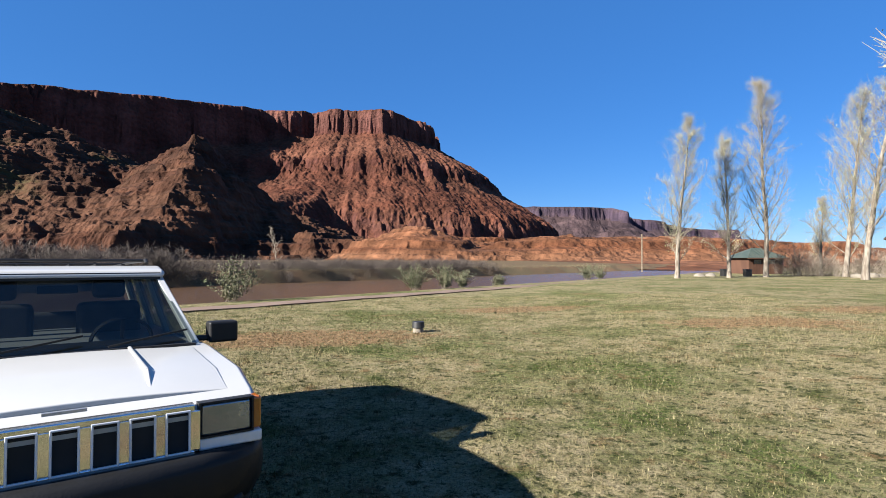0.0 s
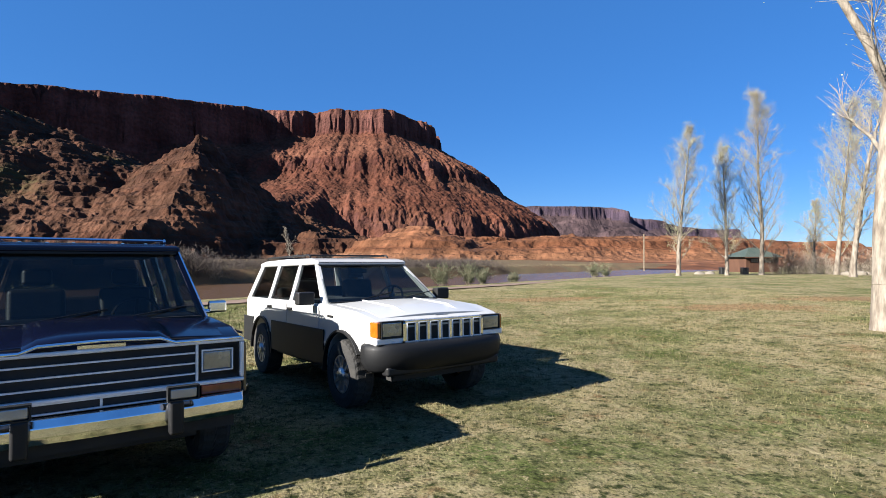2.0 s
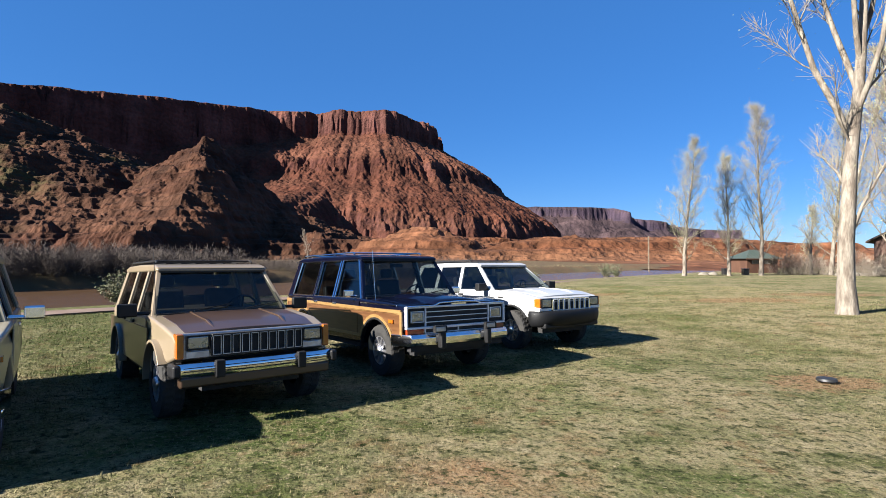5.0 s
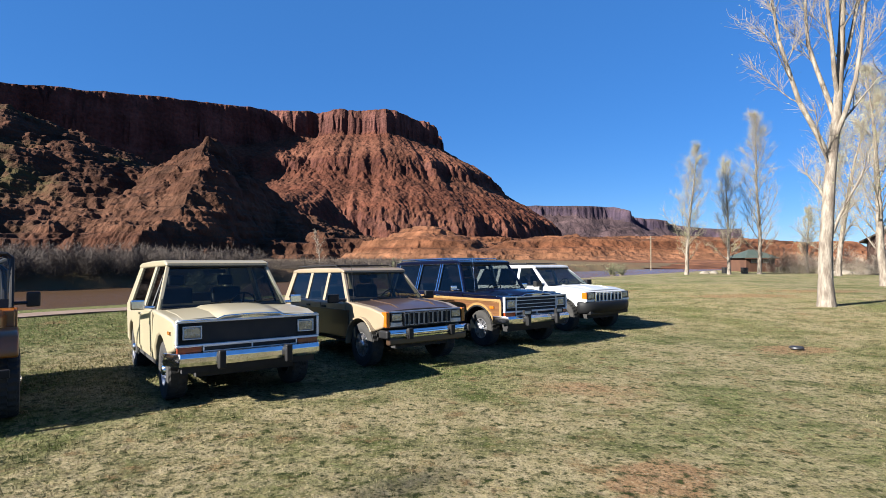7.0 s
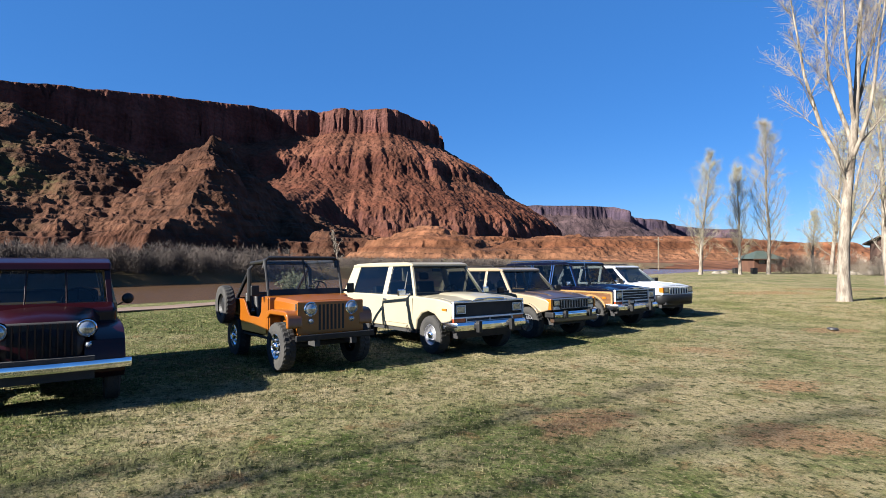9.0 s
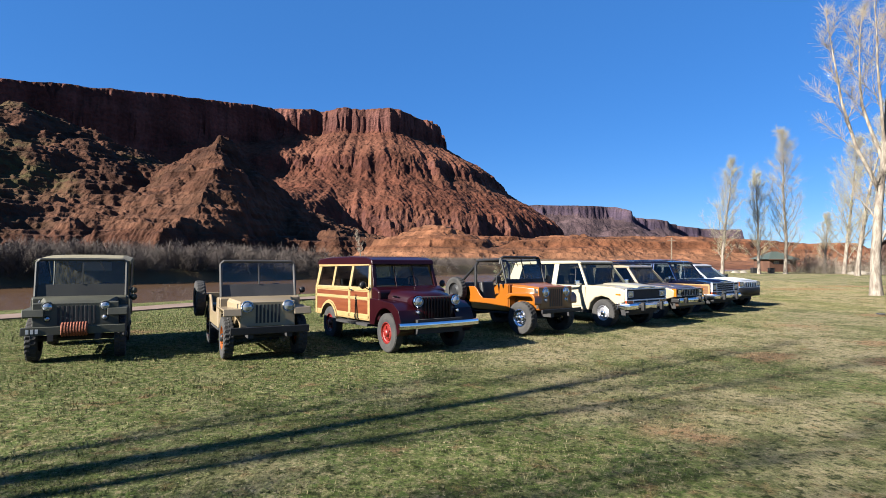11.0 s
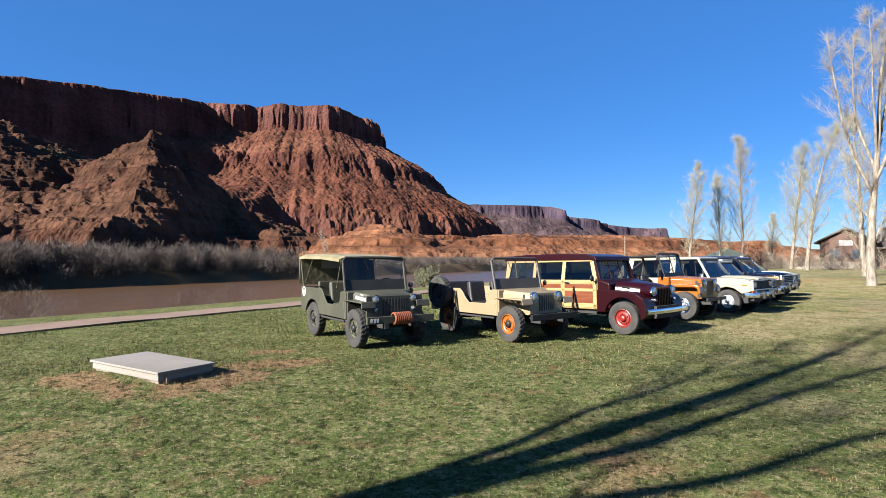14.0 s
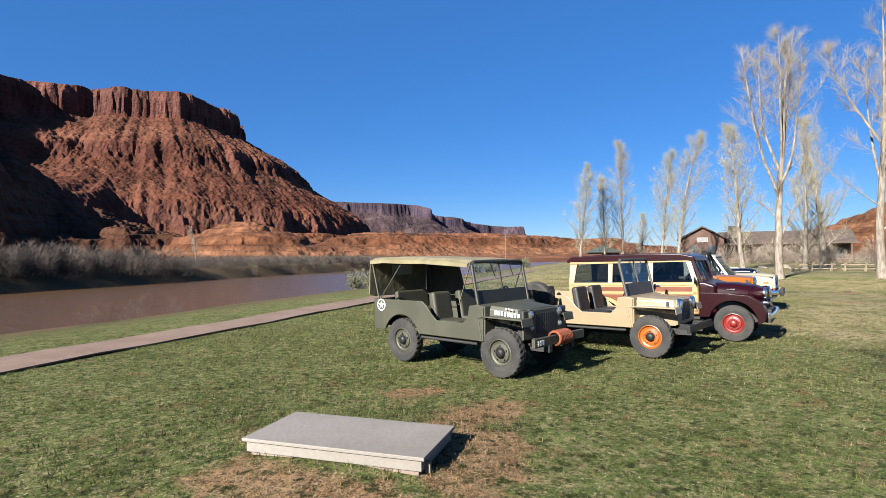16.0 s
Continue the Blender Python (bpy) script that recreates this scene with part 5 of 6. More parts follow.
def chrome_bumper(car, x, z, half, h=0.13, depth=0.1, mat=None, back=0.22):
    """A bar across the front whose ends turn back."""
    o = [(-half - 0.02, -back), (-half + 0.10, -0.03), (-half * 0.5, 0.0), (0, 0.012), (half * 0.5, 0.0), (half - 0.10, -0.03), (half + 0.02, -back)]
    bm = bmesh.new()
    rows = []
    for y, dx in o:
        rows.append([bm.verts.new((x + dx + a, y, z + c)) for a, c in ((-0.03, -h / 2), (0.02, -h / 2), (depth * 0.5, -h * 0.2), (depth * 0.5, h * 0.2), (0.02, h / 2), (-0.03, h / 2))])
    for a, c in zip(rows, rows[1:]):
        for i in range(6):
            bm.faces.new((a[i], a[(i + 1) % 6], c[(i + 1) % 6], c[i]))
    bm.faces.new(rows[0]), bm.faces.new(rows[-1][::-1])
    return part("front_bumper", bm, mat or P_chrome, car, "", bevel=0.008)


def moulded_bumper(car, plan, profile, mat, label):
    """A deep plastic bumper: a rounded profile of (outwards, height) led round the nose along half a plan of (x, y)."""
    line = [(x, -y) for x, y in plan] + [(x, y) for x, y in plan[::-1] if y > 0]
    bm = bmesh.new()
    rows = []
    for i, (x, y) in enumerate(line):
        (xa, ya), (xb, yb) = line[max(0, i - 1)], line[min(len(line) - 1, i + 1)]
        n = Vector((yb - ya, xa - xb, 0)).normalized()
        rows.append([bm.verts.new((x + n.x * o, y + n.y * o, z)) for o, z in profile])
    for a, c in zip(rows, rows[1:]):
        for i in range(len(profile) - 1):
            bm.faces.new((a[i], a[i + 1], c[i + 1], c[i]))
    bm.faces.new(rows[0]), bm.faces.new(rows[-1][::-1])
    bp = part("front_bumper", bm, mat, car, label, smooth=True)
    for z, o in ((0.655, 0.006), (0.625, 0.006)):          # two moulded grooves
        part("bumper_groove", tube([(x, y * (1 + o / max(abs(y), 0.3)), z) if abs(y) > 0.5 else (x + o, y, z) for x, y in line], 0.006, sides=5), P_dark, bp)
    return bp


def roof_rack(car, P, mat, cross=3):
    yr, zr = P["yr"] - 0.06, P["roof"]
    x0, x1 = P["pillars"][0][2] - 0.35, P["pillars"][-1][3] + 0.15
    rack = part("roof_rack", tube([(x0, -yr, zr + 0.01), (x0 - 0.05, -yr, zr + 0.038), (x1 + 0.05, -yr, zr + 0.038), (x1, -yr, zr + 0.01)], 0.013), mat, car, "low roof rack rails")
    part("rail", tube([(x0, yr, zr + 0.01), (x0 - 0.05, yr, zr + 0.038), (x1 + 0.05, yr, zr + 0.038), (x1, yr, zr + 0.01)], 0.013), mat, rack)
    for i in range(cross):
        x = x0 - 0.1 + (x1 - x0 + 0.2) * i / max(1, cross - 1)
        part("crossbar", tube([(x, -yr, zr + 0.036), (x, yr, zr + 0.036)], 0.012), mat, rack)
    for y in np.linspace(-yr + 0.15, yr - 0.15, 6):
        part("roof_strip", plank((x0 - 0.15, y, zr + 0.004), (x1 + 0.15, y, zr + 0.004), 0.025, 0.012), mat, rack)


def side_plate(car, name, mat, x0, x1, z0, z1, arches, y, thick=0.008, label=""):
    for s in (-1, 1):
        o = under_edge(x0, x1, z0, arches) + [(x1, z1), (x0, z1)]
        part(name, prism(o, s * (y - 0.006), s * (y + thick)), mat, car, label, bevel=0.004)


def arch_lips(car, wb, w, r, mat, width=0.05):
    for cx in (0, -wb):
        for s in (-1, 1):
            pts = [(cx + r * math.cos(a), s * (w + 0.005), HUB + r * math.sin(a)) for a in np.linspace(0.55 if cx == 0 else -0.05, math.pi + 0.05, 14)]
            bm = bmesh.new()
            rings = []
            for x, y, z in pts:             # one bent strip, proud of the wing
                u = Vector((x - cx, 0, z - HUB)).normalized() * 0.015
                rings.append([bm.verts.new((x + u.x * i, y + width / 2 * j, z + u.z * i)) for i, j in ((-1, -1), (1, -1), (1, 1), (-1, 1))])
            for a, c in zip(rings, rings[1:]):
                for k in range(4):
                    bm.faces.new((a[k], a[(k + 1) % 4], c[(k + 1) % 4], c[k]))
            bm.faces.new(rings[0][::-1]), bm.faces.new(rings[-1])
            part("arch_flare", bm, mat, car, bevel=0.006)


# ---- the white wagon with grey cladding ----
def white_suv(m):
    P = dict(w=0.85, wb=2.69, nose=0.70, tail=-3.58, sill=0.38, arch=0.44, belt=1.09, hood=0.975, hood_mid=1.04, roof=1.65, yr=0.65, paint=P_white, handle=P_black, seat_x=-1.75,
             doors=[(-0.62, -1.66), (-1.68, -2.45)], pillars=[(-0.52, -0.66, -1.14, -1.22), (-1.62, -1.72, -1.66, -1.75), (-2.48, -2.58, -2.46, -2.58), (-3.40, -3.56, -3.20, -3.36)])
    car = suv("white_suv", m, P, "white four-door off-road wagon with grey lower cladding, parked on grass")
    hood_panel(car, P, P_white, ribs=(-0.36, 0.36), rib=(0.022, 0.02))
    side_plate(car, "side_cladding", P_grey, -0.45, -2.24, 0.40, 0.80, [(0, 0.46), (-2.69, 0.46)], 0.859, 0.012, "grey plastic side cladding")
    side_plate(car, "rear_cladding", P_grey, -3.1, -3.55, 0.42, 0.80, [(-2.69, 0.46)], 0.851, 0.012)
    arch_lips(car, 2.69, 0.85, 0.46, P_grey)
    g = slot_grille(car, 0.705, 0.715, 0.955, 0.50, 7, P_chrome, 0.05, back=0.025)
    for i in range(7):                      # a bright rim in each slot
        y = -0.50 + 1.0 * (i + 0.5) / 7
        part("slot_rim", boxes(*[((0.729, y + a, 0.835), (0.014, 0.010, 0.195)) for a in (-0.048, 0.048)], *[((0.729, y, 0.835 + a), (0.014, 0.106, 0.010)) for a in (-0.093, 0.093)]), P_silver, g, bevel=0.004)
    part("badge", boxes(((0.66, 0, 0.985), (0.02, 0.16, 0.012))), P_steel, car)
    part("nose_panel", boxes(((0.615, 0, 0.835), (0.08, 1.56, 0.24))), P_white, car, bevel=0.02)
    for s in (-1, 1):
        square_lamp(car, 0.695, s * 0.645, 0.872, 0.235, 0.15, P_black)
        part("turn_signal", boxes(((0.635, s * 0.792, 0.872), (0.15, 0.05, 0.16))), P_amber, car, "amber corner light", bevel=0.015)
        part("marker_strip", boxes(((0.68, s * 0.67, 0.757), (0.06, 0.30, 0.06))), P_silver, car, bevel=0.012)
        door_mirror(car, -0.72, s * 0.82, 1.15, P_black, arm=0.08, size=(0.13, 0.20, 0.15))
    moulded_bumper(car, [(0.47, 0.862), (0.56, 0.855), (0.64, 0.83), (0.71, 0.775), (0.765, 0.68), (0.80, 0.52), (0.82, 0.28), (0.826, 0.0)],
                   [(-0.16, 0.725), (-0.03, 0.73), (0.0, 0.712), (0.012, 0.67), (0.012, 0.60), (0.0, 0.54), (-0.03, 0.475), (-0.08, 0.44), (-0.16, 0.43)], P_grey, "deep grey plastic bumper")
    part("lower_valance", boxes(((0.68, 0, 0.46), (0.14, 1.45, 0.10))), P_black, car, bevel=0.03)
    roof_rack(car, P, P_black, 2)
    part("badge", boxes(((-0.30, -0.853, 0.96), (0.14, 0.006, 0.022))), P_black, car)
    wheels(car, 2.69, 0.76, 0.365, 0.225, 0.205, P_steel, "alloy")
    return car


# ---- the tan and brown wagon ----
def tan_suv(m):
    P = dict(w=0.845, wb=2.576, nose=0.64, tail=-3.38, sill=0.40, arch=0.43, belt=1.03, hood=0.90, hood_mid=0.97, roof=1.63, yr=0.66, paint=P_tan, handle=P_black, seat_x=-1.65, roof_mat=P_tan,
             doors=[(-0.55, -1.50), (-1.52, -2.16)], arch_n=5, pillars=[(-0.52, -0.62, -0.98, -1.06), (-1.46, -1.55, -1.48, -1.57), (-2.22, -2.32, -2.22, -2.33), (-3.16, -3.36, -3.05, -3.22)])
    car = suv("tan_suv", m, P, "boxy tan four-door off-road wagon with brown hood and sides")
    hood_panel(car, P, P_brown, ribs=(-0.40, 0.40), rib=(0.03, 0.02))
    side_plate(car, "side_panel", P_brown, -0.42, -2.12, 0.44, 0.90, [(0, 0.46), (-2.576, 0.46)], 0.854, 0.008, "brown lower door panel")
    side_plate(car, "rear_side_panel", P_brown, -2.1, -3.34, 0.60, 0.90, [(-2.576, 0.46)], 0.847, 0.008)
    arch_lips(car, 2.576, 0.85, 0.44, P_tan, 0.09)
    part("nose_panel", boxes(((0.615, 0, 0.785), (0.06, 1.56, 0.25))), P_steel, car, bevel=0.012)
    g = slot_grille(car, 0.68, 0.675, 0.895, 0.47, 10, P_dark, 0.020, back=0.015)
    for i in range(10):                     # a thin bright line round each slot
        y = -0.47 + 0.94 * (i + 0.5) / 10
        part("slot_rim", boxes(*[((0.702, y + a, 0.785), (0.008, 0.006, 0.19)) for a in (-0.036, 0.036)], *[((0.702, y, 0.785 + a), (0.008, 0.078, 0.006)) for a in (-0.093, 0.093)]), P_steel, g)
    for s in (-1, 1):
        square_lamp(car, 0.66, s * 0.595, 0.82, 0.20, 0.125, P_black)
        part("parking_light", boxes(((0.655, s * 0.595, 0.705), (0.04, 0.22, 0.07))), P_steel, car, bevel=0.008)
        part("turn_signal", boxes(((0.61, s * 0.76, 0.79), (0.14, 0.07, 0.24))), P_amber, car, "amber corner light", bevel=0.012)
        door_mirror(car, -0.66, s * 0.82, 1.09, P_black)
    chrome_bumper(car, 0.74, 0.565, 0.80, 0.13, 0.08, P_chrome, 0.06)
    for s in (-1, 1):
        part("bumper_guard", boxes(((0.79, s * 0.42, 0.565), (0.07, 0.09, 0.17))), P_black, car, bevel=0.012)
        part("bumper_end", boxes(((0.66, s * 0.81, 0.565), (0.26, 0.08, 0.13))), P_black, car, bevel=0.03)
    for z in (0.535, 0.565, 0.595):
        part("bumper_groove", boxes(((0.793, 0, z), (0.006, 1.50, 0.006))), P_dark, car)
    part("valance", boxes(((0.68, 0, 0.45), (0.12, 1.55, 0.12))), P_brown, car, bevel=0.03)
    roof_rack(car, P, P_black, 3)
    part("antenna", tube([(-0.35, -0.78, 0.98), (-0.42, -0.80, 1.75)], 0.004), P_black, car)
    wheels(car, 2.576, 0.74, 0.36, 0.22, 0.20, P_steel, "alloy")
    return car


# ---- the two full-size wagons ----
FULL = dict(w=0.93, wb=2.76, nose=0.70, tail=-3.72, sill=0.42, arch=0.45, belt=1.085, hood=1.01, hood_mid=1.055, roof=1.77, yr=0.71)


def full_front(car, P, trim, fill):
    """Broad chrome nose with inset lamps, bumper with guards."""
    g = part("grille", boxes(((0.675, 0, 0.855), (0.06, 1.72, 0.28))), fill, car, "broad dark grille")
    part("grille_frame", boxes(((0.71, 0, 0.995), (0.06, 1.74, 0.028)), ((0.71, 0, 0.715), (0.06, 1.74, 0.028)), ((0.71, -0.856, 0.855), (0.06, 0.028, 0.25)), ((0.71, 0.856, 0.855), (0.06, 0.028, 0.25))), trim, g, bevel=0.01)
    for s in (-1, 1):
        square_lamp(car, 0.705, s * 0.69, 0.865, 0.19, 0.135, P_silver)
        part("lamp_surround", boxes(((0.69, s * 0.70, 0.857), (0.03, 0.285, 0.235))), P_black, car, bevel=0.02)
        part("turn_signal", boxes(((0.70, s * 0.72, 0.665), (0.05, 0.27, 0.07))), P_redlens, car, "amber-red signal light", bevel=0.01)
        part("bumper_guard", boxes(((0.885, s * 0.40, 0.55), (0.10, 0.085, 0.22))), P_black, car, bevel=0.02)
    lg = part("lower_grille", boxes(((0.70, 0, 0.67), (0.03, 1.12, 0.07))), P_dark, car, "narrow dark lower grille")
    for z in (0.700, 0.640):
        part("lower_bar", boxes(((0.722, 0, z), (0.02, 1.14, 0.012))), P_silver, lg, bevel=0.004)
    for y in (-0.565, 0.0, 0.565):
        part("lower_post", boxes(((0.722, y, 0.67), (0.02, 0.014, 0.05))), P_silver, lg)
    # raised middle of the bonnet, tallest at the nose, edged with a bright strip
    fb = P["pillars"][0][0]
    bm = bmesh.new()
    rows = []
    for x, z, hw, up in ((0.725, 1.0, 0.40, 0.035), (0.70, 1.01, 0.40, 0.062), (0.60, 1.022, 0.41, 0.072), (fb * 0.35 + 0.455, 1.062, 0.43, 0.070), (fb + 0.14, P["belt"], 0.46, 0.055)):
        rows.append([bm.verts.new((x, y * hw, z + up * k)) for y, k in ((-1, 0.1), (-0.82, 0.78), (-0.5, 0.96), (0, 1.03), (0.5, 0.96), (0.82, 0.78), (1, 0.1))])
    for a, c in zip(rows, rows[1:]):
        for i in range(6):
            bm.faces.new((a[i], a[i + 1], c[i + 1], c[i]))
    bm.faces.new(rows[0][::-1])
    part("hood_bulge", bm, P["paint"], car, smooth=True)
    part("hood_edge_strip", tube([(0.735, y, 1.008 + h) for y, h in ((-0.85, 0), (-0.42, 0.0), (-0.33, 0.036), (0, 0.046), (0.33, 0.036), (0.42, 0.0), (0.85, 0))], 0.011), P_chrome, car, smooth=True)
    part("nameplate", boxes(((0.738, 0, 1.022), (0.006, 0.26, 0.022))), P_chrome, car)
    chrome_bumper(car, 0.80, 0.56, 0.94, 0.15, 0.10, P_chrome, 0.30)
    part("valance", boxes(((0.68, 0, 0.46), (0.1, 1.6, 0.12))), P_dark, car)


def cream_wagon(m):
    P = dict(FULL, paint=P_cream, handle=P_chrome, seat_x=-1.70, doors=[(-0.52, -1.72)], arch_n=6,
             pillars=[(-0.48, -0.56, -0.88, -0.95), (-1.62, -1.80, -1.64, -1.82), (-3.20, -3.70, -3.12, -3.50)], seat_mat=P_seat)
    car = suv("cream_wagon", m, P, "cream two-door full-size off-road wagon with black grille, on grass")
    hood_panel(car, P, P_cream)
    full_front(car, P, P_silver, P_dark)
    for s in (-1, 1):
        door_mirror(car, -0.68, s * 0.90, 1.15, P_chrome, size=(0.06, 0.17, 0.13))
        part("quarter_vent", plank((-0.92, s * 0.88, 1.07), (-1.02, s * 0.71, 1.56), 0.02, 0.03), P_black, car)
        part("side_marker", boxes(((0.50, s * 0.90, 0.86), (0.14, 0.02, 0.04))), P_amber, car)
    for y in np.linspace(-0.55, 0.55, 12):
        part("grille_rib", boxes(((0.70, y, 0.845), (0.012, 0.008, 0.21))), P_dark, car)
    wheels(car, 2.76, 0.77, 0.365, 0.23, 0.20, P_steel, "steel")
    return car


def tapered(bm, P):
    """Follows the body, which narrows towards nose and tail."""
    for v in bm.verts:
        v.co.y *= 1 - 0.055 * max(0, v.co.x / P["nose"]) ** 2 - 0.04 * max(0, (-v.co.x - P["wb"]) / (-P["tail"] - P["wb"])) ** 2
    return bm


def navy_wagon(m):
    P = dict(FULL, paint=P_navy, handle=P_chrome, seat_x=-1.65, doors=[(-0.52, -1.52), (-1.54, -2.30)], arch_n=6, chrome_trim=True, seat_mat=P_seat,
             pillars=[(-0.48, -0.55, -0.88, -0.94), (-1.48, -1.56, -1.50, -1.58), (-2.34, -2.42, -2.34, -2.42), (-3.42, -3.70, -3.36, -3.58)])
    car = suv("navy_wagon", m, P, "dark navy full-size wagon with wood-grain sides and chrome grille")
    hood_panel(car, P, P_navy)
    full_front(car, P, P_silver, P_dark)
    for z in (0.785, 0.855, 0.925):
        part("grille_bar", boxes(((0.715, 0, z), (0.02, 1.10, 0.010))), P_silver, car)
    for s in (-1, 1):
        part("lamp_divider", boxes(((0.715, s * 0.557, 0.855), (0.03, 0.016, 0.25))), P_silver, car)
        square_lamp(car, 0.90, s * 0.44, 0.70, 0.17, 0.075, P_black, "fog_light", P_steel)
        door_mirror(car, -0.70, s * 0.90, 1.16, P_chrome, arm=0.06, size=(0.06, 0.16, 0.11))
        ar = [(0, 0.50), (-2.76, 0.50)]
        o = under_edge(0.64, -3.68, 0.55, ar) + [(-3.68, 0.985), (-2.76, 0.975), (0.0, 0.945), (0.35, 0.942), (0.64, 0.94)]
        wd = part("wood_panel", tapered(prism(o, s * 0.900, s * 0.938), P), P_wood, car, "dark wood-grain side panel", bevel=0.003)
        edge = [(x, s * 0.942, z) for x, z in o]
        for i, (p, q) in enumerate(zip(edge, edge[1:] + edge[:1])):
            part("wood_trim", tapered(plank(p, q, 0.045, 0.018, up=(0, 1, 0)), P), P_trimwood, wd, "pale wood-grain trim")
        part("upper_trim", tapered(prism([(0.62, 0.90), (0.0, 0.907), (-2.76, 0.935), (-3.68, 0.945), (-3.68, 0.985), (-2.76, 0.975), (0.0, 0.947), (0.62, 0.94)], s * 0.936, s * 0.948), P), P_trimwood, wd)
        for x0, x1, z0, z1 in ((-0.56, -2.22, 0.57, 0.84),):
            part("lower_panel", prism([(x0, z0), (x1, z0), (x1, z1), (x0, z1)], s * 0.936, s * 0.944), P_wood, wd)
        part("side_marker", boxes(((0.42, s * 0.925, 0.80), (0.12, 0.02, 0.045))), P_amber, car)
        part("belt_trim", plank((0.55, s * 0.915, 1.02), (-3.6, s * 0.93, 1.045), 0.014, 0.014), P_chrome, car)
    arch_lips(car, 2.76, 0.92, 0.46, P_black, 0.06)
    roof_rack(car, P, P_chrome, 3)
    part("antenna", tube([(-0.25, -0.80, 1.03), (-0.30, -0.82, 1.80)], 0.004), P_chrome, car)
    wheels(car, 2.76, 0.77, 0.365, 0.23, 0.205, P_steel, "alloy")
    return car


# ---- the wood-sided wagon ----
def wood_wagon(m):
    car = thing("wood_wagon", m, "burgundy vintage wagon with blond wood frame and mahogany side panels", "car", "parked vehicles in a row")
    wb, w = 2.65, 0.80
    # cabin side
    o = under_edge(-0.62, -3.45, 0.52, [(-wb, 0.44)]) + [(-3.45, 1.20), (-0.62, 1.20)]
    part("body", prism(o, -w, w), P_blond, car, "blond wood body side", bevel=0.03)
    for s in (-1, 1):
        y = s * (w + 0.004)
        for x0, x1, z0, z1 in ((-0.74, -1.52, 1.00, 1.10), (-0.74, -1.52, 0.66, 0.93), (-1.64, -3.34, 1.00, 1.10)):
            part("mahogany_panel", prism([(x0, z0), (x1, z0), (x1, z1), (x0, z1)], s * (w - 0.01), s * (w + 0.006)), P_mahogany, car, "red-brown wood panel", bevel=0.004)
        o = under_edge(-1.64, -3.34, 0.66, [(-wb, 0.52)]) + [(-3.34, 0.93), (-1.64, 0.93)]
        part("mahogany_panel", prism(o, s * (w - 0.01), s * (w + 0.006)), P_mahogany, car, "red-brown wood panel", bevel=0.004)
        for x in (-0.68, -1.58, -3.40):
            part("wood_rib", plank((x, y, 0.55), (x, y, 1.19), 0.018, 0.09, up=(1, 0, 0)), P_blond, car, bevel=0.006)
        for z in (0.60, 0.965, 1.15):
            part("wood_rail", plank((-0.64, y, z), (-3.43, y, z), 0.018, 0.055) if z > 0.7 else plank((-0.64, y, z), (-2.1, y, z), 0.018, 0.08), P_blond, car, bevel=0.006)
        pts = [(-wb + 0.47 * math.cos(a), y, HUB + 0.47 * math.sin(a)) for a in np.linspace(0.2, math.pi - 0.2, 12)]
        bm = bmesh.new()
        for p, q in zip(pts, pts[1:]):
            plank(p, q, 0.05, 0.05, bm, up=(p[0] + wb, 0, p[2] - HUB))
        part("arch_trim", bm, P_blond, car)
        yt, zt = 0.70, 1.70
        for b0, b1, t0, t1 in ((-0.62, -0.72, -0.78, -0.88), (-1.53, -1.63, -1.53, -1.63), (-2.42, -2.52, -2.42, -2.52), (-3.33, -3.45, -3.26, -3.44)):
            part("pillar", quad([(b0, s * w, 1.18), (b1, s * w, 1.18), (t1, s * yt, zt), (t0, s * yt, zt)], 0.05, push=(0, -s, 0)), P_blond, car, "blond wood window post", bevel=0.006)
        part("window_header", plank((-0.80, s * (yt + 0.005), zt - 0.03), (-3.44, s * (yt + 0.005), zt - 0.03), 0.05, 0.08), P_blond, car)
        for b0, b1, t0, t1 in ((-0.72, -1.53, -0.88, -1.53), (-1.63, -2.42, -1.63, -2.42), (-2.52, -3.33, -2.52, -3.26)):
            part("side_window", pane([(b0, s * (w - 0.02), 1.18), (b1, s * (w - 0.02), 1.18), (t1, s * (yt - 0.02), zt), (t0, s * (yt - 0.02), zt)]), G_side, car, "tinted side window")
        part("door_handle", boxes(((-1.44, s * (w + 0.03), 1.13), (0.13, 0.025, 0.03))), P_chrome, car, bevel=0.006)
        part("door_mirror", lathe([(0.07, -0.01), (0.075, 0.0), (0.05, 0.02), (0.005, 0.03)], (-0.66, s * (w + 0.14), 1.24), "x", 18), P_black, car, smooth=True)
        part("mirror_arm", tube([(-0.66, s * w, 1.14), (-0.66, s * (w + 0.13), 1.22)], 0.01), P_black, car)
    # roof with rounded front
    o = [(-0.66, 1.64), (-0.70, 1.74), (-0.95, 1.80), (-1.6, 1.83), (-2.8, 1.83), (-3.40, 1.80), (-3.52, 1.72), (-3.52, 1.67)]
    part("roof", prism(o, -0.735, 0.735), P_wine, car, "burgundy steel roof", bevel=0.05, segments=3)
    # windscreen in three lights
    for y0, y1 in ((-0.66, -0.24), (-0.21, 0.21), (0.24, 0.66)):
        part("windscreen", pane([(-0.60, y0, 1.20), (-0.60, y1, 1.20), (-0.76, y1 * 0.94, 1.67), (-0.76, y0 * 0.94, 1.67)]), G_front, car)
    for y in (-0.72, -0.225, 0.225, 0.72):
        part("windscreen_post", plank((-0.58, y, 1.18), (-0.74, y * 0.95, 1.70), 0.07 if abs(y) > 0.5 else 0.018, 0.05 if abs(y) > 0.5 else 0.02, up=(1, 0, 0)), P_wine, car, bevel=0.008)
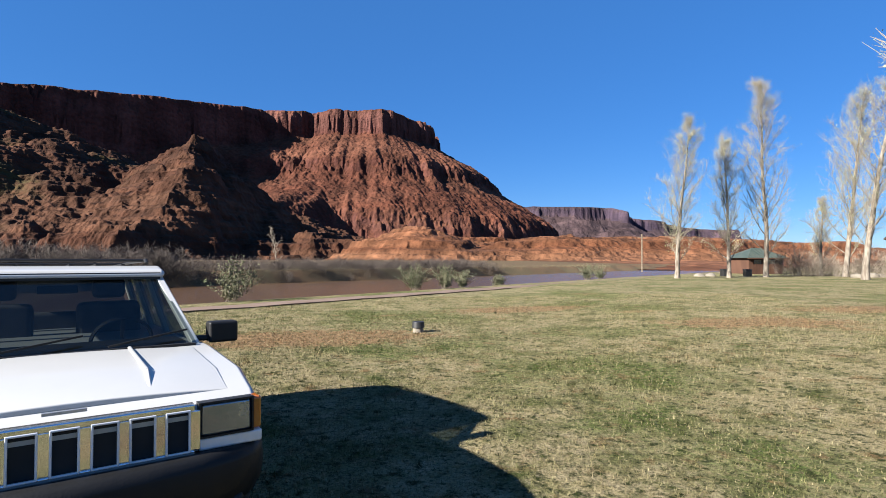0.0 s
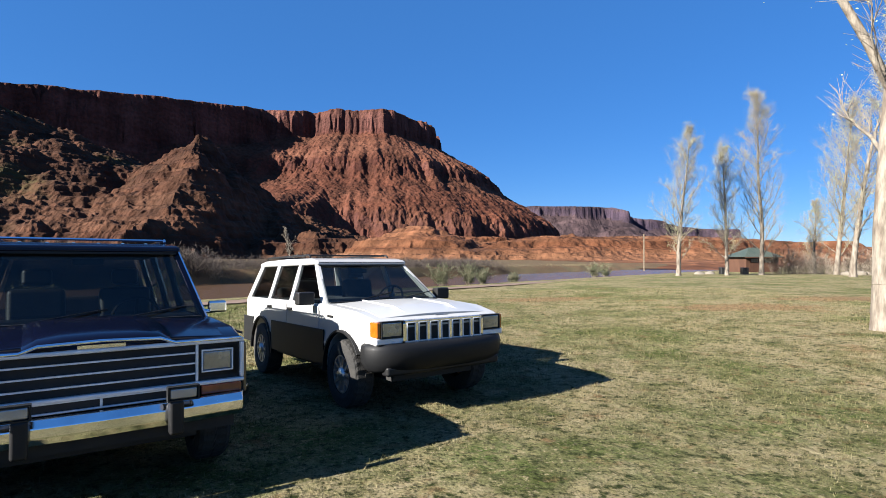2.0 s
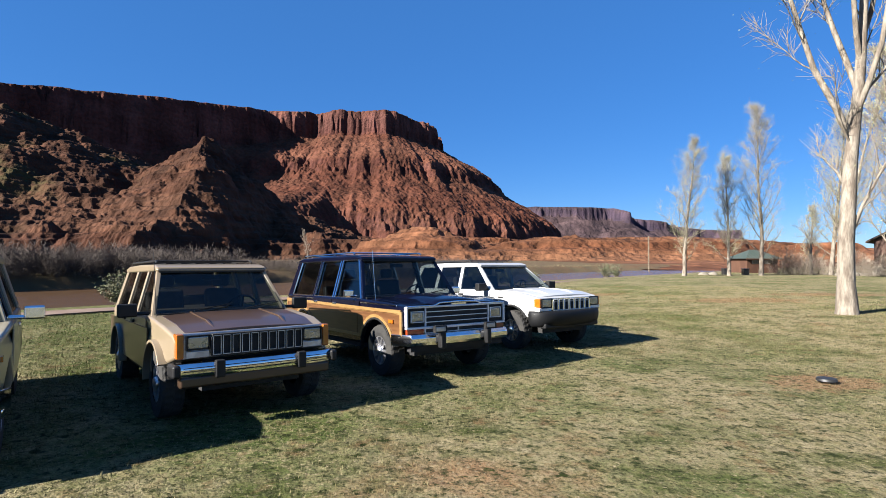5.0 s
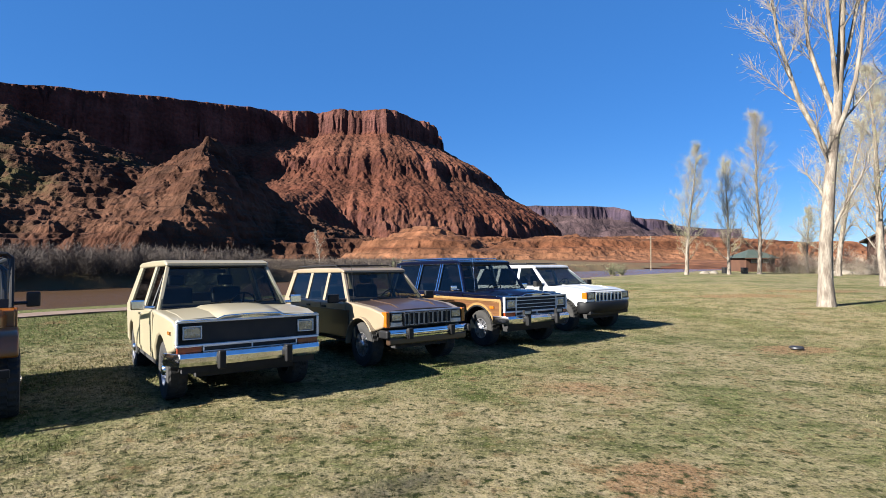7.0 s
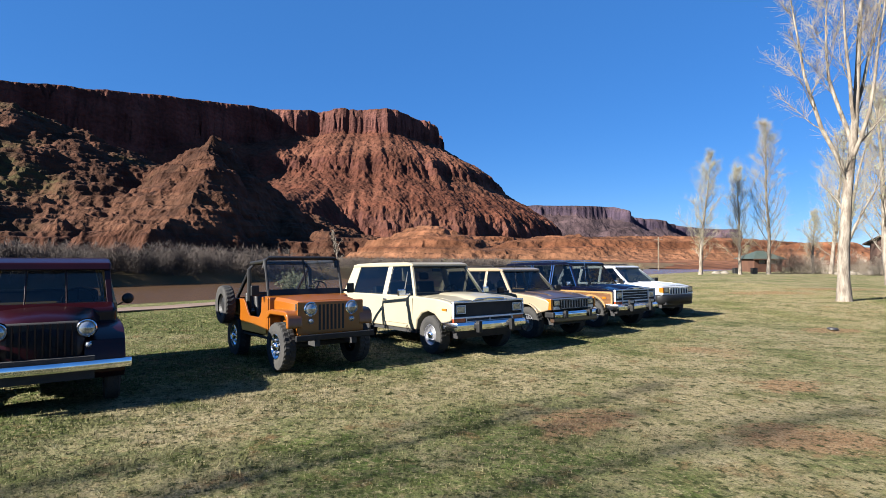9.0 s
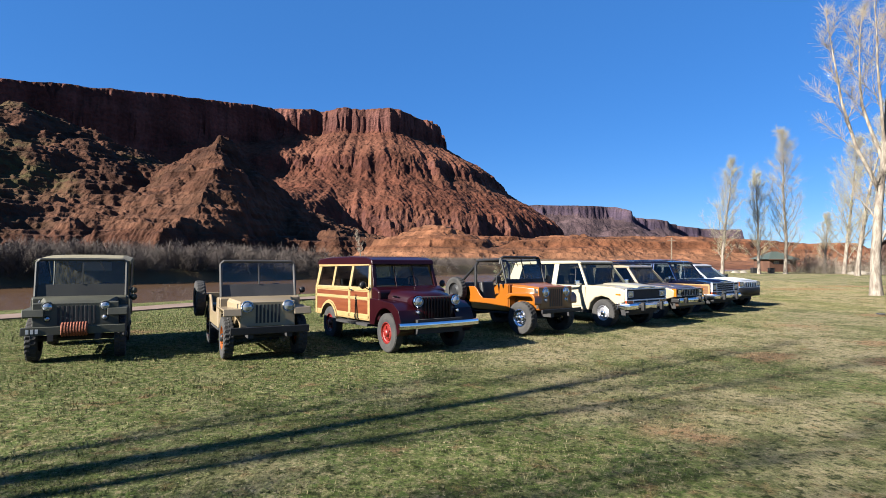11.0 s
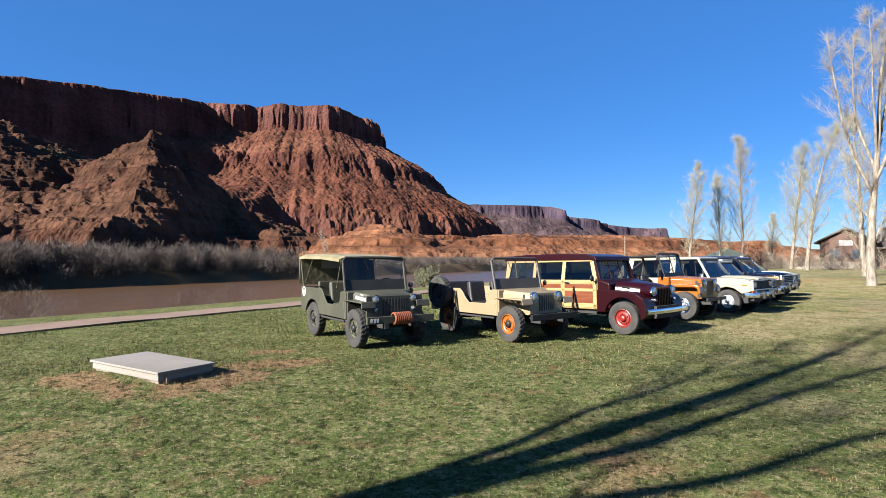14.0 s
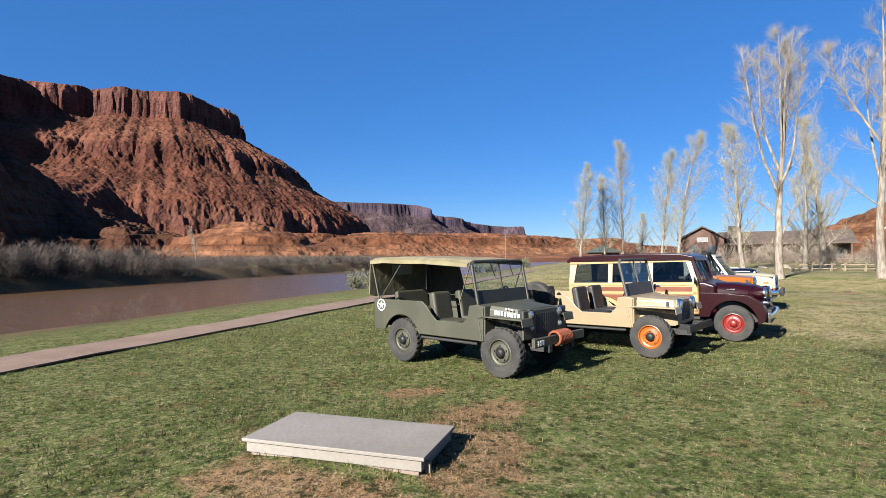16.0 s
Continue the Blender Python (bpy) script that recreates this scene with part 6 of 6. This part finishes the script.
    part("cowl", prism([(-0.64, 0.55), (-0.64, 1.21), (-0.50, 1.20), (-0.30, 1.13), (-0.30, 0.55)], -0.78, 0.78), P_wine, car, bevel=0.05, segments=3)
    # bonnet, narrower to the front
    bm = bmesh.new()
    rows = []
    for x, hw, z in ((-0.36, 0.60, 1.17), (0.0, 0.52, 1.15), (0.35, 0.44, 1.10), (0.50, 0.40, 1.04), (0.53, 0.38, 0.95)):
        rows.append([bm.verts.new((x, y, zz)) for y, zz in ((-hw, 0.62), (-hw, z - 0.14), (-hw * 0.85, z - 0.03), (-hw * 0.4, z), (0, z + 0.012), (hw * 0.4, z), (hw * 0.85, z - 0.03), (hw, z - 0.14), (hw, 0.62))])
    for a, c in zip(rows, rows[1:]):
        for i in range(8):
            bm.faces.new((a[i], a[i + 1], c[i + 1], c[i]))
    bm.faces.new(rows[-1])
    part("hood", bm, P_wine, car, "rounded burgundy hood", smooth=True)
    for s in (-1, 1):
        arc = [(0.44 * math.cos(a), HUB + 0.02 + 0.44 * math.sin(a)) for a in np.linspace(-0.1, math.pi - 0.25, 12)]
        o = arc + [(-0.44, 0.48), (-0.62, 0.48), (-0.62, 0.98), (-0.2, 0.97), (0.30, 0.92), (0.50, 0.80), (0.58, 0.62), (0.56, 0.42)]
        f = prism(o, s * 0.40, s * 0.82)
        part("front_fender", f, P_wine, car, "rounded burgundy front fender", bevel=0.05, segments=3)
        round_lamp(car, 0.55, s * 0.42, 0.95, 0.09)
        part("lamp_housing", lathe([(0.06, -0.30), (0.11, -0.12), (0.115, -0.03)], (0.55, s * 0.42, 0.95), "x", 20), P_wine, car, smooth=True)
        round_lamp(car, 0.57, s * 0.44, 0.76, 0.035, name="parking_light")
        part("running_board", boxes(((-1.35, s * 0.80, 0.46), (1.5, 0.16, 0.05))), P_dark, car)
    g = part("grille", boxes(((0.50, 0, 0.82), (0.06, 0.72, 0.44))), P_dark, car, "dark upright grille", bevel=0.03)
    for i in range(9):
        part("grille_bar", boxes(((0.54, -0.28 + 0.07 * i, 0.82), (0.03, 0.016, 0.40))), P_wine, g)
    part("nameplate", boxes(((-0.05, -0.56, 1.03), (0.16, 0.01, 0.025))), P_chrome, car)
    b = chrome_bumper(car, 0.70, 0.53, 0.86, 0.11, 0.06, P_chrome, 0.06)
    part("underbody", boxes(((-1.3, 0, 0.50), (3.9, 1.0, 0.26))), P_dark, car)
    part("wheel_well", boxes(((-wb, 0, 0.80), (0.86, 1.1, 0.03)), ((0, 0, 0.80), (0.8, 0.8, 0.03))), P_dark, car)
    part("dashboard", boxes(((-0.82, 0, 1.14), (0.2, 1.3, 0.1))), P_wine, car)
    steering_wheel(car, -1.05, 0.36, 1.22)
    for x in (-1.55, -2.4):
        part("bench_seat", boxes(((x, 0, 1.05), (0.16, 1.25, 0.62), (0, -10, 0))), P_seat, car, bevel=0.05)
    wheels(car, wb, 0.71, 0.365, 0.17, 0.205, P_redwheel, "plain", 0.003)
    return car


# ---- the open vehicles ----
def open_tub(car, Q):
    """Floor, sides with the cut-away door, rear panel, wheel boxes, scuttle."""
    wb, w, mat = Q["wb"], Q["w"], Q["paint"]
    rail, cut, cowl = Q["rail"], Q["cut"], Q["cowl"]
    xc, tail = Q["x_cowl"], Q["tail"]
    for s in (-1, 1):
        low = under_edge(xc + 0.14, tail, Q["sill"], [(-wb, Q["arch"])])
        o = low + [(tail, rail - 0.04), (tail + 0.05, rail), (Q["cut_rear"] - 0.16, rail + 0.01), (Q["cut_rear"] - 0.06, rail - 0.06), (Q["cut_rear"] + 0.04, cut + 0.10), (Q["cut_rear"] + 0.16, cut), (Q["cut_front"] - 0.10, cut),
                   (Q["cut_front"], cut + 0.10), (Q["cut_front"] + 0.03, cowl - 0.02), (xc + 0.05, cowl), (xc + 0.14, cowl - 0.03)]
        part("body_side", prism(o, s * (w - 0.035), s * w), mat, car, "cut-away body side", bevel=0.012)
        part("wheel_box", boxes(((-wb, s * (w - 0.17), 0.80), (0.80, 0.30, 0.06)), ((-wb, s * (w - 0.31), 0.65), (0.8, 0.03, 0.32))), mat, car, bevel=0.02)
        part("step_rail", tube([(-0.42, s * (w - 0.04), Q["sill"] - 0.05), (-wb + 0.45, s * (w - 0.04), Q["sill"] - 0.05)], 0.022), Q.get("step", P_dark), car)
    part("floor_pan", boxes(((xc * 0.5 + tail * 0.5, 0, Q["sill"] + 0.06), (abs(tail - xc), 2 * w - 0.08, 0.04))), mat, car)
    part("rear_panel", boxes(((tail + 0.02, 0, (rail + Q["sill"]) / 2), (0.035, 2 * w, rail - Q["sill"]))), mat, car, bevel=0.012)
    part("scuttle", prism([(xc + 0.16, 0.55), (xc + 0.16, cowl - 0.02), (xc + 0.05, cowl), (xc - 0.05, cowl), (xc - 0.05, cowl - 0.28), (xc + 0.08, cowl - 0.3), (xc + 0.08, 0.55)], -w + 0.02, w - 0.02), mat, car, bevel=0.02)
    part("chassis", boxes(((-wb / 2 + 0.05, -0.32, 0.44), (wb + 1.15, 0.08, 0.10)), ((-wb / 2 + 0.05, 0.32, 0.44), (wb + 1.15, 0.08, 0.10)), ((-0.9, 0, 0.42), (0.8, 0.4, 0.22)), ((0.0, 0, 0.62), (0.7, 0.5, 0.34))), P_dark, car)
    seat(car, Q["seat_x"], 0.33, 0.66, Q["seat_mat"], 0.46, 0.52, False)
    seat(car, Q["seat_x"], -0.33, 0.66, Q["seat_mat"], 0.46, 0.52, False)
    part("rear_seat", boxes(((tail + 0.45, 0, 0.78), (0.4, 0.8, 0.12)), ((tail + 0.24, 0, 0.98), (0.10, 0.8, 0.34), (0, -8, 0))), Q["seat_mat"], car, bevel=0.04)
    steering_wheel(car, xc - 0.32, 0.34, cowl + 0.06, 35)


def open_hood(car, Q):
    """Bonnet, flat front wings and the upright slotted face."""
    mat, xc, cowl, nose = Q["paint"], Q["x_cowl"], Q["cowl"], Q["nose"]
    bm = bmesh.new()
    rows = []
    h0, h1 = Q["hood_w"]
    for x, hw, z in ((xc + 0.15, h0, cowl), ((xc + nose) / 2, (h0 + h1) / 2, cowl - 0.02), (nose - 0.05, h1, Q["hood"]), (nose - 0.01, h1 - 0.02, Q["hood"] - 0.04)):
        rows.append([bm.verts.new((x, y, zz)) for y, zz in ((-hw, z - 0.24), (-hw, z - 0.07), (-hw * 0.93, z - 0.015), (-hw * 0.5, z + 0.006), (0, z + 0.012), (hw * 0.5, z + 0.006), (hw * 0.93, z - 0.015), (hw, z - 0.07), (hw, z - 0.24))])
    for a, c in zip(rows, rows[1:]):
        for i in range(8):
            bm.faces.new((a[i], a[i + 1], c[i + 1], c[i]))
    bm.faces.new(rows[-1]), bm.faces.new(rows[0][::-1])
    hd = part("hood", bm, mat, car, "flat hood", bevel=0.01)
    zf, wf = Q["fender"], Q["w"] + 0.01
    for s in (-1, 1):
        inner = h1 - 0.02
        if Q["round_fender"]:
            o = [(nose - 0.03, zf - 0.19), (nose - 0.05, zf - 0.05), (nose - 0.12, zf), (-0.28, zf), (-0.40, zf - 0.08), (xc + 0.12, 0.52), (xc + 0.0, 0.52), (-0.47, zf), (-0.38, zf + 0.06), (-0.22, zf + 0.085), (nose - 0.18, zf + 0.085), (nose - 0.06, zf + 0.07), (nose + 0.0, zf + 0.03), (nose + 0.03, zf - 0.04), (nose + 0.03, zf - 0.19)]
        else:
            o = [(nose + 0.06, zf - 0.09), (nose + 0.05, zf), (-0.36, zf), (xc + 0.12, 0.50), (xc + 0.06, 0.50), (-0.39, zf + 0.035), (nose + 0.06, zf + 0.035), (nose + 0.085, zf - 0.08)]
        part("front_fender", prism(o, s * inner, s * wf), mat, car, "rounded front fender" if Q["round_fender"] else "flat front fender", bevel=0.025 if Q["round_fender"] else 0.01, segments=3)
        part("inner_wing", prism([(nose - 0.02, 0.55), (nose - 0.02, zf), (xc + 0.1, zf), (xc + 0.1, 0.52)], s * (inner - 0.02), s * (inner + 0.01)), mat, car)
    fw, zt = Q["face_w"], Q["hood"] - 0.005
    g = part("grille", prism([(nose - 0.02, 0.56), (nose + 0.012, 0.56), (nose + 0.012, zt - 0.015), (nose - 0.02, zt)], -fw, fw), mat, car, "upright slotted front", bevel=0.01)
    n = Q["slots"]
    hw = Q["slot_w"]
    for i in range(n):
        y = -hw + 2 * hw * (i + 0.5) / n
        part("grille_slot", boxes(((nose + 0.010, y, (0.62 + zt - 0.06) / 2), (0.012, 2 * hw / n * 0.58, zt - 0.06 - 0.62))), P_dark, g, bevel=0.004)
    for s in (-1, 1):
        round_lamp(car, nose + Q.get("lamp_out", 0.02), s * Q["lamp_y"], Q["lamp_z"], Q["lamp_r"], Q.get("ring"))
        if Q.get("park_z"):
            round_lamp(car, nose + 0.01, s * Q["lamp_y"], Q["park_z"], 0.045, Q.get("ring"), "parking_light")
        part("hood_catch", boxes(((nose - 0.14, s * (h1 + 0.012), Q["hood"] - 0.10), (0.05, 0.02, 0.10))), P_dark, car)
    part("radiator", boxes(((nose - 0.08, 0, 0.78), (0.08, 2 * fw - 0.1, 0.40))), P_dark, car)
    return hd


def flat_screen(car, Q, frame_mat, top, lean, half, lower=0.30):
    """A folding windscreen: frame, glass and a solid lower panel."""
    x0, z0 = Q["x_cowl"] + 0.02, Q["cowl"]
    x1, z1 = x0 - lean, top

    def at(f):
        return x0 + (x1 - x0) * f, z0 + (z1 - z0) * f
    k = tube([(x0, -half, z0), (x1, -half, z1 - 0.05), (x1, -half + 0.05, z1), (x1, half - 0.05, z1), (x1, half, z1 - 0.05), (x0, half, z0)], 0.026, sides=8)
    fr = part("windscreen_frame", k, frame_mat, car, "upright windscreen frame", bevel=0)
    xa, za = at(lower)
    if lower:
        part("lower_panel", quad([(x0, -half, z0), (x0, half, z0), (xa, half, za), (xa, -half, za)], 0.02, push=(-1, 0, 0)), frame_mat, fr)
    part("centre_bar", plank((xa, 0, za), (x1, 0, z1), 0.02, 0.02, up=(1, 0, 0)), frame_mat, fr)
    part("windscreen", pane([(xa - 0.01, -half, za), (xa - 0.01, half, za), (x1 - 0.01, half, z1), (x1 - 0.01, -half, z1)]), G_flat, fr, "clear flat glass")
    for y in (-0.25, 0.25):
        part("wiper", plank((x1 + 0.03, y, z1 - 0.02), (x1 + 0.05, y + 0.1, z1 - 0.24), 0.01, 0.01), P_black, fr)


def spare_tyre(car, x, y, z, s, rim_mat):
    r, rim = 0.36, 0.205
    prof = [(rim, -0.08), (0.30, -0.095), (0.345, -0.085), (r, -0.06), (r, 0.0), (r, 0.06), (0.345, 0.085), (0.30, 0.095), (rim, 0.08)]
    t = part("spare_wheel", lathe(prof, (x, y, z), sides=56, lug=0.008), P_rubber, car, "spare wheel on the body side")
    part("rim", lathe([(rim, 0.06 * s), (rim * 0.8, 0.02 * s), (rim * 0.4, 0.05 * s), (0.02, 0.05 * s)], (x, y, z), sides=26), rim_mat, t)
    part("spare_bracket", boxes(((x, y - s * 0.10, z), (0.12, 0.14, 0.12))), P_dark, t)


def army_truck(m):
    car = thing("army_jeep", m, "olive drab open military off-roader with tan canvas top", "car", "parked vehicles in a row")
    Q = dict(wb=2.03, w=0.72, paint=P_olive, rail=1.03, cut=0.75, cowl=1.04, x_cowl=-0.42, tail=-2.72, sill=0.50, arch=0.43, cut_front=-0.58, cut_rear=-1.38, seat_x=-1.18, seat_mat=P_olive, nose=0.34, hood=0.99,
             hood_w=(0.58, 0.46), fender=0.84, round_fender=False, face_w=0.60, slots=9, slot_w=0.28, lamp_y=0.40, lamp_z=0.91, lamp_r=0.075, lamp_out=0.0, ring=P_olive, park_z=0.72)
    open_tub(car, Q)
    hd = open_hood(car, Q)
    flat_screen(car, Q, P_frame, 1.68, 0.12, 0.68, 0.32)
    b = part("front_bumper", boxes(((0.58, 0, 0.55), (0.06, 1.42, 0.13)), ((0.46, -0.32, 0.52), (0.22, 0.08, 0.1)), ((0.46, 0.32, 0.52), (0.22, 0.08, 0.1))), P_olive, car, bevel=0.008)
    rope = bmesh.new()
    for i in range(9):
        lathe([(0.085, -0.022), (0.115, -0.012), (0.115, 0.012), (0.085, 0.022)], (0.60, -0.16 + 0.04 * i, 0.57), "y", 14, rope)
    part("rope_coil", rope, P_rope, b, "orange rope wound round the bumper", smooth=True)
    # stencilled marks shown as bars
    for i in range(8):
        part("stencil_bar", boxes(((-0.17 + 0.058 * i, -0.555, 0.925 - 0.004 * i), (0.042, 0.008, 0.065))), P_whiteink, hd, "white stencil marks")
    for i in range(3):
        part("stencil_bar", boxes(((0.02 + 0.05 * i, -0.552, 0.99 - 0.004 * i), (0.03, 0.008, 0.022))), P_whiteink, hd)
    for i in range(3):
        part("stencil_bar", boxes(((0.613, -0.62 + 0.06 * i, 0.55), (0.006, 0.04, 0.07))), P_whiteink, b)
    ring = lathe([(0.085, -0.003), (0.105, -0.003), (0.105, 0.003), (0.085, 0.003), (0.085, -0.003)], (-2.52, -0.722, 0.93), "y", 26)
    st = bmesh.new()
    v = [st.verts.new((-2.52 + (0.082 if k % 2 == 0 else 0.033) * math.sin(k * math.pi / 5), -0.725, 0.93 + (0.082 if k % 2 == 0 else 0.033) * math.cos(k * math.pi / 5))) for k in range(10)]
    c = st.verts.new((-2.52, -0.725, 0.93))
    for k in range(10):
        st.faces.new((v[k], v[(k + 1) % 10], c))
    em = part("painted_ring", ring, P_whiteink, car, "white star in a circle")
    part("painted_star", st, P_whiteink, em)
    # canvas top on hoops
    xs = [-0.56, -1.0, -1.5, -2.0, -2.45, -2.80]
    bm = bmesh.new()
    rows = []
    for i, x in enumerate(xs):
        z = [1.70, 1.735, 1.75, 1.76, 1.76, 1.75][i]
        rows.append([bm.verts.new((x, y, zz)) for y, zz in ((-0.74, z - 0.10 - 0.012 * (i % 2)), (-0.735, z - 0.05), (-0.60, z), (-0.2, z + 0.012), (0.2, z + 0.012), (0.60, z), (0.735, z - 0.05), (0.74, z - 0.10 - 0.012 * (i % 2)))])
    rows.append([bm.verts.new((-2.80 - 0.03, y, zz)) for y, zz in ((-0.74, 1.10), (-0.735, 1.10), (-0.60, 1.06), (-0.2, 1.06), (0.2, 1.06), (0.60, 1.06), (0.735, 1.10), (0.74, 1.10))])
    for a, c2 in zip(rows[:-1], rows[1:-1]):
        for i in range(7):
            bm.faces.new((a[i], a[i + 1], c2[i + 1], c2[i]))
    for i in range(1, 6):
        bm.faces.new((rows[-2][i], rows[-2][i + 1], rows[-1][i + 1], rows[-1][i]))
    top = part("canvas_top", bm, P_canvas, car, "tan canvas roof")
    sol = top.modifiers.new("thick", "SOLIDIFY")
    sol.thickness = 0.012
    for s in (-1, 1):
        part("top_bow", tube([(-2.60, s * 0.70, 1.02), (-2.78, s * 0.71, 1.72)], 0.014), P_olive, car)
        part("top_brace", tube([(-2.55, s * 0.70, 1.05), (-2.05, s * 0.71, 1.62)], 0.010), P_olive, car)
        part("top_strap", plank((-0.52, s * 0.71, 1.66), (-0.75, s * 0.71, 1.02), 0.02, 0.006), P_canvas, car)
    part("rear_curtain", quad([(-1.75, 0.69, 1.05), (-2.78, 0.70, 1.05), (-2.78, 0.71, 1.70), (-1.95, 0.71, 1.62)], 0.01), P_seat, car, "dark canvas side curtain")
    # daylight through the translucent plastic is put in as an opaque pale colour
    part("rear_window", boxes(((-2.79, 0.05, 1.52), (0.012, 0.52, 0.18))), M_sign, car, "plastic window in the rear canvas, pale with painted-in daylight", bevel=0.004)
    for z, x in ((1.0, -0.40), (1.12, -0.42)):
        part("door_mirror", lathe([(0.055, -0.012), (0.06, 0.0), (0.005, 0.015)], (x, 0.80, z), "x", 16), P_olive, car, smooth=True)
    part("mirror_arm", tube([(-0.42, 0.70, 1.0), (-0.40, 0.80, 1.05), (-0.42, 0.80, 1.12)], 0.008), P_olive, car)
    wheels(car, 2.03, 0.62, 0.365, 0.165, 0.205, P_olive, "dark", 0.014)
    return car


def cream_jeep(m):
    car = thing("cream_jeep", m, "cream open vintage off-roader with orange wheels and black seats", "car", "parked vehicles in a row")
    Q = dict(wb=2.03, w=0.72, paint=P_sand, rail=1.02, cut=0.74, cowl=1.04, x_cowl=-0.42, tail=-2.68, sill=0.50, arch=0.43, cut_front=-0.58, cut_rear=-1.40, seat_x=-1.16, seat_mat=P_seat, nose=0.38, hood=1.0,
             hood_w=(0.58, 0.46), fender=0.84, round_fender=False, face_w=0.46, slots=7, slot_w=0.22, lamp_y=0.345, lamp_z=0.90, lamp_r=0.09, lamp_out=0.03)
    open_tub(car, Q)
    open_hood(car, Q)
    flat_screen(car, Q, P_screen, 1.68, 0.13, 0.66, 0.34)
    part("front_bumper", boxes(((0.62, 0, 0.52), (0.06, 1.30, 0.12)), ((0.48, -0.32, 0.52), (0.24, 0.08, 0.1)), ((0.48, 0.32, 0.52), (0.24, 0.08, 0.1))), P_black, car, bevel=0.01)
    spare_tyre(car, -2.12, -0.86, 0.93, -1, P_black)
    part("door_mirror", lathe([(0.055, -0.012), (0.06, 0.0), (0.005, 0.015)], (-0.42, 0.80, 1.14), "x", 16), P_black, car, smooth=True)
    part("mirror_arm", tube([(-0.42, 0.70, 1.0), (-0.42, 0.80, 1.12)], 0.008), P_black, car)
    wheels(car, 2.03, 0.62, 0.365, 0.165, 0.205, P_orangewheel, "dark", 0.013)
    return car


def orange_jeep(m):
    car = thing("orange_jeep", m, "orange open off-roader with black windscreen frame and roll bar", "car", "parked vehicles in a row")
    Q = dict(wb=2.10, w=0.74, paint=P_orange, rail=1.06, cut=0.78, cowl=1.15, x_cowl=-0.52, tail=-2.75, sill=0.50, arch=0.44, cut_front=-0.70, cut_rear=-1.45, seat_x=-1.28, seat_mat=P_seat, nose=0.44, hood=1.09,
             hood_w=(0.64, 0.52), fender=0.86, round_fender=True, face_w=0.58, slots=7, slot_w=0.24, lamp_y=0.36, lamp_z=0.96, lamp_r=0.098, park_z=0.77)
    open_tub(car, Q)
    open_hood(car, Q)
    flat_screen(car, Q, P_black, 1.79, 0.17, 0.68, 0.16)
    part("roll_bar", tube([(-1.70, -0.60, 0.80), (-1.70, -0.60, 1.60), (-1.70, -0.48, 1.72), (-1.70, 0.48, 1.72), (-1.70, 0.60, 1.60), (-1.70, 0.60, 0.80)], 0.040), P_black, car, "black roll bar")
    for s in (-1, 1):
        part("roll_brace", tube([(-1.70, s * 0.58, 1.62), (-2.55, s * 0.58, 0.98)], 0.034), P_black, car)
        part("top_bow", tube([(-0.70, s * 0.66, 1.74), (-1.70, s * 0.56, 1.72)], 0.032), P_black, car)
        door_mirror(car, -0.56, s * 0.72, 1.24, P_black, size=(0.05, 0.14, 0.18))
    part("top_bar", tube([(-0.71, -0.68, 1.62), (-0.71, -0.66, 1.75), (-0.71, -0.58, 1.79), (-0.71, 0.58, 1.79), (-0.71, 0.66, 1.75), (-0.71, 0.68, 1.62)], 0.036), P_black, car, "black bar along the windscreen top")
    part("front_bumper", boxes(((0.62, 0, 0.53), (0.06, 1.36, 0.09)), ((0.52, -0.34, 0.52), (0.20, 0.08, 0.08)), ((0.52, 0.34, 0.52), (0.20, 0.08, 0.08))), P_black, car, bevel=0.012)
    spare_tyre(car, -2.15, -0.90, 0.95, -1, P_black)
    wheels(car, 2.10, 0.66, 0.385, 0.21, 0.205, P_chrome, "steel", 0.012)
    return car


# ---- the row of vehicles ----
army_truck(pose(-18.652, -0.392, 0, 0, 0, -62))
cream_jeep(pose(-15.621, 0.016, 0, 0, -0.8, -60.8))
wood_wagon(pose(-12.82, 0.906, 0, 0, -1.5, -55.3))
orange_jeep(pose(-10.037, 3.441, 0.03, 0, -1.5, -52))
cream_wagon(pose(-7.502, 5.173, 0, 0, -1.5, -54))
tan_suv(pose(-5.387, 7.294, 0, 0, -1.5, -52))
navy_wagon(pose(-3.254, 9.427, 0, 0, -1.5, -54.5))
white_suv(pose(-1.093, 11.811, 0, 0, -1.5, -54.1))
